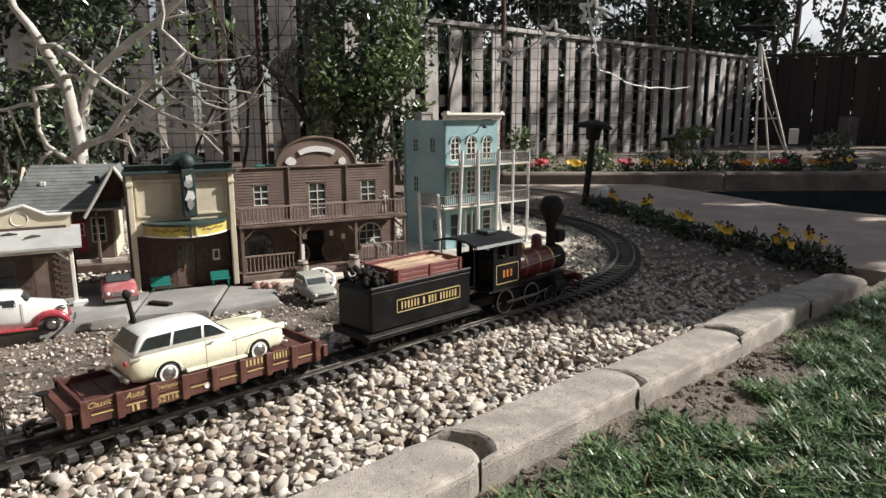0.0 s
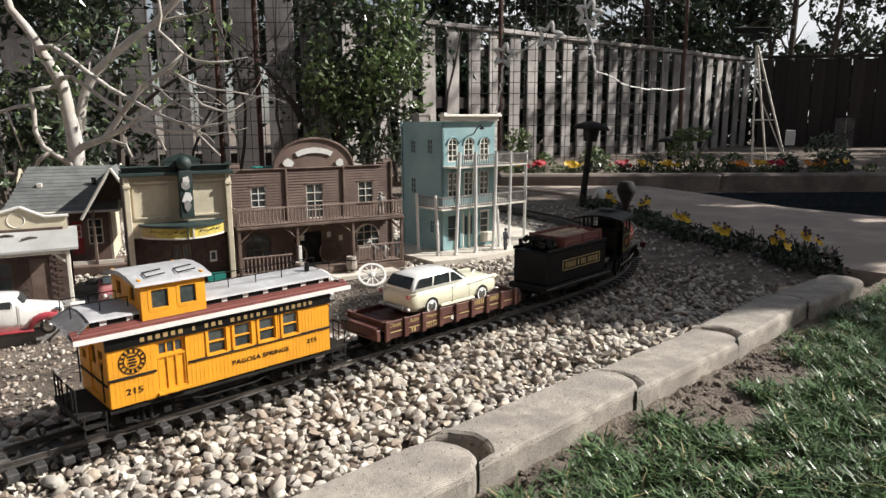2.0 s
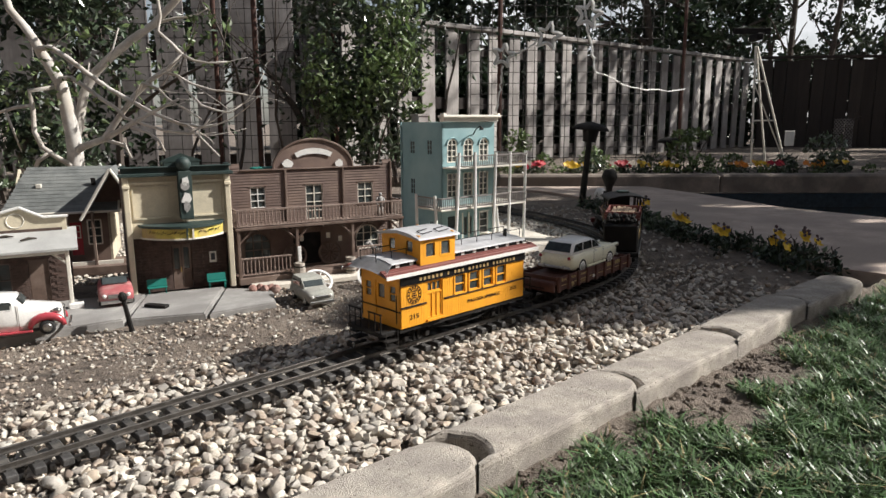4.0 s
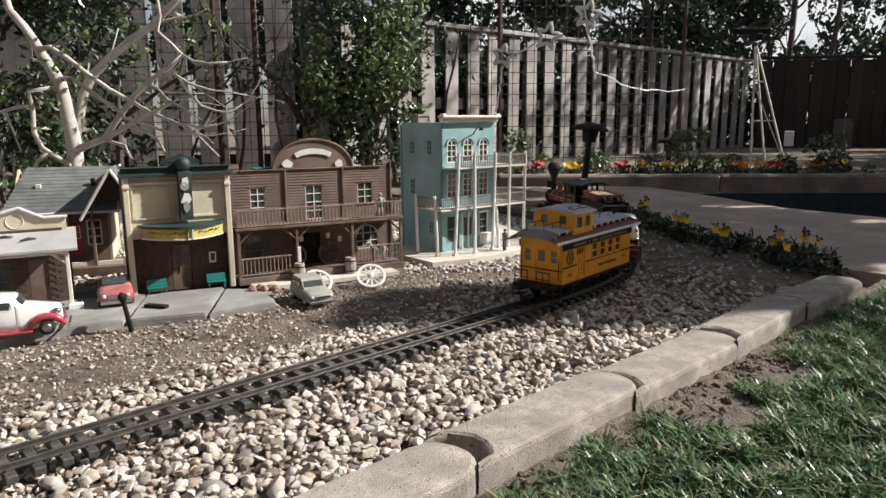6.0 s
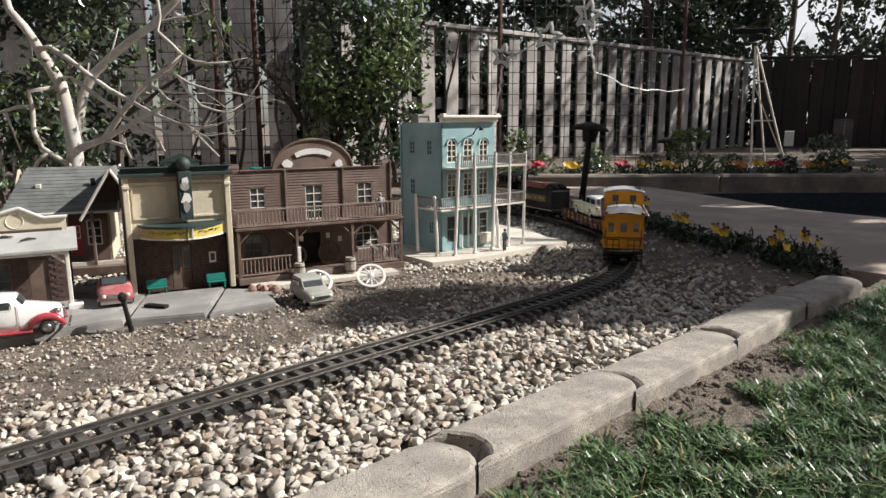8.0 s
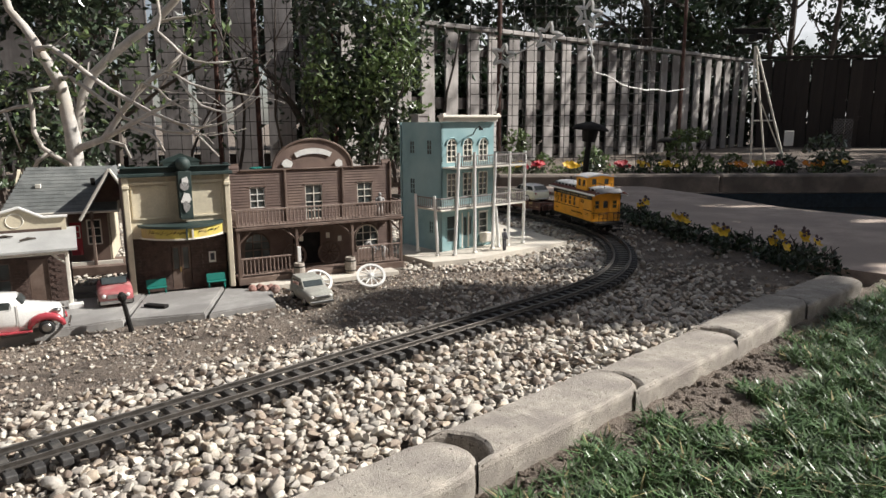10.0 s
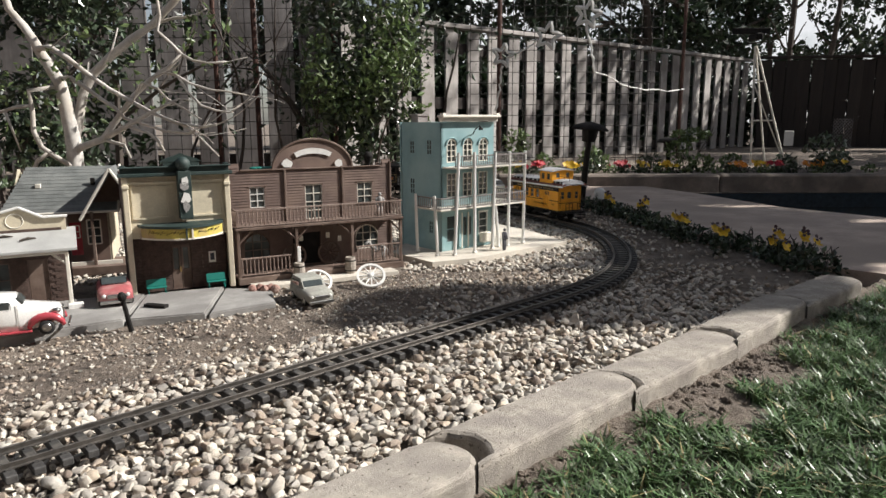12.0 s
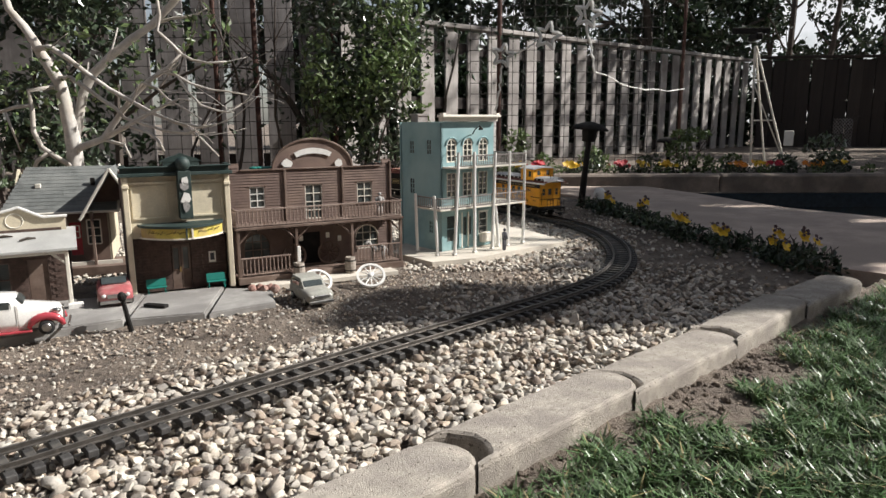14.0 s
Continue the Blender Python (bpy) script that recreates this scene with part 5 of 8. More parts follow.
def saloon():
    s = thing("saloon", "brown clapboard toy saloon with balcony and arched sign", "toy building", STREET)
    W, D, B = 0.463, 0.10, 0.075
    F = -0.02
    up = [(0.055, 0.094, 0.168, 0.222), (0.206, 0.254, 0.128, 0.222), (0.359, 0.404, 0.162, 0.222)]
    low = [(0.032, 0.102, 0.03, 0.098), (0.35, 0.42, 0.03, 0.098)]
    doorway = (0.165, 0.245, 0.0, 0.09)
    holes = [rect(*w) for w in up] + [arched(*w) for w in low] + [rect(*doorway)]
    arch = [(0.232 + 0.112 * math.cos(a), 0.268 + 0.078 * math.sin(a)) for a in np.linspace(0, math.pi, 17)]
    outline = [(0, F), (W, F), (W, 0.286), (W - 0.026, 0.286), (W - 0.026, 0.268)] + [(x, z) for x, z in arch] + [(0.03, 0.268), (0.03, 0.286), (0, 0.286)]
    part("front_wall", panel(outline, B, B + 0.006, holes), BROWN, s)
    sd = bmesh.new()
    siding(sd, 0.002, W - 0.002, 0.0, 0.267, B, 0.0075, up + [(a, b, c, d) for a, b, c, d in low] + [doorway])
    siding(sd, 0.002, 0.03, 0.267, 0.285, B, 0.0075)
    siding(sd, W - 0.026, W - 0.002, 0.267, 0.285, B, 0.0075)
    part("clapboard_siding", sd, BROWN, s, "weathered brown overlapping boards")
    for x, rz in ((0, 90), (W, 90)):
        part("side_wall", box(bmesh.new(), (x + (0.003 if x == 0 else -0.003), B + 0.006 + D / 2, 0.125), (0.006, D - 0.012, 0.29)), BROWN, s)
    part("back_wall", box(bmesh.new(), (W / 2, B + D, 0.12), (W, 0.006, 0.28)), BROWN, s)
    rf = bmesh.new()
    box(rf, (W / 2, B + D / 2 + 0.003, 0.235), (W - 0.012, D - 0.006, 0.006))
    part("roof", rf, SHINGLE, s)
    rb = bmesh.new()
    for i in range(16):
        a, b = math.pi * i / 16, math.pi * (i + 1) / 16
        rod(rb, (0.232 + 0.113 * math.cos(a), B - 0.001, 0.268 + 0.079 * math.sin(a)), (0.232 + 0.113 * math.cos(b), B - 0.001, 0.268 + 0.079 * math.sin(b)), 0.0036, seg=6)
    part("arch_moulding", rb, BROWN_TRIM, s)
    sg = bmesh.new()
    rim = [(0.232 + 0.082 * math.cos(a), 0.27 + 0.053 * math.sin(a)) for a in np.linspace(0.15, math.pi - 0.15, 13)] + [(0.232 + 0.072 * math.cos(a), 0.268 + 0.04 * math.sin(a)) for a in np.linspace(math.pi - 0.15, 0.15, 13)]
    arcs = [rim[i] for i in range(3, 10)] + [rim[i] for i in range(16, 23)]
    part("torn_sign_paper", panel(arcs, B - 0.004, B - 0.002), WHITE, s, "remains of a white paper sign")
    for cx, cz, r in ((0.158, 0.282, 0.017), (0.305, 0.28, 0.014)):
        rg = random.Random(int(cx * 1000))
        pts = [(cx + r * rg.uniform(0.6, 1.1) * math.cos(a), cz + r * rg.uniform(0.5, 0.9) * math.sin(a)) for a in np.linspace(0, math.tau, 9)[:-1]]
        part("torn_sign_paper", panel(pts, B - 0.0045, B - 0.0025), WHITE, s)
    tr = bmesh.new()
    for x in (0.15, 0.314):
        box(tr, (x, B - 0.003, 0.195), (0.006, 0.007, 0.145), bevel=0.001)
    box(tr, (W / 2, B - 0.003, 0.268), (W - 0.06, 0.006, 0.004), bevel=0.001)
    for x in (0.002, W - 0.002):
        box(tr, (x, B - 0.002, 0.13), (0.006, 0.008, 0.3), bevel=0.001)
    part("trim", tr, BROWN_TRIM, s)
    for k, w in enumerate(up):
        window(s, *w, B, 2, 4 if k == 1 else 3, WHITE if k == 0 else IVORY, bar=0.0022, trim=BROWN_TRIM)
    for w in low:
        window(s, *w, B, 3, 3, IVORY if w[0] > 0.2 else BROWN_TRIM, bar=0.002, arch=True)
    # black plate behind the opening stands in for the unlit interior
    part("doorway_shade", box(bmesh.new(), (0.205, B + 0.012, 0.045), (0.086, 0.004, 0.096)), SOOT, s, "black plate standing for the shade inside the doorway")
    # porch
    part("porch_floor", box(bmesh.new(), (W / 2, B / 2 - 0.004, -0.012), (W + 0.004, B + 0.008, 0.018), bevel=0.001), BROWN_TRIM, s)
    part("balcony_floor", box(bmesh.new(), (W / 2, B / 2 - 0.004, 0.1235), (W + 0.008, B + 0.004, 0.007), bevel=0.001), BROWN_TRIM, s)
    for i in range(11):
        part("balcony_joist", box(bmesh.new(), (0.012 + i * 0.0438, B / 2, 0.1165), (0.004, B - 0.006, 0.007)), BROWN_TRIM, s)
    for x in (0.003, 0.155, 0.312, W - 0.003):
        p = bmesh.new()
        box(p, (x, 0.002, 0.058), (0.008, 0.008, 0.122), bevel=0.001)
        post = part("porch_post", p, BROWN_TRIM, s)
        bz = bmesh.new()
        for sg_ in (-1, 1):
            if 0.002 < x + sg_ * 0.03 < W:
                rod(bz, (x, 0.002, 0.085), (x + sg_ * 0.034, 0.002, 0.118), 0.003, seg=5)
        part("brace", bz, BROWN_TRIM, post)
    part("broken_post_wrap", box(bmesh.new(), (0.158, -0.004, 0.042), (0.009, 0.008, 0.05), bevel=0.001), WHITE, s, "bare white replacement post")
    baluster_rail(s, (0.0, -0.002), (W, -0.002), 0.128, 0.172, 48, BROWN_RAIL)
    for x in (0.0, W):
        baluster_rail(s, (x, 0.0), (x, B - 0.004), 0.128, 0.172, 7, BROWN_RAIL)
    baluster_rail(s, (0.005, 0.0), (0.138, 0.0), 0.0, 0.046, 13, BROWN_RAIL)
    baluster_rail(s, (0.322, 0.0), (W - 0.004, 0.0), 0.0, 0.05, 14, BROWN_RAIL)
    cl = bmesh.new()
    for i in range(5):
        ball(cl, (0.075 + i * 0.012, B + 0.02, 0.272), 0.011, 2, (1.3, 1, 0.35))
    part("green_cloth", cl, TEAL, s, "rumpled green cloth on the parapet", smooth=True)
    for x, z in ((0.188, 0.075), (0.265, 0.078), (0.3, 0.066)):
        part("notice", box(bmesh.new(), (x, B - 0.004, z), (0.011, 0.001, 0.015)), IVORY, s, "small pale notice")
    return s


def theatre():
    t = thing("theatre", "cream toy theatre with dark brick base and yellow marquee", "toy building", STREET @ Matrix.Translation((-0.255, 0, 0)))
    W, D = 0.243, 0.12
    part("upper_wall", panel(rect(0, W, 0.12, 0.272), 0.004, 0.012, []), CREAM_WALL, t)
    fr = bmesh.new()
    for x in (0.006, W - 0.006):
        box(fr, (x, 0.0, 0.127), (0.013, 0.016, 0.294), bevel=0.0015)
        box(fr, (x, -0.002, 0.245), (0.016, 0.018, 0.008), bevel=0.001)
        part("pilaster", fr, CREAM_WALL, t, "cream corner pilaster")
        fr = bmesh.new()
    fr.free()
    pn = bmesh.new()
    for a, b in ((0.02, 0.098), (0.15, 0.225)):
        for z in (0.168, 0.243):
            box(pn, ((a + b) / 2, 0.002, z), (b - a, 0.004, 0.004))
        for x in (a, b):
            box(pn, (x, 0.002, 0.2055), (0.004, 0.004, 0.075))
    box(pn, (W / 2, 0.001, 0.252), (W - 0.024, 0.006, 0.006))
    part("panel_moulding", pn, CREAM_WALL, t)
    co = bmesh.new()
    box(co, (W / 2, -0.002, 0.272), (W + 0.016, 0.026, 0.008), bevel=0.001)
    box(co, (W / 2, 0.004, 0.282), (W + 0.004, 0.012, 0.014), bevel=0.001)
    box(co, (W / 2, -0.001, 0.2895), (W + 0.012, 0.02, 0.003), bevel=0.001)
    box(co, (W / 2 + 0.012, 0.003, 0.295), (0.082, 0.014, 0.014), bevel=0.001)
    for x in (0.004, W - 0.004):
        box(co, (x, 0.004, 0.291), (0.012, 0.014, 0.008), bevel=0.001)
    prism(co, [(0.085, 0.301), (0.182, 0.301), (0.168, 0.309), (0.146, 0.316), (0.134, 0.321), (0.121, 0.316), (0.1, 0.309)], 0.016, Matrix.Translation((0, 0.003, 0)))
    part("cornice", co, DKGREEN, t, "dark green stepped cornice")
    part("finial_ball", ball(bmesh.new(), (W / 2 + 0.014, -0.016, 0.296), 0.0175, 3), DKGREEN, t, "grey-green ball finial", smooth=True)
    py = bmesh.new()
    box(py, (W / 2 + 0.014, -0.014, 0.222), (0.03, 0.03, 0.115), bevel=0.001)
    sign = part("upright_sign", py, DKGREEN, t, "dark green upright sign")
    for i, (z, w) in enumerate(((0.256, 0.021), (0.243, 0.024), (0.212, 0.026), (0.196, 0.018))):
        rg = random.Random(i + 3)
        pts = [(W / 2 + 0.014 + w * 0.55 * rg.uniform(0.6, 1.0) * math.cos(a), z + 0.015 * rg.uniform(0.5, 1.2) * math.sin(a)) for a in np.linspace(0, math.tau, 8)[:-1]]
        part("torn_paper", panel(pts, -0.0315, -0.0297), FIGURE if i % 2 else WHITE, sign, "torn grey paper")
    # marquee: a bowed canopy with a yellow face
    n = 14
    mx0, mx1 = 0.032, 0.219
    bow = [(mx0 + (mx1 - mx0) * i / n, -0.012 - 0.062 * math.sin(math.pi * i / n) ** 0.8) for i in range(n + 1)]
    for z0, z1, grow, mt, nm in ((0.148, 0.154, 0.006, DKGREEN, "marquee_top"), (0.121, 0.1245, 0.003, IVORY, "marquee_edge")):
        bm = slab_of([(x, y - grow) for x, y in bow] + [(mx1 + grow, 0.004), (mx0 - grow, 0.004)], z0, z1)
        part(nm, bm, mt, t, "dark green bowed canopy" if mt is DKGREEN else "pale edge strip")
    face = bmesh.new()
    SIGN_Y = mat("marquee_yellow", (0.56, 0.46, 0.09), 0.55, var=0.25, scale=50, second=(0.42, 0.30, 0.14), bump=0.1)
    for (xa, ya), (xb, yb) in zip(bow, bow[1:]):
        q = [face.verts.new(p) for p in ((xa, ya, 0.1245), (xb, yb, 0.1245), (xb, yb, 0.148), (xa, ya, 0.148))]
        face.faces.new(q)
    bmesh.ops.remove_doubles(face, verts=face.verts[:], dist=1e-5)
    bmesh.ops.solidify(face, geom=face.faces[:], thickness=0.002)
    fo = part("marquee_face", face, SIGN_Y, t, "faded yellow sign band")
    sc = bmesh.new()
    rg = random.Random(5)
    for i in list(range(1, 7)) + list(range(9, 13)):
        (xa, ya), (xb, yb) = bow[i], bow[i + 1]
        for k in range(3):
            u = (k + rg.uniform(0.1, 0.5)) / 3
            a = Vector((xa + (xb - xa) * u, ya + (yb - ya) * u - 0.0016, 0.137 + rg.uniform(-0.003, 0.001)))
            rod(sc, a, a + Vector(((xb - xa) * 0.22, (yb - ya) * 0.22, rg.uniform(0.002, 0.006))), 0.0009, seg=4)
    part("painted_script", sc, SOOT, fo, "dark painted script")["kind"] = "stuff"
    i = 8
    for dx in (0, 1):
        (xa, ya) = bow[i - 1 + dx]
        part("face_divider", box(bmesh.new(), (xa, ya - 0.002, 0.136), (0.004, 0.004, 0.027)), IVORY if dx else DKGREEN, fo)
    # lower storey, set back
    part("lower_wall", panel(rect(0.012, W - 0.012, -0.02, 0.124), 0.03, 0.036, [rect(0.098, 0.146, -0.018, 0.095)]), BRICK, t)
    bmk = bmesh.new()
    for r in range(18):
        z = -0.016 + r * 0.0076
        x = 0.014 + (r % 2) * 0.008
        while x < W - 0.026:
            if not (0.086 < x < 0.15 and z < 0.1):
                box(bmk, (x + 0.0072, 0.0294, z), (0.0144, 0.002, 0.0062))
            x += 0.016
    part("brickwork", bmk, BRICK, t, "rows of dark brown bricks")["kind"] = "stuff"
    for a in (0.1, 0.123):
        dd = part("door_leaf", panel(rect(a, a + 0.021, -0.018, 0.093), 0.034, 0.038, [rect(a + 0.004, a + 0.017, 0.03, 0.085)]), BROWN_TRIM, t)
        part("door_pane", panel(rect(a + 0.003, a + 0.018, 0.028, 0.087), 0.039, 0.0395), GLASS, dd)
    part("door_handle", box(bmesh.new(), (0.119, 0.032, 0.03), (0.003, 0.003, 0.012)), BRASS, t, "brass handle")
    for x in (0.045, 0.19):
        window(t, x - 0.018, x + 0.018, 0.03, 0.09, 0.029, 2, 2, BROWN_TRIM)
    part("poster", box(bmesh.new(), (0.196, 0.0255, 0.056), (0.017, 0.001, 0.028)), IVORY, t, "pale framed poster")
    part("poster_picture", box(bmesh.new(), (0.196, 0.0248, 0.057), (0.010, 0.001, 0.018)), FIGURE_DARK, t)
    for x in (0.003, W - 0.003):
        part("side_wall", box(bmesh.new(), (x, D / 2 + 0.01, 0.128), (0.006, D, 0.296)), BRICK, t)
    part("back_wall", box(bmesh.new(), (W / 2, D + 0.01, 0.12), (W, 0.006, 0.28)), BRICK, t)
    part("roof", box(bmesh.new(), (W / 2, D / 2 + 0.012, 0.25), (W - 0.012, D - 0.012, 0.005)), SOOT, t)
    return t


def bench(m):
    b = thing("toy_bench", "small teal green plastic park bench by the theatre wall", "toy bench", m, "benches at the theatre")
    part("seat", box(bmesh.new(), (0, 0, 0.018), (0.045, 0.016, 0.002), bevel=0.0005), TEAL, b)
    part("backrest", shift(box(bmesh.new(), (0, 0, 0), (0.045, 0.002, 0.018), bevel=0.0005), pose(0, 0.009, 0.028, -12)), TEAL, b)
    lg = bmesh.new()
    for x in (-0.019, 0.019):
        for y in (-0.006, 0.007):
            p = part("leg", rod(bmesh.new(), (x, y, 0), (x, y, 0.018), 0.0012, seg=5), TEAL, b)
    lg.free()
    return b


def hotel():
    H = Matrix.Translation((0.0018, 2.106, 0)) @ Matrix.Rotation(radians(38.7), 4, "Z")
    h = thing("hotel", "faded blue three-storey toy hotel with white posts and balconies", "toy building", H)
    W, D, TOP = 0.206, 0.215, 0.39
    three = [(0.016 + i * 0.066, 0.016 + i * 0.066 + 0.036, 0.268, 0.338) for i in range(3)]
    two = [(0.016 + i * 0.066, 0.016 + i * 0.066 + 0.036, 0.158, 0.232) for i in range(3)]
    ground_ = [(0.014, 0.05, 0.015, 0.098), (0.078, 0.128, -0.008, 0.105), (0.15, 0.186, 0.03, 0.1)]
    part("front_wall", panel(rect(-0.006, W + 0.006, -0.012, TOP), 0.0, 0.006, [arched(*w) for w in three] + [rect(*w) for w in two + ground_]), BLUE, h)
    for w in three:
        window(h, *w, 0.0, 2, 4, IVORY, bar=0.0022, arch=True, deep=0.006)
        hd = bmesh.new()
        cx, r = (w[0] + w[1]) / 2, 0.0225
        for i in range(8):
            a, b = math.pi * i / 8, math.pi * (i + 1) / 8
            rod(hd, (cx + r * math.cos(a), -0.002, 0.32 + r * math.sin(a)), (cx + r * math.cos(b), -0.002, 0.32 + r * math.sin(b)), 0.0028, seg=5)
        part("window_hood", hd, BLUE, h, "raised blue window hood")
    for w in two:
        window(h, *w, 0.0, 2, 4, IVORY, bar=0.0022, trim=BLUE, deep=0.006)
    window(h, *ground_[0], 0.0, 1, 2, BLUE, deep=0.006)
    window(h, *ground_[2], 0.0, 1, 3, WHITE, deep=0.006, trim=WHITE)
    dl = part("double_door", panel(rect(*ground_[1]), 0.003, 0.006, [rect(0.086, 0.1, 0.03, 0.09), rect(0.106, 0.12, 0.03, 0.09)]), BLUE, h)
    part("door_glass", panel(rect(0.084, 0.122, 0.028, 0.092), 0.0065, 0.007), GLASS, dl)
    fr = bmesh.new()
    for x in (0.076, 0.103, 0.13):
        box(fr, (x, -0.001, 0.048), (0.004, 0.004, 0.114))
    part("door_frame", fr, IVORY, dl, "pale door frame")
    tr = bmesh.new()
    for x in (-0.004, 0.066, 0.138, W + 0.004):
        box(tr, (x, -0.002, 0.06), (0.011, 0.006, 0.13), bevel=0.001)
    part("shopfront_pilaster", tr, BLUE, h)
    part("side_wall", panel(rect(0.006, D, -0.03, TOP), 0.0, 0.006, [rect(0.05, 0.075, 0.29, 0.33), rect(0.14, 0.165, 0.29, 0.335), rect(0.05, 0.075, 0.16, 0.21), rect(0.15, 0.17, 0.04, 0.08)]), BLUE, h,
         m=Matrix.Translation((-0.006, D, 0)) @ Matrix.Rotation(radians(-90), 4, "Z") @ Matrix.Translation((0, 0, 0)))
    for a, b, z0, z1 in ((0.05, 0.075, 0.29, 0.33), (0.14, 0.165, 0.29, 0.335), (0.05, 0.075, 0.16, 0.21), (0.15, 0.17, 0.04, 0.08)):
        window(h, a, b, z0, z1, 0.0, 2, 3, BLUE, m=Matrix.Translation((-0.006, D, 0)) @ Matrix.Rotation(radians(-90), 4, "Z"), bar=0.002)
    part("side_wall", box(bmesh.new(), (W + 0.003, D / 2 + 0.003, 0.18), (0.006, D - 0.006, 0.42)), BLUE, h)
    part("back_wall", box(bmesh.new(), (W / 2, D + 0.003, 0.18), (W + 0.012, 0.006, 0.42)), BLUE, h)
    part("roof", box(bmesh.new(), (W / 2, D / 2 + 0.003, 0.383), (W, D - 0.008, 0.006)), MAROON, h, "dark red flat roof")
    cr = bmesh.new()
    box(cr, (W / 2, -0.008, 0.408), (W + 0.034, 0.03, 0.008), bevel=0.0015)
    box(cr, (W / 2, -0.004, 0.398), (W + 0.022, 0.02, 0.013), bevel=0.001)
    for x in (-0.008, W + 0.008):
        box(cr, (x, -0.01, 0.414), (0.012, 0.018, 0.006), bevel=0.001)
    part("cornice", cr, IVORY, h, "cream cornice")
    ch = bmesh.new()
    box(ch, (0.03, 0.16, 0.395), (0.04, 0.04, 0.03), bevel=0.001)
    box(ch, (0.03, 0.16, 0.413), (0.046, 0.046, 0.006))
    part("chimney", ch, SLAB, h, "grey chimney block")
    ar = bmesh.new()
    tube(ar, [(0.122, 0, 0.352), (0.115, -0.02, 0.368), (0.105, -0.05, 0.378), (0.095, -0.066, 0.374)], [0.002] * 4, 5)
    lathe(ar, [(0.001, 0.376), (0.007, 0.37), (0.0075, 0.366)], Matrix.Translation((0.095, -0.068, 0)), 10)
    part("sign_lamp", ar, SOOT, h, "black gooseneck lamp")
    # balconies and posts
    for z, x0, x1 in ((0.252, -0.006, 0.298), (0.128, -0.062, 0.298)):
        bf = bmesh.new()
        box(bf, ((x0 + x1) / 2, -0.034, z), (x1 - x0, 0.062, 0.005), bevel=0.001)
        box(bf, ((W + 0.012 + x1) / 2, 0.05, z), (x1 - W - 0.012, 0.1, 0.005), bevel=0.001)
        if x0 < -0.05:
            box(bf, (-0.035, 0.03, z), (0.05, 0.06, 0.005), bevel=0.001)
        part("balcony_floor", bf, IVORY, h, "pale balcony floor")
        baluster_rail(h, (x0, -0.064), (x1, -0.064), z + 0.003, z + 0.036, int((x1 - x0) / 0.0075), GREY_RAIL)
        baluster_rail(h, (x1, -0.062), (x1, 0.1), z + 0.003, z + 0.036, 16, GREY_RAIL)
        if x0 < -0.05:
            baluster_rail(h, (x0, -0.062), (x0, 0.06), z + 0.003, z + 0.036, 12, GREY_RAIL)
    for k, (xb, yb, top, lx, ly) in enumerate(((-0.056, -0.042, 0.172, -0.012, 0.0), (-0.012, -0.071, 0.3, 0.016, 0.0), (0.062, -0.08, 0.3, 0.006, 0.01), (0.148, -0.067, 0.296, 0.01, 0),
                                               (0.222, -0.062, 0.297, 0.004, 0), (0.298, -0.056, 0.297, 0.004, 0), (0.19, -0.052, 0.13, -0.015, 0.0), (-0.064, 0.05, 0.172, -0.006, 0.0), (0.298, 0.1, 0.297, 0, 0))):
        p = bmesh.new()
        rod(p, (xb, yb, -0.012), (xb + lx, yb + ly, top), 0.005, 0.0046, 8)
        box(p, (xb, yb, -0.009), (0.012, 0.012, 0.006), bevel=0.001)
        part("balcony_post", p, WHITE, h, "leaning white post")
    part("planter", box(bmesh.new(), (0.168, -0.012, 0.018), (0.04, 0.018, 0.032), bevel=0.002), IVORY, h)
    # the pale slab beneath
    pts = [(-0.16, 2.10), (-0.03, 1.945), (0.10, 2.005), (0.425, 2.285), (0.33, 2.5), (0.18, 2.75), (-0.08, 2.5)]
    tagged(part("plaza_slab", slab_of(pts, -0.045, -0.0125), PALE), "pale concrete slab under the blue hotel", "slab", kind="structure")
    return H


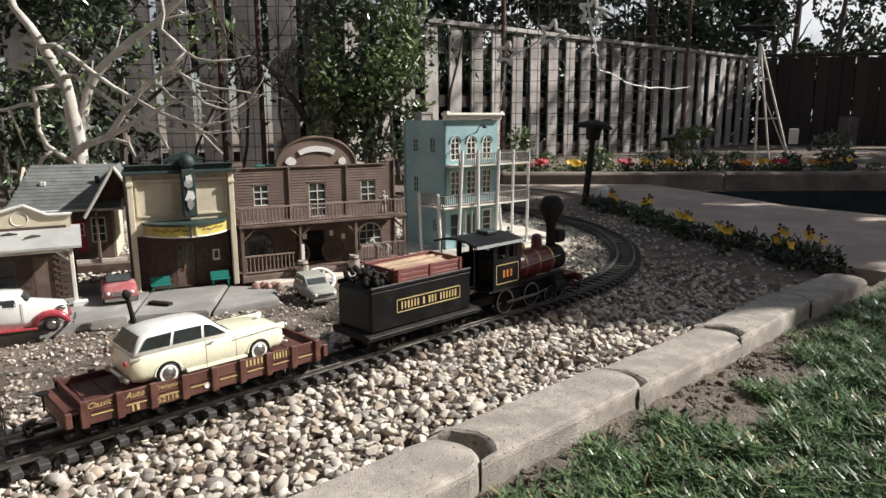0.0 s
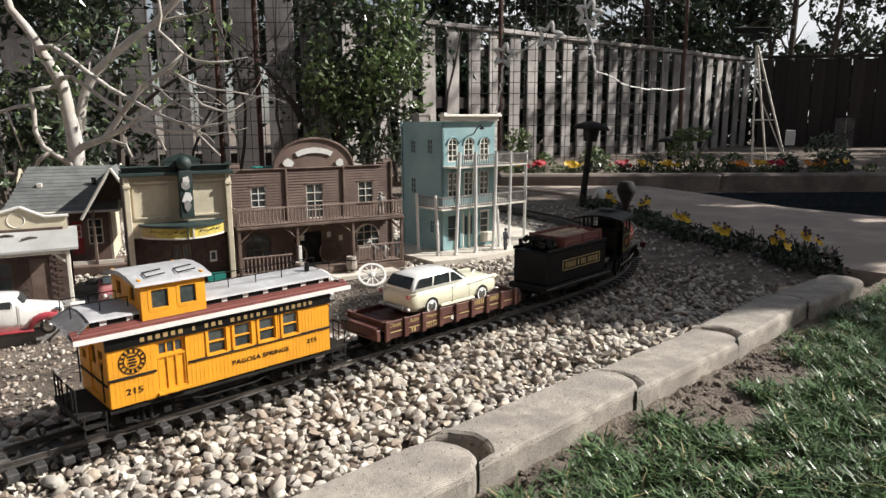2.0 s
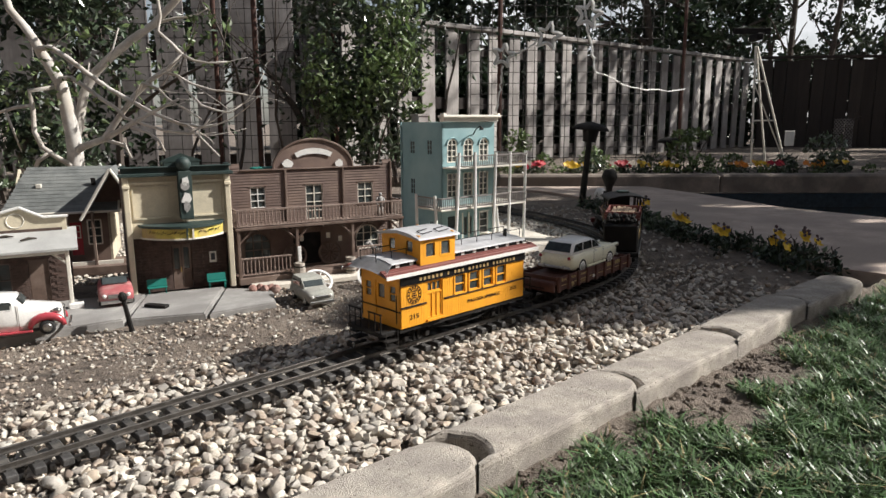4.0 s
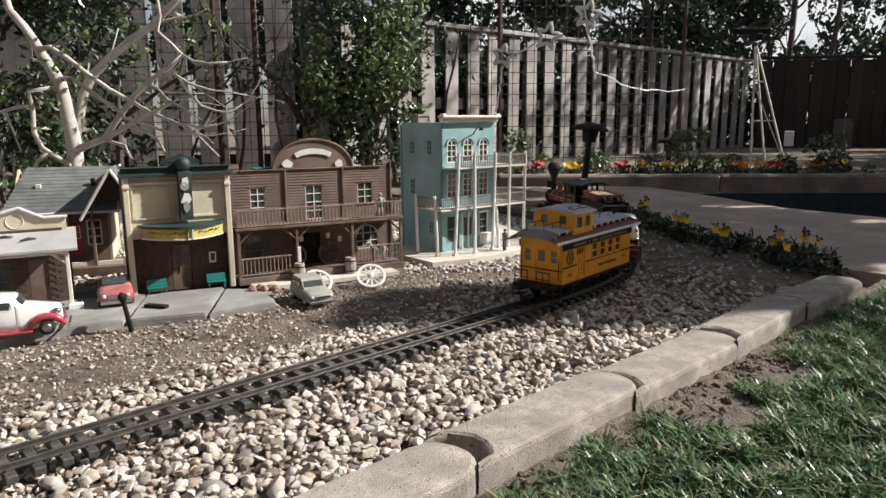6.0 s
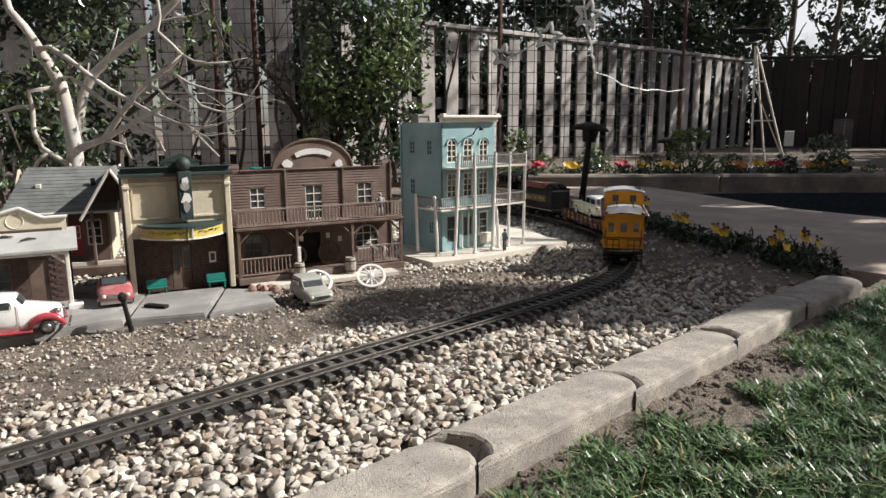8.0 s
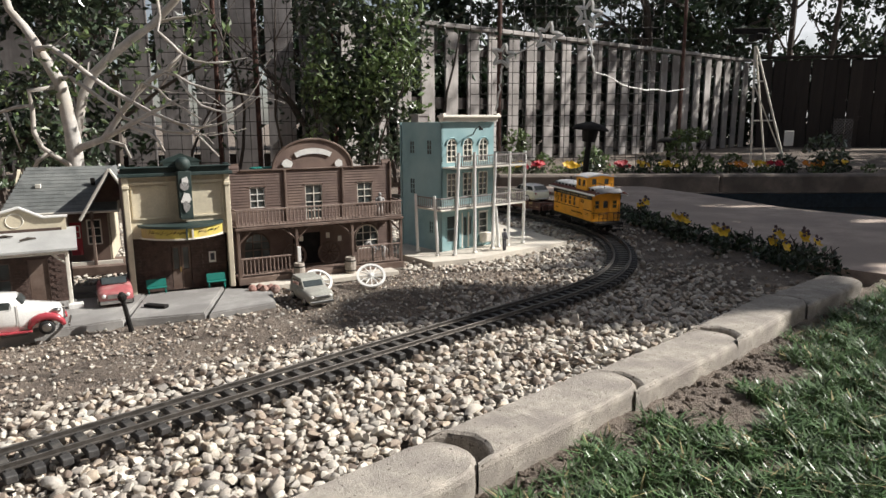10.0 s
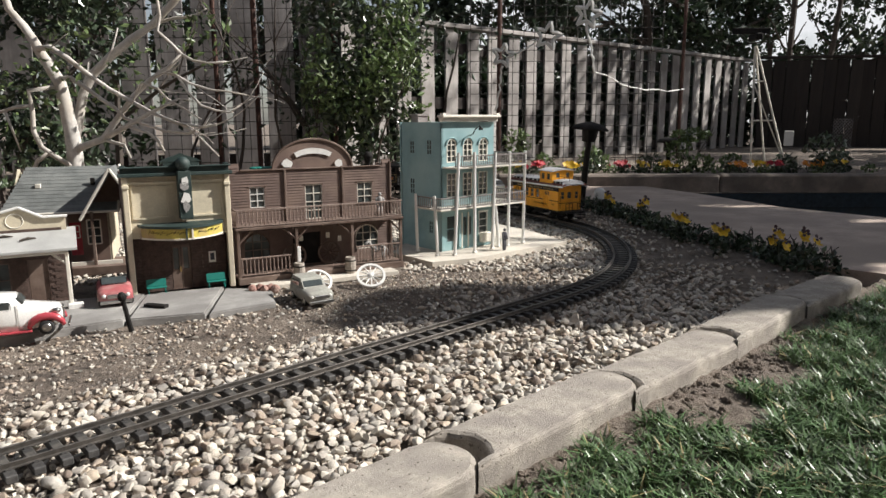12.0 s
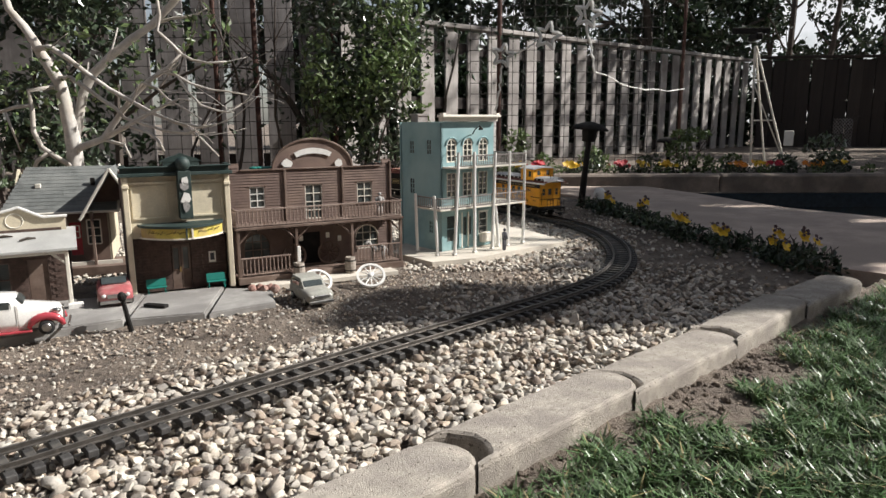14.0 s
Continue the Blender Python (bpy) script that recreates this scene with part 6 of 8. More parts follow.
def depot():
    """Porch-fronted shop at the street's end, and the station house behind it."""
    S = Matrix.Translation((-0.828, 1.473, 0)) @ Matrix.Rotation(radians(TOWN), 4, "Z")
    d = thing("corner_shop", "dark brick toy shop with pale sloping porch roof", "toy building", S)
    W = 0.42
    part("front_wall", panel(rect(-W, -0.01, -0.02, 0.16), 0.075, 0.081, [rect(-0.085, -0.045, -0.015, 0.09), rect(-0.19, -0.12, 0.01, 0.085), rect(-0.3, -0.24, 0.01, 0.085)]), BRICK, d)
    bk = bmesh.new()
    for r in range(17):
        z = -0.014 + r * 0.0076
        x = -0.24 + (r % 2) * 0.008
        while x < -0.028:
            if not any(a - 0.015 < x < b and z < 0.095 for a, b in ((-0.085, -0.045), (-0.19, -0.12))):
                box(bk, (x + 0.0072, 0.0744, z), (0.0144, 0.002, 0.0062))
            x += 0.016
    part("brickwork", bk, BRICK, d, "rows of dark brown bricks")["kind"] = "stuff"
    part("side_wall", box(bmesh.new(), (-0.013, 0.18, 0.07), (0.006, 0.198, 0.18)), BRICK, d)
    part("back_wall", box(bmesh.new(), (-W / 2, 0.282, 0.07), (W, 0.006, 0.18)), BRICK, d)
    part("shop_door", box(bmesh.new(), (-0.065, 0.081, 0.037), (0.04, 0.004, 0.105), bevel=0.001), BROWN_TRIM, d)
    for a, b in ((-0.19, -0.12), (-0.3, -0.24)):
        window(d, a, b, 0.01, 0.085, 0.075, 2, 2, BROWN_TRIM)
    pr = bmesh.new()
    prism(pr, [(-0.022, 0.121), (-0.022, 0.126), (0.09, 0.158), (0.09, 0.152)], W + 0.02, Matrix.Translation((-W / 2 + 0.008, 0, 0)) @ Matrix.Rotation(radians(90), 4, "Z") @ Matrix.Scale(1, 4))
    part("porch_roof", pr, PORCH_ROOF, d, "pale grey sloping porch roof")
    ft = bmesh.new()
    box(ft, (-W / 2, -0.006, 0.117), (W, 0.006, 0.010), bevel=0.001)
    part("porch_beam", ft, IVORY, d, "ivory porch beam")
    for x in (-0.004, -0.21, -0.4):
        p = bmesh.new()
        box(p, (x, 0.0, 0.05), (0.008, 0.008, 0.135), bevel=0.001)
        post = part("porch_post", p, IVORY, d, "ivory wooden post")
        q = bmesh.new()
        rod(q, (x, 0, 0.088), (x - 0.03, 0, 0.114), 0.003, seg=6)
        part("brace", q, IVORY, post)
    part("post_block", box(bmesh.new(), (0.004, -0.004, -0.008), (0.03, 0.02, 0.012), bevel=0.001), WHITE, d, "white block at the post foot")
    fg = bmesh.new()
    prism(fg, [(-0.27, 0.15), (0.0, 0.15), (0.0, 0.184), (-0.045, 0.184), (-0.09, 0.208), (-0.27, 0.158)], 0.008, Matrix.Translation((0, 0.08, 0)))
    part("false_front", fg, CREAM_WALL, d, "cream shaped false front")
    ring = bmesh.new()
    for i in range(18):
        a, b = math.tau * i / 18, math.tau * (i + 1) / 18
        rod(ring, (-0.1 + 0.017 * math.cos(a), 0.0755, 0.18 + 0.016 * math.sin(a)), (-0.1 + 0.017 * math.cos(b), 0.0755, 0.18 + 0.016 * math.sin(b)), 0.0012, seg=4)
    part("ring_ornament", ring, IVORY, d, "pale round ornament")
    tm = bmesh.new()
    for a, b in (((-0.27, 0.16), (-0.09, 0.21)), ((-0.09, 0.21), (-0.045, 0.186)), ((-0.045, 0.186), (0.004, 0.186))):
        rod(tm, (a[0], 0.072, a[1]), (b[0], 0.072, b[1]), 0.0032, seg=6)
    part("gable_trim", tm, WHITE, d, "white gable trim")
    for x, y, z, a in ((-0.075, 0.03, 0.1425, 20), (-0.12, 0.05, 0.1475, -10)):
        twig = bmesh.new()
        tube(twig, [(-0.016, 0, 0.001), (0, 0.003, 0.003), (0.016, 0.001, 0.002)], [0.0022, 0.003, 0.0015], 6)
        part("dead_leaf", shift(twig, pose(x, y, z, 14, 0, a)), BARK_DARK, d, "dry curled leaf on the roof")
    # station house
    A = Matrix.Translation((-1.055, 1.905, 0)) @ Matrix.Rotation(radians(TOWN - 8), 4, "Z")
    s = thing("station_house", "toy station house with grey-green shingle roof and cream trim", "toy building", A)
    part("front_wall", panel(rect(-0.14, 0.10, 0.0, 0.17), 0.0, 0.006, [rect(-0.005, 0.025, 0.02, 0.115), rect(0.04, 0.075, 0.05, 0.12), rect(-0.1, -0.06, 0.05, 0.12)]), BROWN, s)
    window(s, 0.04, 0.075, 0.05, 0.12, 0.0, 2, 3, IVORY, bar=0.0024)
    window(s, -0.1, -0.06, 0.05, 0.12, 0.0, 2, 3, IVORY, bar=0.0024)
    dr = part("station_door", box(bmesh.new(), (0.01, 0.004, 0.0675), (0.03, 0.004, 0.095), bevel=0.001), CARRED, s, "dark red panelled door")
    window(dr, 0.0, 0.02, 0.07, 0.105, 0.001, 2, 2, IVORY)
    part("side_wall", panel([(0.0, 0.0), (0.24, 0.0), (0.24, 0.17), (0.12, 0.262), (0, 0.17)], 0, 0.006), CREAM_WALL, s, m=Matrix.Translation((0.10, 0, 0)) @ Matrix.Rotation(radians(90), 4, "Z"))
    part("side_wall", panel([(0.0, 0.0), (0.24, 0.0), (0.24, 0.17), (0.12, 0.262), (0, 0.17)], 0, 0.006), CREAM_WALL, s, m=Matrix.Translation((-0.134, 0, 0)) @ Matrix.Rotation(radians(90), 4, "Z"))
    part("platform", box(bmesh.new(), (-0.04, -0.02, -0.012), (0.4, 0.14, 0.024), bevel=0.001), BROWN_TRIM, s, "brown station platform")
    wl = bmesh.new()
    box(wl, (0.03, -0.055, 0.004), (0.2, 0.008, 0.012))
    part("platform_edge", wl, IVORY, s, "pale platform edge")
    for sgn in (-1, 1):
        sl = bmesh.new()
        n = 13
        for i in range(n):
            u0, u1 = i / n, (i + 1) / n
            y0, y1 = (-0.035 + 0.155 * u0, -0.035 + 0.155 * u1)
            z0, z1 = 0.148 + 0.118 * u0, 0.148 + 0.118 * u1
            ex = 0.05 * u0
            v = [(-0.165 + ex, y0, z0 + 0.0016), (0.125, y0, z0 + 0.0016), (0.125, y1, z1 + 0.0005), (-0.165 + ex, y1, z1 + 0.0005), (-0.165 + ex, y0, z0 - 0.002), (0.125, y0, z0 - 0.002), (0.125, y1, z1 - 0.004), (-0.165 + ex, y1, z1 - 0.004)]
            if sgn > 0:
                v = [(x, 0.24 - y, z) for x, y, z in v]
            q = [sl.verts.new(p) for p in v]
            for f in ((0, 1, 2, 3), (4, 5, 1, 0), (1, 5, 6, 2), (3, 7, 4, 0), (7, 6, 5, 4)):
                sl.faces.new([q[k] for k in f])
            part("shingle_course", sl, SHINGLE, s)
            sl = bmesh.new()
        sl.free()
    for sgn in (-1, 1):
        wr = bmesh.new()
        prism(wr, [(0, 0.27), (sgn * 0.082, 0.134), (sgn * 0.082, 0.129), (0, 0.262)], 0.2, Matrix.Translation((0.118, 0.02, 0)))
        part("wing_roof", wr, SHINGLE, s, "steep shingled wing roof")
        wt = bmesh.new()
        rod(wt, (0.118, -0.083, 0.268), (0.118 + sgn * 0.083, -0.083, 0.131), 0.0042, seg=6)
        part("wing_trim", wt, IVORY, s, "cream gable trim")
    part("wing_gable", panel([(0.046, 0.15), (0.19, 0.15), (0.118, 0.258)], -0.006, 0.0), BROWN, s)
    for wx in (0.062, 0.174):
        part("wing_post", box(bmesh.new(), (wx, -0.06, 0.075), (0.008, 0.008, 0.15), bevel=0.001), BROWN_TRIM, s)
    tr = bmesh.new()
    rod(tr, (0.128, -0.037, 0.146), (0.128, 0.12, 0.268), 0.004, seg=6)
    rod(tr, (0.128, 0.277, 0.146), (0.128, 0.12, 0.268), 0.004, seg=6)
    rod(tr, (-0.165, -0.037, 0.147), (0.128, -0.037, 0.147), 0.0035, seg=6)
    part("roof_trim", tr, IVORY, s, "cream roof edge trim")
    part("roof_vent", box(bmesh.new(), (-0.08, 0.05, 0.217), (0.014, 0.012, 0.012), bevel=0.001), IVORY, s, "small pale roof vent")
    part("roof_vent", box(bmesh.new(), (0.06, 0.05, 0.226), (0.012, 0.01, 0.02), bevel=0.001), SOOT, s)


SALOON, THEATRE, HOTEL = saloon(), theatre(), hotel()
depot()
for bx_ in (0.056, 0.196):
    bench(STREET @ Matrix.Translation((-0.255 + bx_, -0.012, -0.018)))
figurine("pale grey figurine standing at the saloon balcony rail", STREET @ pose(0.405, 0.02, 0.1275), h=0.07)
figurine("dark figurine in a pale shirt on the hotel slab", HOTEL @ pose(0.165, -0.105, -0.0125, 0, 0, 20), FIGURE_DARK, 0.072)


def horse(m, label):
    bm = bmesh.new()
    tube(bm, [(-0.024, 0, 0.034), (-0.014, 0, 0.038), (0.006, 0, 0.036), (0.018, 0, 0.038)], [0.006, 0.0095, 0.0088, 0.007], 10)
    tube(bm, [(0.016, 0, 0.04), (0.026, 0, 0.052), (0.031, 0, 0.06)], [0.0068, 0.005, 0.004], 8)
    tube(bm, [(0.028, 0, 0.061), (0.038, 0, 0.056), (0.044, 0, 0.051)], [0.0042, 0.0036, 0.0026], 8)
    for x in (-0.02, 0.016):
        for y in (-0.0045, 0.0045):
            tube(bm, [(x, y, 0.034), (x + 0.002, y, 0.017), (x, y, 0)], [0.004, 0.0024, 0.0022], 6)
    tube(bm, [(-0.025, 0, 0.038), (-0.033, 0, 0.03), (-0.034, 0, 0.016)], [0.002, 0.0028, 0.001], 6)
    ob = new("toy_horse", mesh_of("toy_horse", bm, FIGURE, True))
    ob.matrix_world = m
    return tagged(ob, label, "toy horse")


horse(STREET @ pose(0.40, 0.03, -0.003, 0, 0, 190), "grey spotted toy horse behind the porch railing")


def wagon_wheel(m, material, label, r=0.034):
    w = thing("wagon_wheel", label, "wheel", m, "old wagon wheels")
    rim = bmesh.new()
    lathe(rim, [(r * 0.84, -0.003), (r, -0.003), (r, 0.003), (r * 0.84, 0.003), (r * 0.84, -0.003)], None, 28, False)
    part("rim", rim, material, w)
    part("hub", lathe(bmesh.new(), [(0.003, -0.006), (0.0065, -0.004), (0.0065, 0.004), (0.003, 0.006)], None, 12), material, w)
    sp = mesh_of("spoke", rod(bmesh.new(), (0.004, 0, 0), (r * 0.88, 0, 0), 0.0016, seg=5), material)
    for k in range(12):
        share("spoke", sp, w, Matrix.Rotation(math.tau * k / 12, 4, "Z"))
    return w


def ground_at(x, y, z, **kw):
    return pose(x, y, z, **kw)


wagon_wheel(pose(-0.188, 1.73, -0.002, 40, 0, 10), WHITE, "white toy wagon wheel leaning by the porch", 0.038)
wagon_wheel(pose(-0.318, 1.68, -0.004, 38, 0, 30), WHITE, "white toy wagon wheel propped behind a toy truck", 0.037)
wagon_wheel(STREET @ pose(0.265, 0.062, 0.030, 82, 0, 0), BROWN_TRIM, "dark brown wagon wheel against the saloon wall", 0.033)
wagon_wheel(STREET @ pose(0.165, 0.062, 0.030, 82, 0, 0), BROWN_TRIM, "dark brown wagon wheel against the saloon wall", 0.033)
for x, y in ((0.152, -0.022), (0.298, -0.016)):
    k = thing("toy_barrel", "weathered grey toy barrel on the boardwalk", "toy barrel", STREET @ pose(x, y, -0.02), "barrels on the boardwalk")
    part("barrel_body", lathe(bmesh.new(), [(0.0125, 0), (0.0152, 0.014), (0.0158, 0.022), (0.0152, 0.032), (0.0128, 0.047), (0.0115, 0.047), (0.0112, 0.045)], None, 14), mat("grey_barrel_wood", (0.33, 0.29, 0.25), 0.85, var=0.3, scale=80, bump=0.5) if x < 0.2 else bpy.data.materials["grey_barrel_wood"], k)
    for z in (0.009, 0.036):
        part("hoop", lathe(bmesh.new(), [(0.0152, z), (0.0157, z + 0.0012), (0.0156, z + 0.003)], None, 14), SOOT, k)
tagged(part("boardwalk", box(bmesh.new(), (0.225, -0.03, -0.024), (0.40, 0.055, 0.012), STREET, bevel=0.001), PALE), "pale boardwalk strip before the saloon", "boardwalk", kind="structure")


# street slabs in front of the town
def street_slabs():
    quads = [([(-1.35, 0.93), (-0.676, 1.378), (-0.72, 1.60), (-1.5, 1.3)], -0.0125), ([(-0.668, 1.384), (-0.521, 1.431), (-0.555, 1.67), (-0.72, 1.60)], -0.0145),
             ([(-0.514, 1.440), (-0.39, 1.53), (-0.43, 1.66), (-0.55, 1.665)], -0.018)]
    for pts, z in quads:
        bm = slab_of(pts, -0.05, z)
        bmesh.ops.bevel(bm, geom=[e for e in bm.edges if all(abs(v.co.z - z) < 1e-5 for v in e.verts) and len(e.link_faces) == 2 and e.calc_face_angle(0) > 0.5], offset=0.003, segments=2, affect="EDGES")
        tagged(part("paving_slab", bm, SLAB), "grey concrete paving slab along the toy street", "slab", "street slabs", "structure")


street_slabs()


# ---- foliage builders ----
def leaf_cloud(name, clumps, size, material, seed, label="", parent=None, droop=0.3, wide=0.5):
    """Many small folded leaves inside ellipsoid clumps (x, y, z, rx, ry, rz, count)."""
    rng = np.random.default_rng(seed)
    pts = []
    for x, y, z, rx, ry, rz, n in clumps:
        d = rng.normal(size=(n, 3))
        d /= np.linalg.norm(d, axis=1)[:, None]
        r = rng.uniform(0.25, 1.0, n) ** 0.5
        pts.append(np.array((x, y, z)) + d * r[:, None] * np.array((rx, ry, rz)))
    c = np.vstack(pts)
    n = len(c)
    a = rng.normal(size=(n, 3))
    a[:, 2] -= droop
    a /= np.linalg.norm(a, axis=1)[:, None]
    b = np.cross(a, rng.normal(size=(n, 3)))
    b /= np.linalg.norm(b, axis=1)[:, None]
    k = np.cross(a, b)
    s = size * rng.uniform(0.6, 1.35, n)[:, None]
    w = s * wide
    fold = k * s * 0.12
    v = np.stack([c - a * s * 0.5, c - a * s * 0.05 + b * w * 0.5 + fold, c + a * s * 0.5, c - a * s * 0.05 - b * w * 0.5 + fold], 1).reshape(-1, 3)
    i = np.arange(n)[:, None] * 4
    f = np.vstack([i + np.array((0, 1, 2)), i + np.array((0, 2, 3))])
    ob = new(name, solid(name, v.tolist(), f.tolist(), material))
    if parent:
        ob.parent = parent
    if label:
        ob["label"] = label
    return ob


def twigs(bm, start, way, length, r, depth, rnd):
    """A limb that bends a little and forks."""
    p, d, pts, rad = Vector(start), Vector(way).normalized(), [], []
    n = 5
    for k in range(n + 1):
        pts.append(p.copy())
        rad.append(max(r * (1 - 0.65 * k / n), 0.0012))
        d = (d + Vector((rnd.uniform(-1, 1), rnd.uniform(-1, 1), rnd.uniform(-0.8, 1.0))) * 0.27).normalized()
        p = p + d * (length / n)
    tube(bm, pts, rad, 6)
    if depth:
        for k in range(2, n + 1):
            if rnd.random() < 0.62:
                side = (d + Vector((rnd.uniform(-1, 1), rnd.uniform(-1, 1), rnd.uniform(-0.6, 1.0))) * 0.9).normalized()
                twigs(bm, pts[k], side, length * rnd.uniform(0.45, 0.75), rad[k] * 0.75, depth - 1, rnd)
    return pts


# ---- lawn, wall and bed behind the pool ----
def lawn():
    rng = np.random.default_rng(11)
    n = 150000
    u, w = rng.uniform(-0.35, 1.5, n), rng.uniform(0.004, 0.85, n)
    x = KERB_A.x + KERB_U.x * u + KERB_U.y * w
    y = KERB_A.y + KERB_U.y * u - KERB_U.x * w
    keep = (y > 0.42) & (x < 0.72 * y + 0.15)
    edge = np.array([noise.noise((a * 9, b * 9, 2)) for a, b in zip(x, y)])
    keep &= (w > 0.02 + 0.035 * edge) & ~((w < 0.13 + 0.1 * edge) & (u > 0.34) & (u < 0.72)) & (y < 1.75)
    tuft = np.array([noise.noise((a * 22, b * 22, 7)) for a, b in zip(x, y)])
    keep &= rng.uniform(size=n) < 0.6 + 1.0 * tuft
    x, y, w = x[keep], y[keep], w[keep]
    n = len(x)
    h = rng.uniform(0.009, 0.028, n) * (1 + 0.7 * tuft[keep])
    lie = np.array([noise.noise((a * 13, b * 13, 21)) for a, b in zip(x, y)])
    a = rng.uniform(0, math.tau, n) * 0.85 + lie * 3.0
    lean = rng.uniform(0.3, 1.6, n) * h
    dx, dy = np.cos(a) * lean, np.sin(a) * lean
    wide = rng.uniform(0.0011, 0.0021, n)
    sx, sy = -np.sin(a) * wide, np.cos(a) * wide
    z = np.full(n, -0.05)
    v = np.stack([np.stack([x - sx, y - sy, z], 1), np.stack([x + sx, y + sy, z], 1), np.stack([x + dx * 0.3 + sx, y + dy * 0.3 + sy, z + h * 0.7], 1),
                  np.stack([x + dx * 0.3 - sx, y + dy * 0.3 - sy, z + h * 0.7], 1), np.stack([x + dx, y + dy, z + h], 1)], 1).reshape(-1, 3)
    v = v.reshape(n, 5, 3)
    dry = rng.uniform(size=n) < 0.05
    for name, pick, material, label in (("lawn_grass", ~dry, GRASS, "patchy green lawn grass beside the concrete edging"), ("dry_grass", dry, DRY_GRASS, "dry straw-coloured blades among the lawn grass")):
        k = int(pick.sum())
        i = np.arange(k)[:, None] * 5
        f4 = (i + np.array((0, 1, 2, 3))).tolist()
        f3 = (i + np.array((3, 2, 4))).tolist()
        tagged(new(name, solid(name, v[pick].reshape(-1, 3).tolist(), f4 + f3, material)), label, "grass", kind="stuff")


lawn()


def lawn_soil():
    verts, faces, n, k = [], [], 260, 110
    for i in range(n + 1):
        for j in range(k + 1):
            u, w = -0.7 + 2.4 * i / n, -0.01 + 1.0 * j / k
            x, y = KERB_A.x + KERB_U.x * u + KERB_U.y * w, KERB_A.y + KERB_U.y * u - KERB_U.x * w
            verts.append((x, y, -0.047 + 0.012 * max(0, 1 - w / 0.09) + 0.007 * noise.noise((x * 9, y * 9, 4)) + 0.007 * noise.noise((x * 38, y * 38, 6)) + 0.004 * abs(noise.noise((x * 95, y * 95, 6))) - 0.012 * max(0, j / k - 0.9) * 10))
    for i in range(n):
        for j in range(k):
            a = i * (k + 1) + j
            faces.append((a, a + 1, a + k + 2, a + k + 1))
    tagged(new("lawn_soil", solid("lawn_soil", verts, faces, DIRT, True)), "crumbly brown soil under the lawn", "soil", kind="structure")


lawn_soil()


def clods():
    rnd = random.Random(14)
    bm = bmesh.new()
    for _ in range(700):
        u, w = rnd.uniform(-0.3, 1.3), abs(rnd.gauss(0.02, 0.04)) + 0.004
        x, y = KERB_A.x + KERB_U.x * u + KERB_U.y * w, KERB_A.y + KERB_U.y * u - KERB_U.x * w
        r = rnd.uniform(0.002, 0.0065)
        g = bmesh.ops.create_icosphere(bm, subdivisions=1, radius=r, matrix=Matrix.Translation((x, y, -0.036 - 0.08 * w)))
        for v in g["verts"]:
            v.co += Vector((rnd.uniform(-1, 1), rnd.uniform(-1, 1), rnd.uniform(-1, 1))) * r * 0.3
    tagged(new("soil_clods", mesh_of("soil_clods", bm, DIRT)), "loose brown soil crumbs beside the edging", "soil", kind="stuff")


clods()


def bed_wall():
    w = thing("planter_wall", "long low grey concrete wall of the flower bed", "low wall", kind="structure")
    a, b = Vector((0.35, 4.33, 0)), Vector((6.0, 4.21, 0))
    n = 4
    for i in range(n):
        p, q = a + (b - a) * (i / n), a + (b - a) * ((i + 1) / n)
        m = Matrix.Translation((p + q) / 2) @ Matrix.Rotation(math.atan2(q.y - p.y, q.x - p.x), 4, "Z")
        part("wall_block", box(bmesh.new(), (0, 0.07, -0.1), ((q - p).length - 0.006, 0.14, 0.296), m, bevel=0.012), WALL_BLOCK, w)
    soil = slab_of([(-4.5, 4.46), (0.35, 4.46), (7.5, 4.3), (9, 16), (-4.5, 7.0)], -0.06, 0.03)
    tagged(part("flower_bed_soil", soil, DIRT), "dark soil of the flower bed", "soil", kind="structure")


bed_wall()


# ---- fences ----
def fence(a, b, z0, z1, material, label, name, pitch=0.235, width=0.135, back=True):
    f = thing(name, label, "fence")
    a, b = Vector((*a, 0)), Vector((*b, 0))
    d = b - a
    turn = Matrix.Rotation(math.atan2(d.y, d.x), 4, "Z")
    bm = bmesh.new()
    box(bm, (0, 0, (z1 - z0) / 2), (width, 0.018, z1 - z0), bevel=0.003)
    me = mesh_of("board", bm, material)
    rnd = random.Random(7)
    n = int(d.length / pitch)
    for i in range(n):
        p = a + d * ((i + 0.5) / n)
        share("board", me, f, Matrix.Translation((p.x, p.y, z0 - 0.02 + rnd.uniform(-0.01, 0.02))) @ turn @ pose(0, 0, 0, 0, rnd.uniform(-0.5, 0.5), rnd.uniform(-1, 1)))
    # rails behind the boards take the shade-darkened colour
    for z in (z0 + 0.18, (z0 + z1) / 2, z1 - 0.16):
        part("fence_rail", box(bmesh.new(), (d.length / 2, 0.04, z), (d.length, 0.045, 0.09), Matrix.Translation(a) @ turn), FENCE_DARK, f)
    part("top_cap", box(bmesh.new(), (d.length / 2, 0.01, z1 + 0.012), (d.length, 0.09, 0.035), Matrix.Translation(a) @ turn, bevel=0.004), material, f)
    if back:
        for i in range(n + 1):
            p = a + d * (i / n)
            share("board", me, f, Matrix.Translation((p.x, p.y, z0 - 0.04)) @ turn @ Matrix.Translation((0, 0.085, 0)))
    return f


fence((-0.75, 4.92), (4.0, 9.08), -0.06, 1.12, FENCE, "weathered pale grey board fence behind the flower bed", "board_fence", back=False)
fence((-4.4, 4.0), (-0.8, 5.0), -0.06, 1.75, FENCE_SHADED, "tall weathered grey board fence behind the shrubs, darkened for shade", "board_fence", pitch=0.225, width=0.19, back=False)
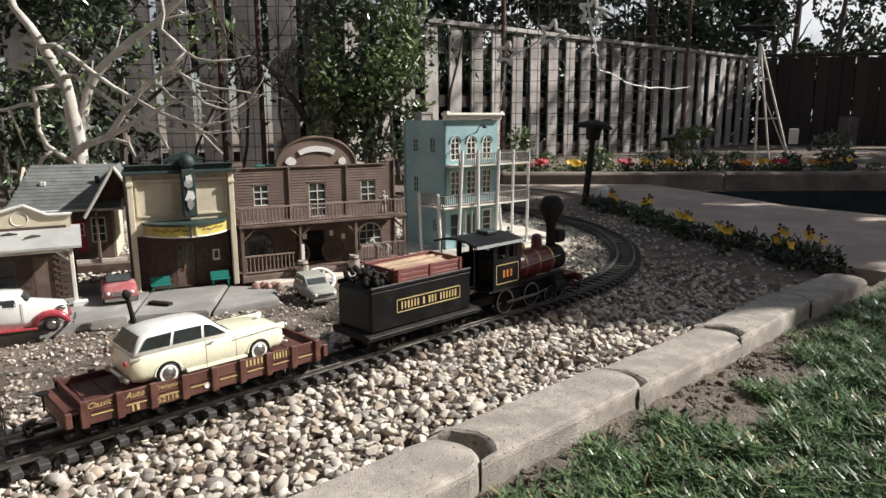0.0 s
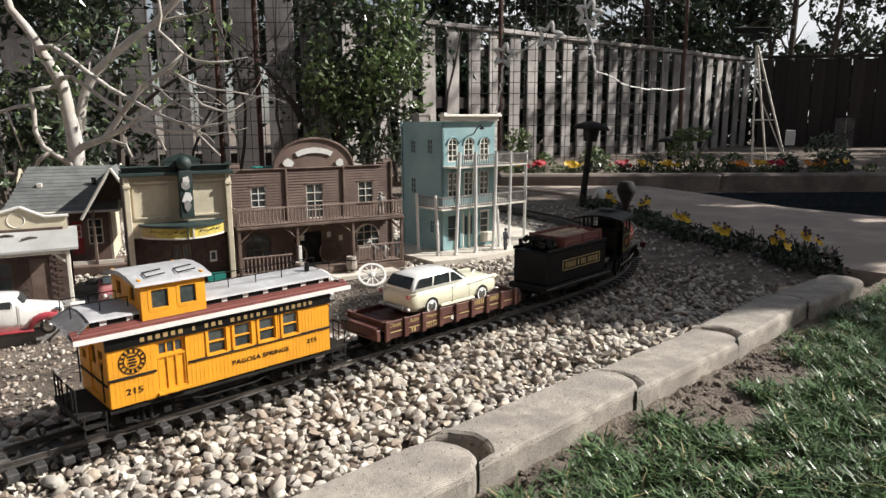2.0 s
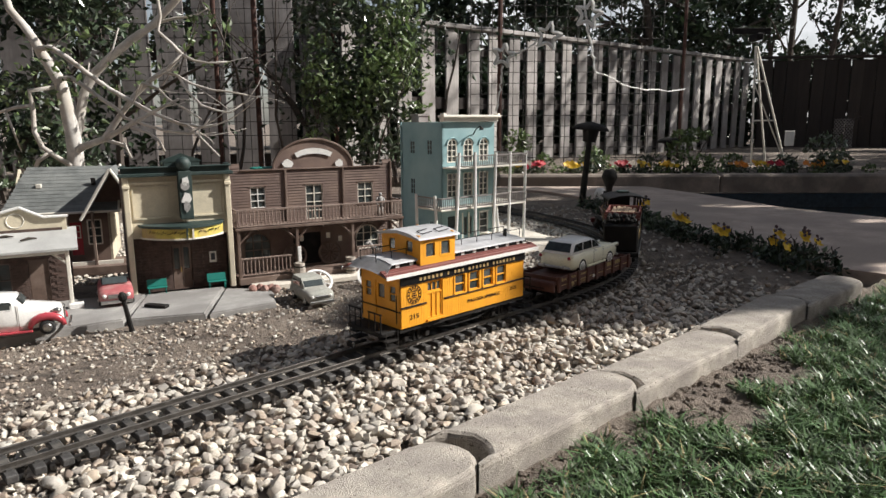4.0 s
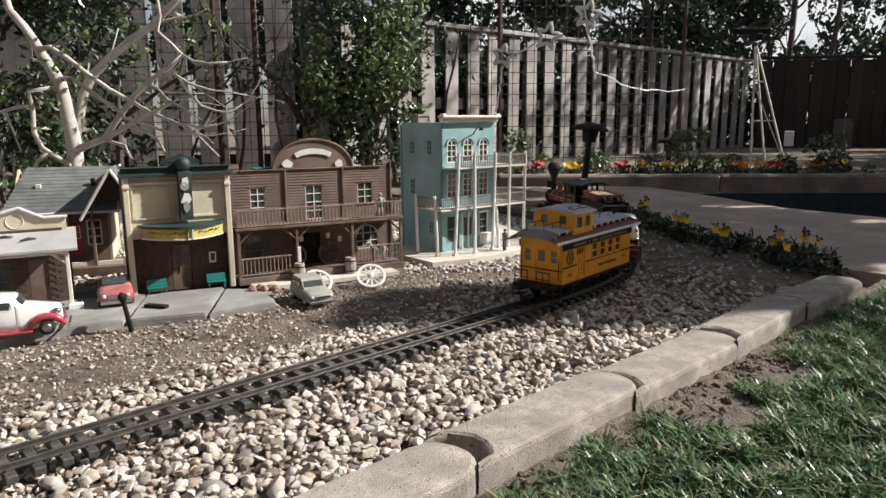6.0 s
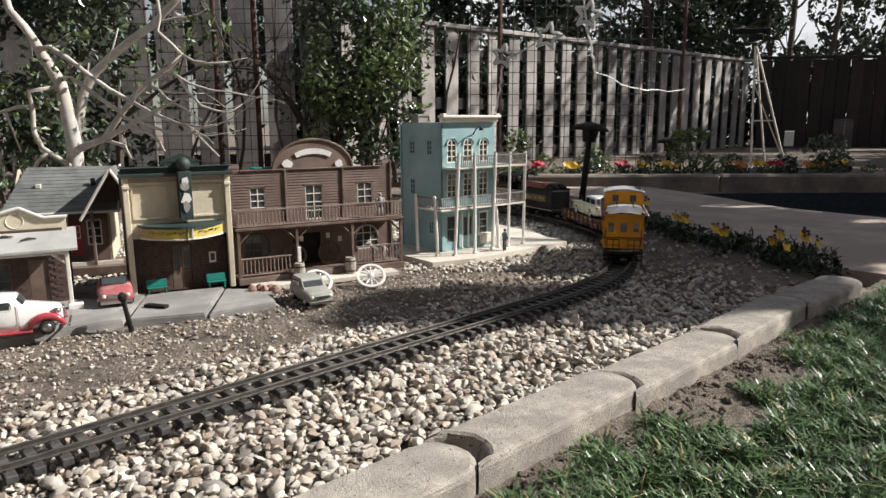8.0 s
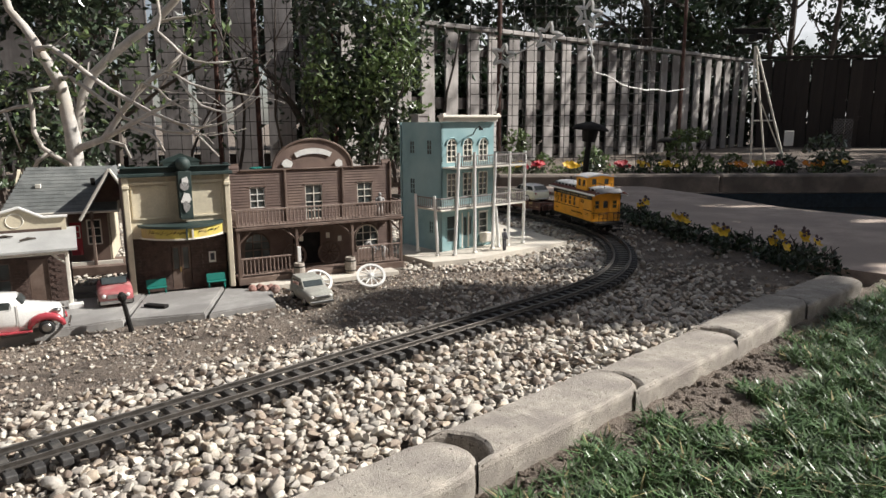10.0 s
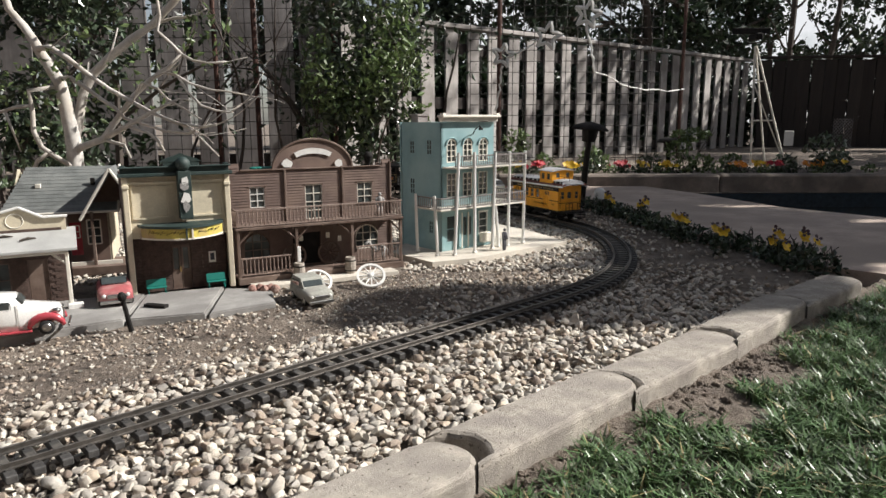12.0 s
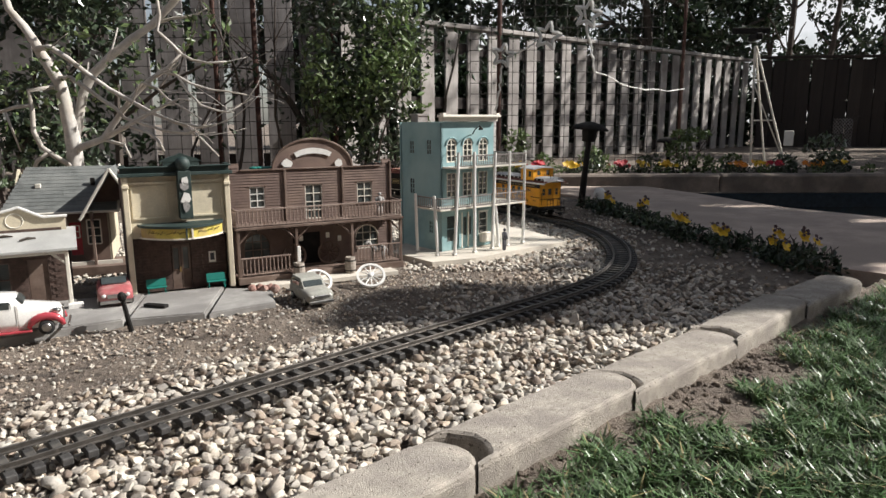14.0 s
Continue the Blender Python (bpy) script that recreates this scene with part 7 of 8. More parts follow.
# board colour, not only the trees, makes this fence dark with shade
fence((4.05, 8.9), (8.6, 8.3), -0.06, 1.14, FENCE_DARK, "dark brown board fence, deep shade put into its colour", "dark_fence", pitch=0.15, width=0.146, back=False)


# wire trellis before the fence
def trellis(x0, x1, y, z0, z1, step, label):
    t = thing("wire_trellis", label, "trellis")
    me = mesh_of("upright_wire", rod(bmesh.new(), (0, 0, z0), (0, 0, z1), 0.0023, seg=4), WIRE)
    k = int((x1 - x0) / step)
    for i in range(k + 1):
        share("upright_wire", me, t, Matrix.Translation((x0 + i * (x1 - x0) / k, y, 0)))
    mh = mesh_of("cross_wire", rod(bmesh.new(), (x0, 0, 0), (x1, 0, 0), 0.0021, seg=4), WIRE)
    for i in range(int((z1 - z0) / step) + 1):
        share("cross_wire", mh, t, Matrix.Translation((0, y, z0 + i * step)))
    return t


trellis(-2.0, -0.25, 4.35, 0.05, 1.5, 0.085, "dark wire trellis panel among the shrubs")
trellis(0.2, 1.55, 4.95, 0.05, 1.35, 0.075, "dark wire trellis panel before the fence")
for x, y, h in ((0.40, 4.9, 1.7), (2.2, 6.4, 1.6), (-1.17, 4.4, 1.6), (-0.68, 4.4, 1.6), (-1.42, 4.4, 1.6)):
    p = thing("trellis_post", "rusty steel post holding the trellis wire", "post", Matrix.Translation((x, y, 0.02)), "trellis posts")
    part("shaft", rod(bmesh.new(), (0, 0, 0), (0, 0, h), 0.016, seg=8), RUST, p)


# ---- trees and shrubs ----
def bare_tree():
    t = thing("bare_garden_tree", "leafless pale-barked garden tree with tangled branches", "tree")
    rnd = random.Random(21)

    def limb(name, pts, r0, r1, twig=0):
        n = len(pts)
        bm = bmesh.new()
        tube(bm, pts, [r0 + (r1 - r0) * i / (n - 1) for i in range(n)], 9)
        for i in range(twig):
            k = rnd.randrange(1, n)
            way = (Vector(pts[k]) - Vector(pts[k - 1])).normalized() + Vector((rnd.uniform(-0.5, 0.9), rnd.uniform(-0.5, 0.3), rnd.uniform(-0.9, 0.5)))
            twigs(bm, pts[k], way, rnd.uniform(0.1, 0.26), r1 * 0.55, 0, rnd)
        part(name, bm, BARK_PALE, t, smooth=True)

    limb("trunk", [(-1.55, 2.9, -0.05), (-1.558, 2.9, 0.19), (-1.557, 2.9, 0.30), (-1.56, 2.9, 0.345), (-1.574, 2.9, 0.45), (-1.587, 2.9, 0.554), (-1.618, 2.9, 0.611),
                   (-1.653, 2.9, 0.672), (-1.674, 2.9, 0.718), (-1.71, 2.9, 0.778), (-1.764, 2.9, 0.848), (-1.79, 2.9, 0.98)], 0.036, 0.013)
    limb("branch", [(-1.565, 2.92, 0.31), (-1.557, 2.98, 0.441), (-1.536, 2.98, 0.516), (-1.485, 2.98, 0.596), (-1.402, 2.98, 0.669), (-1.309, 2.98, 0.737), (-1.218, 2.98, 0.794), (-1.114, 2.98, 0.891), (-1.04, 2.98, 0.98)], 0.021, 0.014, 3)
    limb("branch", [(-1.55, 2.9, 0.275), (-1.501, 2.86, 0.293), (-1.408, 2.86, 0.325), (-1.335, 2.86, 0.418), (-1.265, 2.86, 0.501), (-1.197, 2.86, 0.562), (-1.12, 2.86, 0.608), (-1.059, 2.86, 0.663)], 0.016, 0.008, 2)
    limb("branch", [(-1.66, 2.89, 0.69), (-1.58, 2.84, 0.691), (-1.513, 2.84, 0.647), (-1.446, 2.84, 0.591), (-1.358, 2.84, 0.526), (-1.269, 2.84, 0.475), (-1.189, 2.84, 0.429), (-1.087, 2.84, 0.387), (-0.993, 2.84, 0.372), (-0.929, 2.84, 0.382)], 0.012, 0.005, 3)
    limb("branch", [(-1.585, 2.89, 0.57), (-1.51, 2.84, 0.571), (-1.452, 2.84, 0.531), (-1.393, 2.84, 0.485), (-1.339, 2.84, 0.449), (-1.306, 2.84, 0.41), (-1.234, 2.84, 0.387), (-1.142, 2.84, 0.356), (-1.048, 2.84, 0.346), (-0.982, 2.84, 0.377), (-0.947, 2.84, 0.429)], 0.010, 0.004, 3)
    limb("branch", [(-1.408, 2.86, 0.325), (-1.298, 2.84, 0.377), (-1.221, 2.84, 0.418), (-1.145, 2.84, 0.454), (-1.08, 2.84, 0.485)], 0.012, 0.005, 2)
    limb("branch", [(-1.265, 2.86, 0.501), (-1.221, 2.84, 0.551), (-1.16, 2.84, 0.526), (-1.122, 2.84, 0.485), (-1.061, 2.84, 0.449), (-0.991, 2.84, 0.403)], 0.007, 0.003, 1)
    limb("branch", [(-1.15, 2.86, 0.595), (-1.083, 2.84, 0.581), (-1.023, 2.84, 0.546), (-0.941, 2.84, 0.521), (-0.869, 2.84, 0.513), (-0.797, 2.84, 0.5)], 0.006, 0.003, 2)
    limb("branch", [(-1.075, 2.84, 0.578), (-1.036, 2.84, 0.51), (-0.987, 2.84, 0.459), (-0.926, 2.84, 0.439), (-0.874, 2.84, 0.429), (-0.819, 2.84, 0.465)], 0.006, 0.003, 1)
    limb("branch", [(-1.059, 2.86, 0.663), (-1.007, 2.84, 0.637), (-0.945, 2.84, 0.627), (-0.872, 2.84, 0.632)], 0.006, 0.003, 1)
    limb("branch", [(-1.059, 2.86, 0.663), (-1.094, 2.84, 0.706), (-1.143, 2.84, 0.751), (-1.128, 2.84, 0.81), (-1.138, 2.84, 0.95)], 0.007, 0.006, 1)
    limb("branch", [(-1.555, 2.88, 0.205), (-1.611, 2.84, 0.257), (-1.66, 2.84, 0.294), (-1.685, 2.84, 0.356), (-1.68, 2.84, 0.449), (-1.687, 2.84, 0.521), (-1.60, 2.87, 0.535)], 0.011, 0.009)
    limb("branch", [(-1.63, 2.84, 0.27), (-1.683, 2.84, 0.236), (-1.703, 2.84, 0.199), (-1.71, 2.84, 0.10)], 0.010, 0.007)
    limb("branch", [(-1.68, 2.84, 0.462), (-1.752, 2.84, 0.454), (-1.818, 2.84, 0.434), (-1.98, 2.84, 0.44)], 0.008, 0.006, 1)
    limb("branch", [(-1.795, 2.84, 0.445), (-1.773, 2.84, 0.367), (-1.747, 2.84, 0.273)], 0.006, 0.003)
    limb("branch", [(-1.298, 2.84, 0.377), (-1.216, 2.84, 0.351), (-1.176, 2.84, 0.32), (-1.153, 2.84, 0.273)], 0.007, 0.005)
    limb("branch", [(-1.408, 2.86, 0.322), (-1.316, 2.84, 0.299), (-1.294, 2.84, 0.246)], 0.008, 0.005)
    limb("branch", [(-1.087, 2.84, 0.387), (-1.049, 2.84, 0.37), (-0.996, 2.84, 0.325), (-0.927, 2.84, 0.252)], 0.005, 0.003)
    leaf_cloud("remaining_leaves", [(-1.45, 2.95, 0.62, 0.35, 0.2, 0.25, 130), (-1.75, 2.95, 0.45, 0.2, 0.15, 0.25, 80), (-1.0, 3.0, 0.75, 0.15, 0.1, 0.15, 60)], 0.035, LEAF_LIGHT, 5, "few pale green leaves", t)


bare_tree()


def shrub(name, label, stems, clumps, size, material, seed, bark=BARK_DARK, wide=0.5, category="shrub"):
    s = thing(name, label, category)
    rnd = random.Random(seed)
    for x, y, z, r, h in stems:
        bm = bmesh.new()
        twigs(bm, (x, y, z), (rnd.uniform(-0.15, 0.15), rnd.uniform(-0.1, 0.1), 1), h, r, 2, rnd)
        part("stem", bm, bark, s)
    leaf_cloud("crown", clumps, size, material, seed, "", s, wide=wide)
    return s


def spread(x0, x1, y0, y1, z0, z1, r, n, count, seed):
    rnd = random.Random(seed)
    return [(rnd.uniform(x0, x1), rnd.uniform(y0, y1), rnd.uniform(z0, z1), r * rnd.uniform(0.6, 1.3), r * rnd.uniform(0.5, 1), r * rnd.uniform(0.6, 1.2), int(count * rnd.uniform(0.5, 1.4))) for _ in range(n)]


shrub("glossy_hedge_shrub", "dense glossy-leaved evergreen climbing along the trellis", [(-0.75, 4.4, 0, 0.02, 0.9), (-0.5, 4.4, 0, 0.022, 0.9), (-0.3, 4.4, 0, 0.016, 0.7)],
      spread(-0.78, -0.18, 4.15, 4.5, 0.18, 0.95, 0.16, 24, 120, 3) + spread(-0.95, -0.05, 4.2, 4.5, 0.9, 1.35, 0.2, 11, 120, 4), 0.052, LEAF, 31)
# extra pale leaves laid over the hedge, their colour imitating sunlit glints
shrub("hedge_glint_leaves", "pale leaves added over the hedge to stand for its sunlit glints", [(-0.8, 4.15, 0, 0.008, 0.7), (-0.4, 4.15, 0, 0.008, 0.7)],
      spread(-0.8, -0.12, 3.95, 4.25, 0.2, 1.25, 0.16, 24, 70, 23), 0.045, LEAF_LIGHT, 37)
shrub("dark_corner_shrub", "dark leafy shrub in the garden corner with sunlit tips", [(-2.2, 3.4, 0, 0.02, 0.8), (-1.9, 3.6, 0, 0.018, 0.7)],
      spread(-2.5, -1.5, 3.2, 3.6, 0.55, 1.2, 0.15, 13, 60, 5) + spread(-2.4, -1.7, 3.2, 3.6, 0.05, 0.55, 0.15, 10, 70, 6), 0.045, LEAF, 32)
# the dark leaf colour carries this mass's shade
shrub("shaded_evergreen", "evergreen mass behind the bare tree, shade put into its dark leaves", [(-2.4, 3.8, 0, 0.03, 1.1), (-1.85, 3.9, 0, 0.025, 1.0)],
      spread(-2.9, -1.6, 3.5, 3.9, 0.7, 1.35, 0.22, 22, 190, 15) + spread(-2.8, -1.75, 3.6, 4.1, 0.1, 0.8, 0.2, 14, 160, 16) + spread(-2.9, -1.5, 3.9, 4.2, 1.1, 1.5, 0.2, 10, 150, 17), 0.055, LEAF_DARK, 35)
shrub("sparse_trellis_vine", "sparse dark vine on the trellis wire", [(-1.6, 4.3, 0, 0.010, 1.1), (-1.3, 4.3, 0, 0.012, 1.2), (-1.0, 4.3, 0, 0.010, 1.1), (0.1, 4.7, 0, 0.014, 1.0)],
      spread(-1.75, -0.75, 4.2, 4.45, 0.15, 1.35, 0.2, 14, 26, 7) + spread(-0.3, 0.5, 4.5, 4.8, 0.75, 1.4, 0.2, 9, 45, 8), 0.045, LEAF_DARK, 33)


def back_tree(x, y, h, r, seed, clumps, size=0.16, label="dark broad-leaved tree beyond the fence"):
    t = thing("background_tree", label, "tree", group="trees beyond the fence")
    rnd = random.Random(seed)
    bm = bmesh.new()
    tips = twigs(bm, (x, y, -0.1), (rnd.uniform(-0.1, 0.1), 0, 1), h * 0.7, r, 0, rnd)
    part("trunk", bm, BARK_DARK, t)
    lb = bmesh.new()
    for _ in range(7):
        q = rnd.choice(tips[2:])
        twigs(lb, q, (rnd.uniform(-1, 1), rnd.uniform(-0.5, 0.5), rnd.uniform(0.2, 1)), h * 0.35, r * 0.45, 1, rnd)
    part("limb", lb, BARK_DARK, t)
    leaf_cloud("crown", clumps, size, LEAF_DARK, seed, "", t)


back_tree(-5.5, 8.5, 4, 0.12, 41, spread(-7.5, -3.2, 6.8, 9.0, 1.3, 4.2, 0.7, 16, 260, 41), 0.13)
back_tree(-2.0, 9.5, 4, 0.12, 42, spread(-4.0, -0.3, 8.6, 10.6, 1.3, 3.4, 0.7, 20, 380, 42), 0.13)
back_tree(1.6, 12.0, 4.4, 0.14, 43, spread(-0.4, 3.6, 11.0, 13.0, 1.75, 4.0, 0.75, 24, 420, 43), 0.15)
back_tree(4.8, 15.0, 5, 0.15, 44, spread(3.2, 6.6, 14.6, 16.5, 1.7, 4.6, 0.8, 24, 420, 44), 0.17)
back_tree(6.6, 16.5, 5, 0.13, 45, spread(6.2, 7.4, 15.8, 17.0, 1.8, 4.2, 0.55, 9, 260, 45), 0.17)
back_tree(10.2, 16.0, 5.5, 0.16, 46, spread(9.1, 13, 15.2, 17.0, 1.6, 4.8, 0.9, 20, 400, 46), 0.17)
back_tree(8.2, 17.5, 5, 0.09, 47, spread(7.4, 9.4, 17.0, 18.0, 1.2, 2.3, 0.45, 7, 140, 47) + spread(8.4, 9.2, 17.0, 18.0, 2.6, 4.5, 0.4, 5, 110, 48), 0.15)


def slender_tree(x, y, lean, h, r, seed):
    t = thing("slender_tree", "slender dark tree trunk with thin leaves beyond the fence", "tree", group="trees beyond the fence")
    rnd = random.Random(seed)
    pts = [(x + lean * k / 5 + rnd.uniform(-0.06, 0.06), y, -0.1 + h * k / 5) for k in range(6)]
    part("trunk", tube(bmesh.new(), pts, [r * (1 - 0.1 * k) for k in range(6)], 8), BARK_DARK, t)
    for k in (2, 3, 4):
        for sgn in (-1, 1):
            lb = bmesh.new()
            twigs(lb, pts[k], (sgn * rnd.uniform(0.4, 1.0), 0, rnd.uniform(0.4, 1.1)), rnd.uniform(0.6, 1.0), r * 0.35, 0, rnd)
            part("limb", lb, BARK_DARK, t)
    leaf_cloud("crown", [(x + lean * 0.6 + rnd.uniform(-0.9, 0.9), y, h * rnd.uniform(0.35, 0.95), 0.25, 0.3, 0.18, 40) for _ in range(4)], 0.13, LEAF_DARK, seed, "", t)


slender_tree(6.6, 13.5, 0.1, 4.2, 0.075, 401)
slender_tree(7.0, 13.0, 0.5, 4.4, 0.06, 402)


# tall trees beside the lawn, whose crowns shade the curve and the pool deck
def shade_tree(x, y, clumps, seed, label):
    t = thing("shade_tree", label, "tree", group="shade trees by the pool")
    rnd = random.Random(seed)
    bm = bmesh.new()
    tube(bm, [(x, y, -0.1), (x + 0.05, y, 1.2), (x, y + 0.1, 2.4), (x, y + 0.1, 3.6)], [0.12, 0.1, 0.075, 0.04], 10)
    part("trunk", bm, BARK_DARK, t)
    lb = bmesh.new()
    for k in range(8):
        twigs(lb, (x, y + 0.05, 1.7 + k * 0.18), (rnd.uniform(-1, 1), rnd.uniform(-1, 1), rnd.uniform(0.2, 0.8)), 1.0, 0.03, 1, rnd)
    part("limb", lb, BARK_DARK, t)
    leaf_cloud("crown", clumps, 0.11, LEAF_DARK, seed, "", t, wide=0.6)


shade_tree(4.9, 2.4, spread(3.30, 4.0, 1.78, 2.12, 2.45, 2.75, 0.16, 17, 170, 61) + spread(3.88, 4.5, 2.75, 3.9, 2.5, 2.75, 0.2, 16, 170, 68) + spread(3.56, 3.9, 3.32, 3.95, 2.5, 2.7, 0.18, 9, 170, 69) + spread(4.2, 5.0, 2.35, 3.5, 2.4, 2.9, 0.3, 17, 240, 63), 61, "tall leafy tree shading the railway curve")
shade_tree(6.2, 3.9, spread(4.35, 6.8, 3.3, 4.6, 2.5, 3.4, 0.42, 28, 300, 62) + spread(4.6, 6.8, 4.5, 6.0, 2.0, 3.0, 0.4, 20, 190, 66), 62, "tall leafy tree shading the pool deck")
shade_tree(6.4, 6.9, spread(1.8, 6.2, 6.1, 8.8, 3.2, 4.6, 0.5, 17, 170, 64), 64, "tall leafy tree spreading over the garden corner")
shade_tree(8.6, 9.6, spread(4.6, 10.5, 7.2, 11.0, 3.0, 4.8, 0.6, 28, 250, 65) + spread(5.6, 8.2, 6.0, 9.4, 2.2, 3.4, 0.45, 26, 260, 67), 65, "tall leafy tree beside the board fence")


# dark hedge added behind the fence so that its gaps show as dark
def gap_darkening_hedge():
    h = thing("gap_darkening_hedge", "dense dark hedge added behind the board fence to darken its gaps", "hedge", kind="stuff")
    a, b = Vector((-0.9, 5.25, 0)), Vector((4.2, 9.65, 0))
    clumps = []
    rnd = random.Random(9)
    for i in range(60):
        p = a + (b - a) * (i / 59)
        clumps.append((p.x - 0.1, p.y + 0.2, rnd.uniform(0.3, 0.8), 0.3, 0.2, 0.6, 300))
    for i in range(26):
        clumps.append((4.1 + i * 0.17, 9.3 - i * 0.02, rnd.uniform(0.3, 0.8), 0.3, 0.2, 0.6, 240))
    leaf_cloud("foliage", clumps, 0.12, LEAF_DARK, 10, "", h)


gap_darkening_hedge()


# ---- flower bed and edge planting ----
def blossom(bm, c, r, rnd, petals=5):
    """A small flower: rounded petals round a centre, tilted towards the light."""
    c = Vector(c)
    n = Vector((rnd.uniform(-0.4, 0.6), rnd.uniform(-1.0, -0.3), rnd.uniform(0.3, 0.9))).normalized()
    u = n.orthogonal().normalized()
    w = n.cross(u)
    for k in range(petals):
        a = math.tau * k / petals
        d = u * math.cos(a) + w * math.sin(a)
        s = n.cross(d)
        q = [bm.verts.new(p) for p in (c, c + d * r * 0.55 + s * r * 0.42, c + d * r + n * r * 0.15 + s * r * 0.2, c + d * r + n * r * 0.15 - s * r * 0.2, c + d * r * 0.55 - s * r * 0.42)]
        bm.faces.new(q)


def flower_clump(x, y, z, petal, label, n, r, spread_r, h, seed, dark=False, group="bedding flowers", leaf=LEAF_LIGHT, name="flower_clump"):
    t = thing(name, label, "flower", Matrix.Translation((x, y, z)), group)
    rnd = random.Random(seed)
    bm, st, dk = bmesh.new(), bmesh.new(), bmesh.new()
    for _ in range(n):
        px, py, pz = rnd.gauss(0, spread_r * 0.5), rnd.gauss(0, spread_r * 0.4), h * rnd.uniform(0.75, 1.15)
        tube(st, [(px * 0.4, py * 0.4, 0), (px * 0.8, py * 0.8, pz * 0.6), (px, py, pz)], [0.0014, 0.0012, 0.001], 4)
        blossom(bm, (px, py - 0.002, pz), r, rnd)
        if dark:
            blossom(dk, (px + r * 0.1, py - 0.002, pz + r * 0.75), r * 0.75, rnd, 3)
    part("blossom", bm, petal, t)["kind"] = "stuff"
    part("stalk", st, LEAF, t)["kind"] = "stuff"
    if dark:
        part("dark_petal", dk, PETAL_D, t, "velvety dark upper petals")["kind"] = "stuff"
    else:
        dk.free()
    leaf_cloud("leaves", [(0, 0, h * 0.4, spread_r, spread_r * 0.8, h * 0.45, 60)], max(0.018, r * 1.1), leaf, seed, "", t)


for i, (x, z, petal, word, n) in enumerate(((0.62, 0.03, PETAL_R, "red", 16), (0.87, 0.03, PETAL_Y, "yellow", 16), (1.19, 0.03, PETAL_R, "deep red", 18), (1.50, 0.03, PETAL_Y, "golden yellow", 16),
                                            (1.99, 0.03, PETAL_O, "orange", 10), (2.12, 0.03, PETAL_Y, "yellow", 8), (2.23, 0.03, PETAL_R, "red", 14), (2.47, 0.03, PETAL_O, "orange", 12), (2.66, 0.03, PETAL_Y, "pale yellow", 4),
                                            (1.32, 0.03, PETAL_Y, "pale yellow", 4), (0.5, 0.03, PETAL_Y, "yellow", 5))):
    flower_clump(x, 4.55, z, petal, word + " bedding flowers in the raised bed", n, 0.018, 0.055, 0.075, 70 + i, leaf=LEAF)
for i, (x, y, z) in enumerate(((1.04, 4.7, 0.03), (0.7, 4.75, 0.03), (1.4, 4.6, 0.03), (1.75, 4.6, 0.03), (2.35, 4.7, 0.03), (2.0, 4.75, 0.03), (2.8, 4.8, 0.03), (1.1, 4.95, 0.03), (0.45, 4.6, 0.03), (1.62, 4.55, 0.03), (2.55, 4.55, 0.03))):
    shrub("bed_plant", "low green bedding plant with pale leaves", [(x, y, z, 0.004, 0.08)], [(x, y, z + 0.07, 0.09, 0.07, 0.07, 110)], 0.035, LEAF_LIGHT if i % 2 else LEAF, 90 + i, category="plant")
shrub("rose_bush", "small rose bush with pale glossy leaves", [(1.72, 4.7, 0.03, 0.006, 0.25), (1.66, 4.7, 0.03, 0.005, 0.22)], [(1.7, 4.7, 0.29, 0.15, 0.1, 0.05, 150), (1.62, 4.7, 0.2, 0.1, 0.1, 0.08, 80)], 0.04, LEAF_LIGHT, 110, category="bush")
shrub("broad_leaf_bush", "green bush beside the windmill tower", [(2.85, 5.1, 0.03, 0.008, 0.25)], [(2.85, 5.1, 0.18, 0.16, 0.1, 0.12, 160)], 0.05, LEAF, 111, category="bush")
shrub("bushy_plant", "leafy plant with bright sunlit leaves", [(0.35, 4.7, 0.03, 0.006, 0.2)], [(0.52, 4.75, 0.24, 0.1, 0.08, 0.1, 110), (1.05, 4.75, 0.12, 0.12, 0.08, 0.1, 130)], 0.045, LEAF_LIGHT, 112, category="plant")

for i in range(22):
    x, y = 0.42 + i * 0.115, 4.52 + 0.05 * (i % 3)
    shrub("bed_plant", "low leafy bedding plant in the raised bed", [(x, y, 0.03, 0.003, 0.05)], [(x, y, 0.065, 0.06, 0.05, 0.035, 60)], 0.028, (LEAF_LIGHT, LEAF, LEAF_DARK)[i % 3], 300 + i, category="plant")

# pansies and creeping plants along the deck's edge
for i, (x, y, n) in enumerate(((0.76, 3.08, 3), (0.86, 2.88, 3), (0.83, 2.36, 3), (0.88, 2.12, 2), (1.0, 1.99, 4), (1.085, 2.0, 4), (0.985, 1.89, 1))):
    flower_clump(x, y, -0.035, PETAL_Y, "yellow and maroon pansies at the deck's edge", n, 0.019 if y > 2 else 0.017, 0.03, 0.085, 130 + i, True, "pansies along the deck", LEAF_DARK, "pansy")
for i in range(26):
    u = i / 25
    x = 0.70 + 0.18 * math.sin(u * 2.2) + (0.22 * max(0, u - 0.55) / 0.45)
    y = 3.3 - 1.45 * u
    rnd = random.Random(150 + i)
    shrub("creeping_plant", "low dark green creeping plant at the deck's edge", [(x, y, -0.035, 0.003, 0.05)], [(x + rnd.uniform(-0.03, 0.03), y, -0.005, 0.07, 0.06, 0.035, 75)], 0.026, LEAF_DARK if i % 3 else LEAF, 150 + i, category="plant")


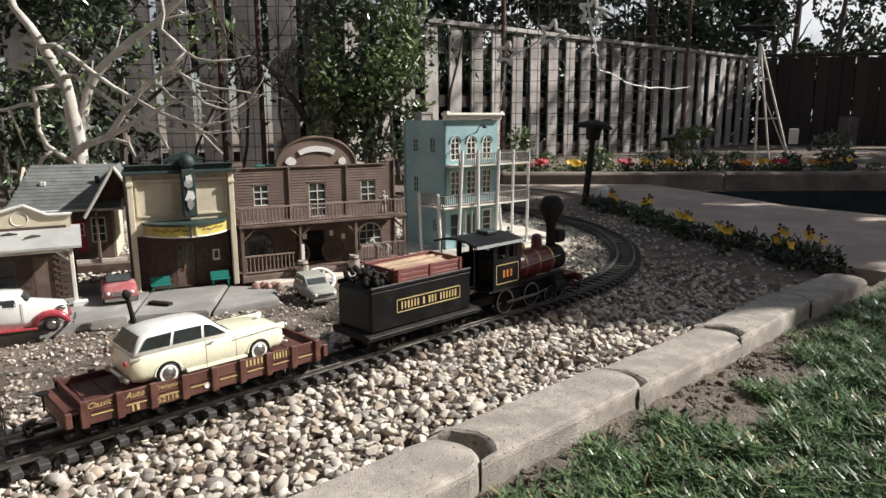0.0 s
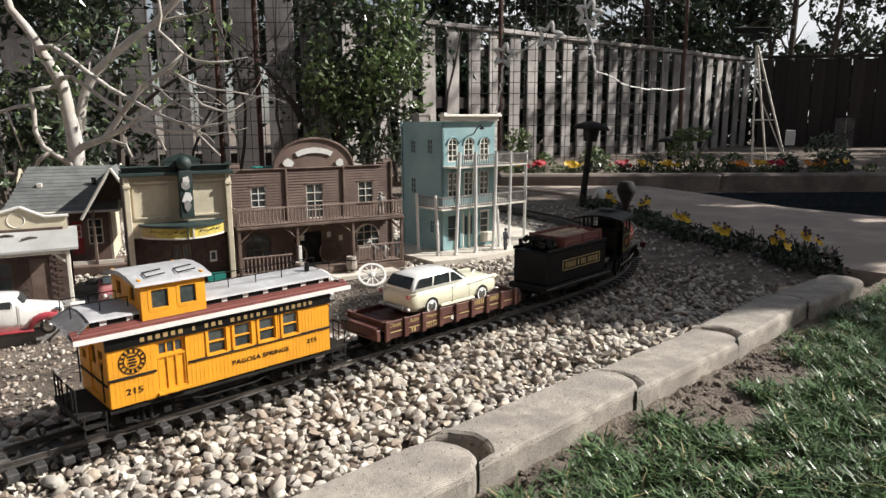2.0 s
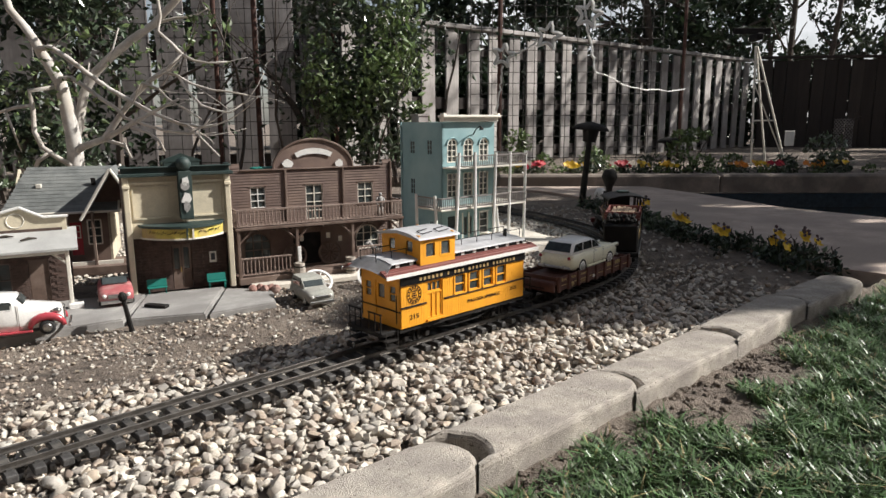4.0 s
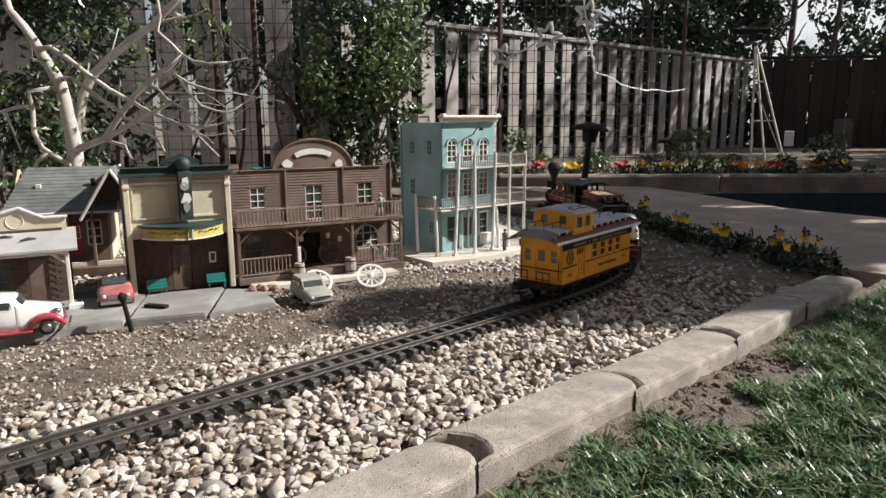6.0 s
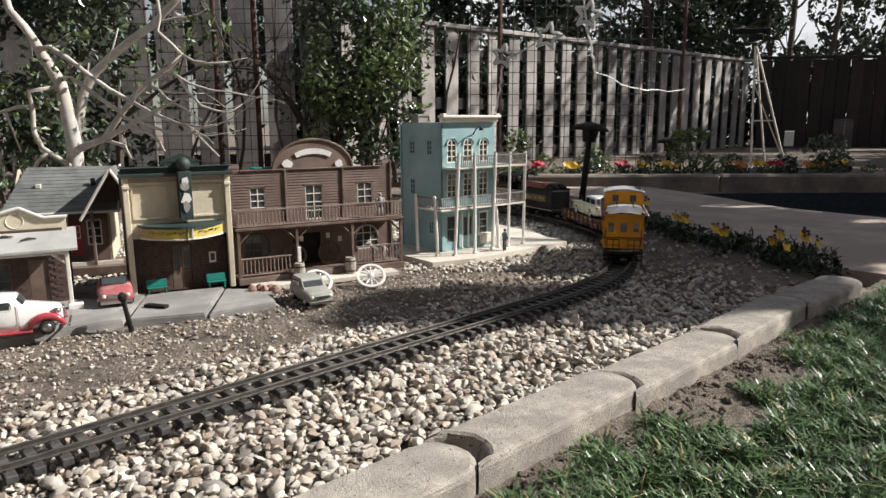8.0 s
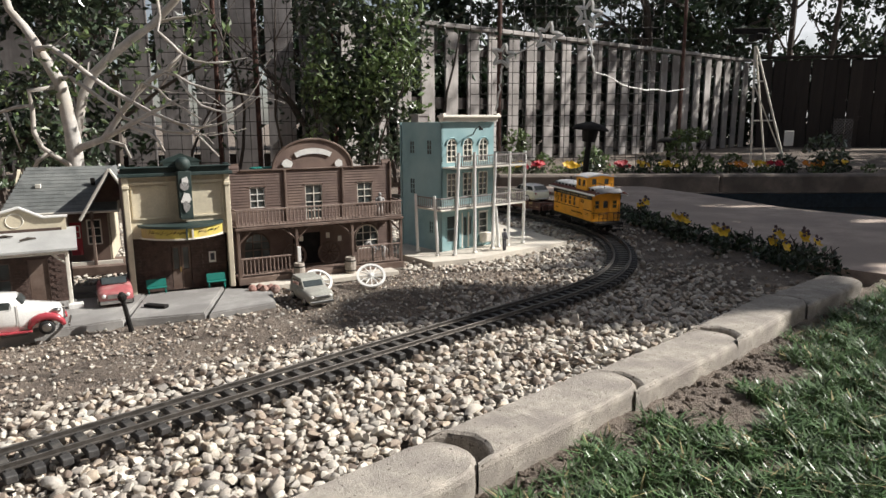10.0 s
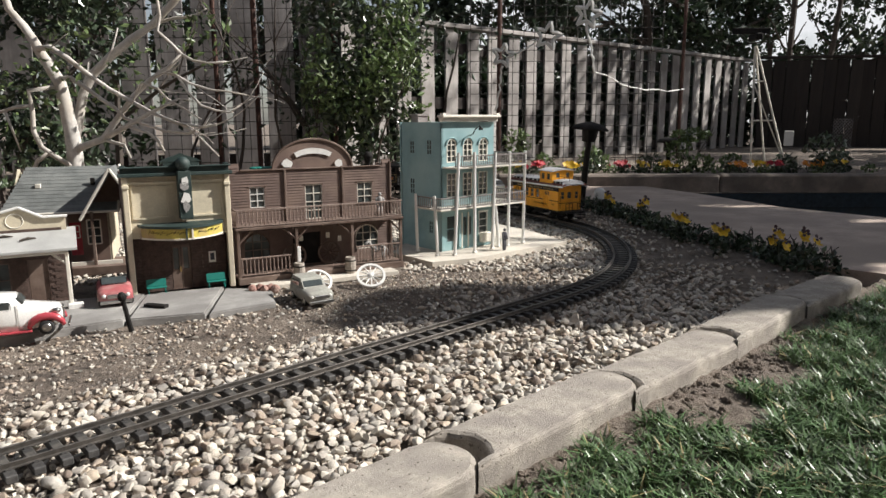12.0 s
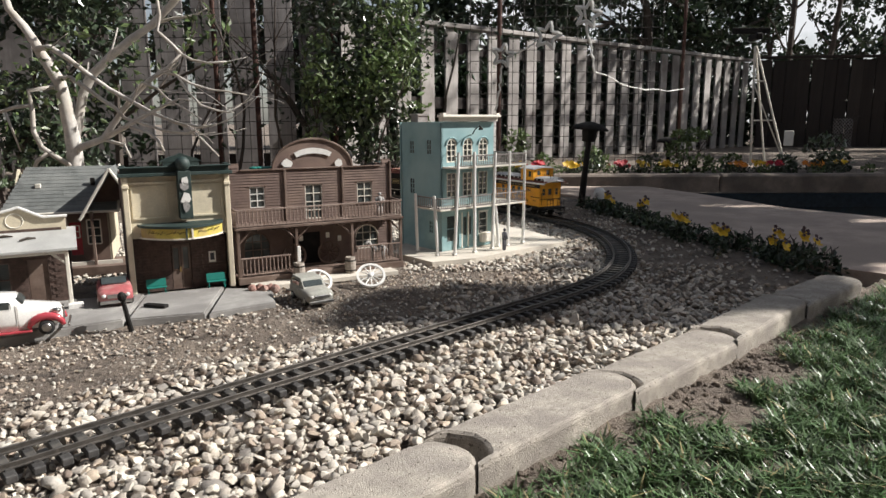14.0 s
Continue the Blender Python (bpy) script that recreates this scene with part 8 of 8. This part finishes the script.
# bright cloud low in the sky, far behind the trees
def cloud():
    m = bpy.data.materials.new("sunlit_cloud")
    m.use_nodes = True
    n, l = m.node_tree.nodes, m.node_tree.links
    tc, t, r, e, tr, mx = (n.new("ShaderNode" + k) for k in ("TexCoord", "TexNoise", "ValToRGB", "Emission", "BsdfTransparent", "MixShader"))
    l.new(tc.outputs["Object"], t.inputs["Vector"])
    t.inputs["Scale"].default_value, t.inputs["Detail"].default_value = 0.12, 6
    r.color_ramp.elements[0].position, r.color_ramp.elements[1].position = 0.36, 0.56
    e.inputs[0].default_value, e.inputs[1].default_value = (0.95, 0.97, 1.0, 1), 0.6
    l.new(t.outputs["Fac"], r.inputs[0])
    l.new(r.outputs[0], mx.inputs[0])
    l.new(tr.outputs[0], mx.inputs[1])
    l.new(e.outputs[0], mx.inputs[2])
    l.new(mx.outputs[0], n["Material Output"].inputs[0])
    ob = new("backdrop_cloud", solid("backdrop_cloud", [(0, 75, -1), (90, 75, -1), (90, 75, 28), (0, 75, 28)], [(0, 1, 2, 3)], m))
    tagged(ob, "bright white cloud low in the sky", "sky", kind="structure")


cloud()


# ---- garden ornaments ----
def path_lamp(x, y, lean, label, h=0.37):
    p = thing("path_lamp", label, "garden lamp", Matrix.Translation((x, y, -0.035)) @ pose(0, 0, 0, 0, lean, 0))
    part("pole", rod(bmesh.new(), (0, 0, -0.01), (0, 0, h), 0.017, 0.014, 12), BLACK, p)
    part("shade", lathe(bmesh.new(), [(0.086, h + 0.005), (0.088, h + 0.012), (0.07, h + 0.03), (0.03, h + 0.042), (0.008, h + 0.046)], None, 24), SOOT, p, "black mushroom shade", True)
    part("lens_ring", lathe(bmesh.new(), [(0.032, h - 0.05), (0.036, h - 0.02), (0.04, h + 0.006)], None, 16), BLACK, p)


path_lamp(0.68, 3.32, 5, "black mushroom path lamp leaning by the track", 0.375)
path_lamp(1.62, 4.9, 0, "dark path lamp in the flower bed", 0.26)
sp = thing("garden_spotlight", "small white and grey garden spotlight on the soil", "garden lamp", pose(0.80, 3.42, -0.03, 0, 0, -30))
part("hood", lathe(bmesh.new(), [(0.032, 0), (0.036, 0.02), (0.033, 0.05), (0.02, 0.072), (0.004, 0.078)], pose(0, 0, 0.012, 18, 0, 0), 18), WHITE, sp, smooth=True)
part("base", box(bmesh.new(), (0.02, 0, 0.008), (0.07, 0.06, 0.018), bevel=0.004), SLAB, sp)


def windmill():
    w = thing("ornamental_windmill", "pale metal garden windmill tower with dark wheel", "garden ornament", Matrix.Translation((2.62, 5.6, 0.03)))
    top = Vector((-0.13, 0, 0.97))
    feet = [Vector((-0.135, -0.1, 0)), Vector((0.14, -0.1, 0)), Vector((0.09, 0.14, 0))]
    for f in feet:
        part("leg", rod(bmesh.new(), f, top + (f - top) * 0.04, 0.008, seg=6), IVORY, w, "pale steel leg")
    for z in (0.35, 0.66):
        bm = bmesh.new()
        ring = [f + (top - f) * (z / 0.97) for f in feet]
        for a, b in zip(ring, ring[1:] + ring[:1]):
            rod(bm, a, b, 0.006, seg=5)
        part("cross_bar", bm, IVORY, w)
    br = bmesh.new()
    rod(br, feet[1], feet[0] + (top - feet[0]) * 0.66, 0.005, seg=5)
    part("brace", br, IVORY, w)
    part("plate", box(bmesh.new(), (0.145, -0.12, 0.21), (0.075, 0.006, 0.12), bevel=0.002), WHITE, w, "white sign plate")
    part("head", box(bmesh.new(), (-0.13, 0, 1.0), (0.05, 0.16, 0.05), bevel=0.006), SOOT, w)
    part("tail_vane", box(bmesh.new(), (-0.16, 0.02, 1.05), (0.3, 0.01, 0.045), bevel=0.002), SOOT, w, "dark flat vane")


windmill()


def star_garland():
    g = thing("star_light_garland", "white wire stars and light string hung on the trellis", "light string")
    for c, r in (((0.73, 4.88, 0.96), 0.1), ((0.42, 4.86, 0.83), 0.085), ((1.0, 4.86, 1.10), 0.1)):
        bm = bmesh.new()
        pts = [Vector(c) + Vector((math.sin(a) * q, 0, math.cos(a) * q)) for a, q in ((math.tau * k / 10 + 0.2, r if k % 2 == 0 else r * 0.42) for k in range(10))]
        for a, b in zip(pts, pts[1:] + pts[:1]):
            tube(bm, [a, (a + b) / 2 + Vector((0.004, 0, 0.004)), b], [0.012, 0.014, 0.012], 5)
        part("star", bm, WHITE, g)
    rnd = random.Random(3)
    for a, b, sag, r in (((0.94, 4.86, 1.3), (0.99, 4.86, 1.05), 0.0, 0.008), ((0.99, 4.86, 1.05), (1.06, 4.86, 0.72), 0.0, 0.010), ((1.06, 4.86, 0.72), (2.2, 6.3, 0.66), 0.06, 0.006), ((0.42, 4.86, 0.76), (0.38, 4.86, 0.45), 0.0, 0.008), ((0.47, 4.86, 0.84), (0.66, 4.86, 0.94), 0.02, 0.006)):
        a, b = Vector(a), Vector(b)
        bm = bmesh.new()
        n = 12
        tube(bm, [a + (b - a) * (i / n) + Vector((rnd.uniform(-1, 1) * 0.008, 0, rnd.uniform(-1, 1) * 0.01 - sag * 4 * (i / n) * (1 - i / n))) for i in range(n + 1)], [r * rnd.uniform(0.6, 1.2) for _ in range(n + 1)], 5)
        part("light_string", bm, WHITE, g, "white light string")


star_garland()
lat = thing("lattice_panel", "small pale lattice panel on the dark fence", "lattice", Matrix.Translation((5.05, 8.68, 0.0)) @ Matrix.Scale(0.62, 4))
lm = bmesh.new()
for i_ in range(6):
    for k_ in range(9):
        x_, z_ = -0.2 + i_ * 0.067, k_ * 0.07
        rod(lm, (x_, 0, z_), (x_ + 0.067, 0, z_ + 0.07), 0.007, seg=4)
        rod(lm, (x_ + 0.067, 0.004, z_), (x_, 0.004, z_ + 0.07), 0.007, seg=4)
part("lattice_slat", lm, FENCE, lat)["kind"] = "stuff"


# ---- toys on the street ----
def sedan():
    c = thing("toy_delivery_sedan", "white vintage toy sedan with red fenders and running board", "toy car", pose(-0.852, 1.274, -0.0125, 0, 0, 26))
    secs = [car_ring(x, w, z0, z1, 0.8, 0.85) for x, w, z0, z1 in ((-0.11, 0.02, 0.02, 0.03), (-0.10, 0.03, 0.014, 0.06), (-0.07, 0.033, 0.012, 0.078), (-0.02, 0.034, 0.012, 0.084), (0.02, 0.033, 0.012, 0.080), (0.034, 0.028, 0.012, 0.062), (0.07, 0.022, 0.013, 0.057), (0.092, 0.018, 0.016, 0.053), (0.098, 0.014, 0.022, 0.044))]
    part("body", loft(secs), CARWHITE, c, smooth=True)
    for s in (-1, 1):
        for x in (-0.068, 0.07):
            fd = bmesh.new()
            pts = [(x + 0.03 * math.cos(a), s * 0.029, 0.013 + 0.023 * math.sin(a)) for a in np.linspace(0.1, math.pi - 0.1, 9)]
            tube(fd, pts, [0.004, 0.006, 0.0075, 0.008, 0.008, 0.008, 0.0075, 0.006, 0.004], 10)
            part("fender", fd, CARRED, c, "glossy red fender", True)
            road_wheel("wheel", c, x, s * 0.03, 0.0145, 0.0145, 0.010, -s, False)
        part("running_board", box(bmesh.new(), (0, s * 0.030, 0.010), (0.09, 0.010, 0.004), bevel=0.001), CARRED, c, "red running board")
        for a, b in ((-0.062, -0.034), (-0.02, 0.014)):
            part("side_window", box(bmesh.new(), ((a + b) / 2, s * 0.0322, 0.063), (b - a, 0.003, 0.017), bevel=0.003), GLASS, c)
        tr = bmesh.new()
        for x in (-0.028, 0.024):
            box(tr, (x, s * 0.0338, 0.04), (0.0009, 0.001, 0.05))
        box(tr, (-0.016, s * 0.0345, 0.044), (0.007, 0.002, 0.0018))
        part("door_line", tr, STEEL, c)
        part("headlight", ball(bmesh.new(), (0.088, s * 0.021, 0.044), 0.006, 2, (1.5, 1, 1)), STEEL, c)
    part("grille", box(bmesh.new(), (0.0985, 0, 0.034), (0.004, 0.022, 0.03), bevel=0.0015), STEEL, c, "chrome grille")
    part("bumper", box(bmesh.new(), (0.108, 0, 0.015), (0.004, 0.066, 0.006), bevel=0.0015), STEEL, c, "chrome bumper")
    part("windscreen", shift(box(bmesh.new(), (0, 0, 0), (0.002, 0.05, 0.016), bevel=0.0), pose(0.029, 0, 0.071, 0, -38, 0)), GLASS, c)


sedan()


def small_car(name, label, m, paint, k=1.0, boxy=False):
    c = thing(name, label, "toy car", m)
    secs = [car_ring(x * k, w * k, z0 * k, z1 * k) for x, w, z0, z1 in ((-0.07, 0.028, 0.016, 0.03), (-0.066, 0.034, 0.01, 0.038), (-0.02, 0.036, 0.009, 0.04), (0.03, 0.036, 0.009, 0.039), (0.06, 0.035, 0.01, 0.036), (0.068, 0.03, 0.014, 0.031))]
    part("body", loft(secs), paint, c, smooth=True)
    top = 0.062 if boxy else 0.056
    g = [[(x * k, -w * k, 0.037 * k), (x * k, -w * 0.84 * k, zt * k), (x * k, w * 0.84 * k, zt * k), (x * k, w * k, 0.037 * k)] for x, w, zt in ((-0.064 if boxy else -0.05, 0.033, 0.04), (-0.058 if boxy else -0.036, 0.033, top), (0.0, 0.033, top), (0.022, 0.033, 0.039))]
    if boxy:
        part("cabin", loft(g), paint, c)
    else:
        part("seat", box(bmesh.new(), (-0.02 * k, 0, 0.041 * k), (0.04 * k, 0.054 * k, 0.008 * k), bevel=0.002), SOOT, c, "dark bench seat")
    for s in (-1, 1):
        if boxy:
            part("side_window", box(bmesh.new(), (-0.022 * k, s * 0.0305 * k, 0.048 * k), (0.05 * k, 0.004 * k, 0.012 * k), bevel=0.001), GLASS, c)
        for x in (-0.042, 0.042):
            road_wheel("wheel", c, x * k, s * 0.031 * k, 0.012 * k, 0.012 * k, 0.009 * k, -s, False)
        part("headlight", ball(bmesh.new(), (0.067 * k, s * 0.024 * k, 0.026 * k), 0.0045 * k, 2), WHITE, c)
    part("windscreen", shift(box(bmesh.new(), (0, 0, 0), (0.002 * k, 0.05 * k, 0.018 * k)), pose(0.0125 * k, 0, 0.0485 * k, 0, -47, 0)), GLASS, c)
    part("bumper", box(bmesh.new(), (0.07 * k, 0, 0.012 * k), (0.005 * k, 0.064 * k, 0.007 * k), bevel=0.001), STEEL, c)
    part("grille", box(bmesh.new(), (0.0685 * k, 0, 0.024 * k), (0.003 * k, 0.034 * k, 0.009 * k), bevel=0.001), STEEL, c)
    return c


small_car("toy_convertible", "faded red toy car parked beside the shop porch", pose(-0.765, 1.535, -0.0125, 0, 0, -62), FADEDRED, 1.02)
small_car("toy_pickup", "dusty grey-green toy truck on the slab's edge", pose(-0.315, 1.575, -0.027, 0, 0, -58), GREYCAR, 0.93, True)
hy = thing("toy_street_post", "dark toy street post leaning at the slab's edge", "toy post", pose(-0.647, 1.352, -0.03, 8, -6, 0))
part("shaft", rod(bmesh.new(), (0, 0, -0.005), (0, 0, 0.07), 0.0055, 0.0045, 8), SOOT, hy)
part("cap", lathe(bmesh.new(), [(0.006, 0.068), (0.0085, 0.072), (0.0085, 0.08), (0.004, 0.086)], None, 10), SOOT, hy)
pk = thing("loose_plank", "dark loose plank lying on the slab", "plank", pose(-0.645, 1.475, -0.0145, 0, 0, -15))
part("board", box(bmesh.new(), (0, 0, 0.004), (0.055, 0.016, 0.007), bevel=0.001), SOOT, pk)
rb_ = thing("red_rubble", "small pile of reddish broken tile", "rubble", pose(-0.445, 1.64, -0.02))
rk = bmesh.new()
for i in range(5):
    rocks_of(rk, ((i - 2) * 0.014, (i % 2) * 0.01, 0.006), 0.011, i)
part("tile_shard", rk, TERRACOTTA, rb_)


# ---- gravel ----
def stone_meshes(n=20):
    out = []
    for k in range(n):
        bm = bmesh.new()
        bmesh.ops.create_icosphere(bm, subdivisions=2 if k < 14 else 1, radius=0.5)
        rnd = random.Random(200 + k)
        sx, sy, sz = 1.08, rnd.uniform(0.55, 0.95), rnd.uniform(0.36, 0.62)
        for v in bm.verts:
            d = v.co.normalized()
            q = 1 + 0.42 * noise.noise(d * 1.5 + Vector((k * 3.1, 0, 0))) + 0.1 * noise.noise(d * 3 + Vector((0, k, 0)))
            v.co = Vector((d.x * sx, d.y * sy, d.z * sz)) * 0.5 * q
        for _ in range(10):
            cut = Vector((rnd.gauss(0, 1), rnd.gauss(0, 1), rnd.gauss(0, 1))).normalized()
            reach = max(v.co.dot(cut) for v in bm.verts) * rnd.uniform(0.54, 0.88)
            for v in bm.verts:
                over = v.co.dot(cut) - reach
                if over > 0:
                    v.co -= cut * over
        out.append(bm)
    return out


STONES = stone_meshes()


def scatter_gravel():
    rng = np.random.default_rng(77)
    protos = []
    for bm in STONES:
        bm.verts.ensure_lookup_table()
        protos.append((np.array([v.co[:] for v in bm.verts]), np.array([[v.index for v in f.verts] for f in bm.faces])))
    singles = {}
    verts, faces, base = [[], [], []], [[], [], []], [0, 0, 0]
    holder = thing("gravel", "cream and grey river pebbles of the railway ballast", "gravel", kind="stuff")
    made = 0
    cells = []
    step = 0.0118
    for gx in np.arange(-1.35, 1.2, step):
        for gy in np.arange(0.42, 3.3, step):
            if gx < -0.74 * gy - 0.1 or gx > 0.74 * gy + 0.1:
                continue
            cells.append((gx, gy))
    for gx, gy in cells:
        x, y = gx + rng.uniform(-0.009, 0.009), gy + rng.uniform(-0.009, 0.009)
        if (Vector((x, y)) - KERB_A).dot(KERB_N) < 0.104 or not inside(x, y, BED):
            continue
        side, along = track_side(x, y)
        town = (x + 0.5255) * math.cos(radians(TOWN)) + (y - 1.707) * math.sin(radians(TOWN))
        deep = -(x + 0.5255) * math.sin(radians(TOWN)) + (y - 1.707) * math.cos(radians(TOWN))
        if deep > -0.03 and (-0.5 < town < 0.47) and deep < 0.25:
            continue
        if inside(x, y, [(-1.35, 0.93), (-0.676, 1.378), (-0.521, 1.431), (-0.39, 1.53), (-0.43, 1.66), (-0.72, 1.6), (-1.5, 1.3)]) or inside(x, y, [(-0.16, 2.10), (-0.03, 1.945), (0.10, 2.005), (0.425, 2.285), (0.33, 2.5), (0.18, 2.75), (-0.08, 2.5)]):
            continue
        size = rng.uniform(0.012, 0.0255)
        chance, tone = 1.0, 0
        if side > 0:                                     # lawn side
            chance = 1.0 if x < 0.75 else 0.5
            thin = min(1.0, max(0.0, (y + 0.9 * x - 1.88) / 0.8))   # bare soil towards the deck
            if side > 0.06 and thin > 0:
                chance *= 1.0 - 0.86 * min(1.0, thin * (1.0 + 0.5 * noise.noise((x * 6, y * 6, 4))))
                size *= 1.0 - 0.2 * thin
        else:                                            # town side
            far = -side
            patch = noise.noise((x * 5, y * 5, 1))
            chance = 0.95 if far < 0.2 and along < 1.0 else 0.55 + 0.7 * patch
            size *= 0.82 if far > 0.15 else 0.95
            if deep < -0.03 and far > 0.2 and x < 0.0:
                chance *= 0.75
                size *= 0.66
            if y > 1.9 and x > -0.12:
                chance, size = 0.9, size * 1.15
            if deep > 0.2:
                chance, size = 1.0, size * 1.1
        if rng.uniform() > chance:
            continue
        if abs(side) < 0.052:
            size *= 0.72
        z = bed_height(x, y) + size * rng.uniform(0.1, 0.32)
        if abs(side) < 0.052:
            z = min(z, -0.0175 - size * 0.2)
        elif rng.uniform() < 0.35 and side > 0.05:
            z += 0.006
        if rng.uniform() < 0.03 and abs(side) > 0.06:
            size *= 1.45
        k = int(rng.choice(3, p=(0.5, 0.27, 0.23)))
        if side < -0.2 and y < 1.9:
            k = int(rng.choice(3, p=(0.18, 0.38, 0.44)))
        proto = int(rng.integers(0, 14) if y < 1.6 else rng.integers(8, 20))
        turn = Euler((rng.normal() * 0.42, rng.normal() * 0.42, rng.uniform(0, math.tau)))
        if made < 300 and side > 0.06 and -0.35 < x < 0.25 and y < 0.98:
            key = (proto, k)
            if key not in singles:
                me = bpy.data.meshes.new("pebble")
                STONES[proto].to_mesh(me)
                me.materials.append(STONE[k])
                me.polygons.foreach_set("use_smooth", [True] * len(me.polygons))
                me.set_sharp_from_angle(angle=radians(36))
                singles[key] = me
            share("pebble", singles[key], holder, Matrix.LocRotScale((x, y, z), turn, (size, size, size)))
            made += 1
            continue
        v, f = protos[proto]
        r = np.array(turn.to_matrix()) * size
        verts[k].append(v @ r.T + np.array((x, y, z)))
        faces[k].append(f + base[k])
        base[k] += len(v)
    for _ in range(6500):
        u, w = rng.uniform(-0.9, 1.0), rng.uniform(0.1, 0.62)
        x, y = KERB_A.x + KERB_U.x * u + KERB_N.x * w, KERB_A.y + KERB_U.y * u + KERB_N.y * w
        side, along = track_side(x, y)
        if y < 0.45 or not inside(x, y, BED) or side < 0.048 or along > 1.7 or y + 0.9 * x > rng.uniform(2.05, 2.9):
            continue
        size = rng.uniform(0.006, 0.012)
        k = int(rng.choice(3, p=(0.55, 0.27, 0.18)))
        v, f = protos[int(rng.integers(14, 20))]
        r = np.array(Euler((rng.uniform(-0.6, 0.6), rng.uniform(-0.6, 0.6), rng.uniform(0, math.tau))).to_matrix()) * size
        verts[k].append(v @ r.T + np.array((x, y, bed_height(x, y) + 0.004 + size * 0.1)))
        faces[k].append(f + base[k])
        base[k] += len(v)
    for _ in range(13000):
        x, y = rng.uniform(-1.1, 0.35), rng.uniform(0.9, 2.1)
        side, along = track_side(x, y)
        deep = -(x + 0.5255) * math.sin(radians(TOWN)) + (y - 1.707) * math.cos(radians(TOWN))
        if side > -0.06 or deep > -0.02 or noise.noise((x * 7, y * 7, 9)) < rng.uniform(-0.5, 0.25):
            continue
        size = rng.uniform(0.003, 0.009)
        k = int(rng.choice(3, p=(0.12, 0.34, 0.54)))
        v, f = protos[int(rng.integers(14, 20))]
        r = np.array(Euler((rng.uniform(-0.7, 0.7), rng.uniform(-0.7, 0.7), rng.uniform(0, math.tau))).to_matrix()) * size
        verts[k].append(v @ r.T + np.array((x, y, bed_height(x, y) + size * 0.15)))
        faces[k].append(f + base[k])
        base[k] += len(v)
    for k in range(3):
        me = bpy.data.meshes.new("pebbles")
        me.from_pydata(np.vstack(verts[k]).tolist(), [], np.vstack(faces[k]).tolist())
        me.polygons.foreach_set("use_smooth", [True] * len(me.polygons))
        me.set_sharp_from_angle(angle=radians(36))
        me.materials.append(STONE[k])
        ob = new("loose_pebbles", me)
        ob.parent = holder
        ob["kind"] = "stuff"


scatter_gravel()
for bm_ in STONES:
    bm_.free()


def motions():
    """The train runs along the track; the toy car rides on the flat car; the wheels turn."""
    ticks = [k * 0.25 for k in range(57)]
    for ob, ahead, base in ((CABOOSE, 0.0, 0.23), (FLAT, 0.449, 0.26), (TENDER, 0.852, 0.15), (ENGINE, 1.160, 0.11)):
        walk(ob, [(t, run_pose(run(t) + ahead, base)) for t in ticks])
    walk(WAGON, [(t, run_pose(run(t) + 0.449, 0.26) @ pose(0.009, -0.006, 0.0505)) for t in ticks])
    fine = [k / 15 for k in range(211)]
    for w, r in WHEELS:
        rest = w.matrix_basis.copy()
        walk(w, [(t, rest @ Matrix.Rotation((run(t) - run(0)) / r, 4, "Y")) for t in fine])


motions()
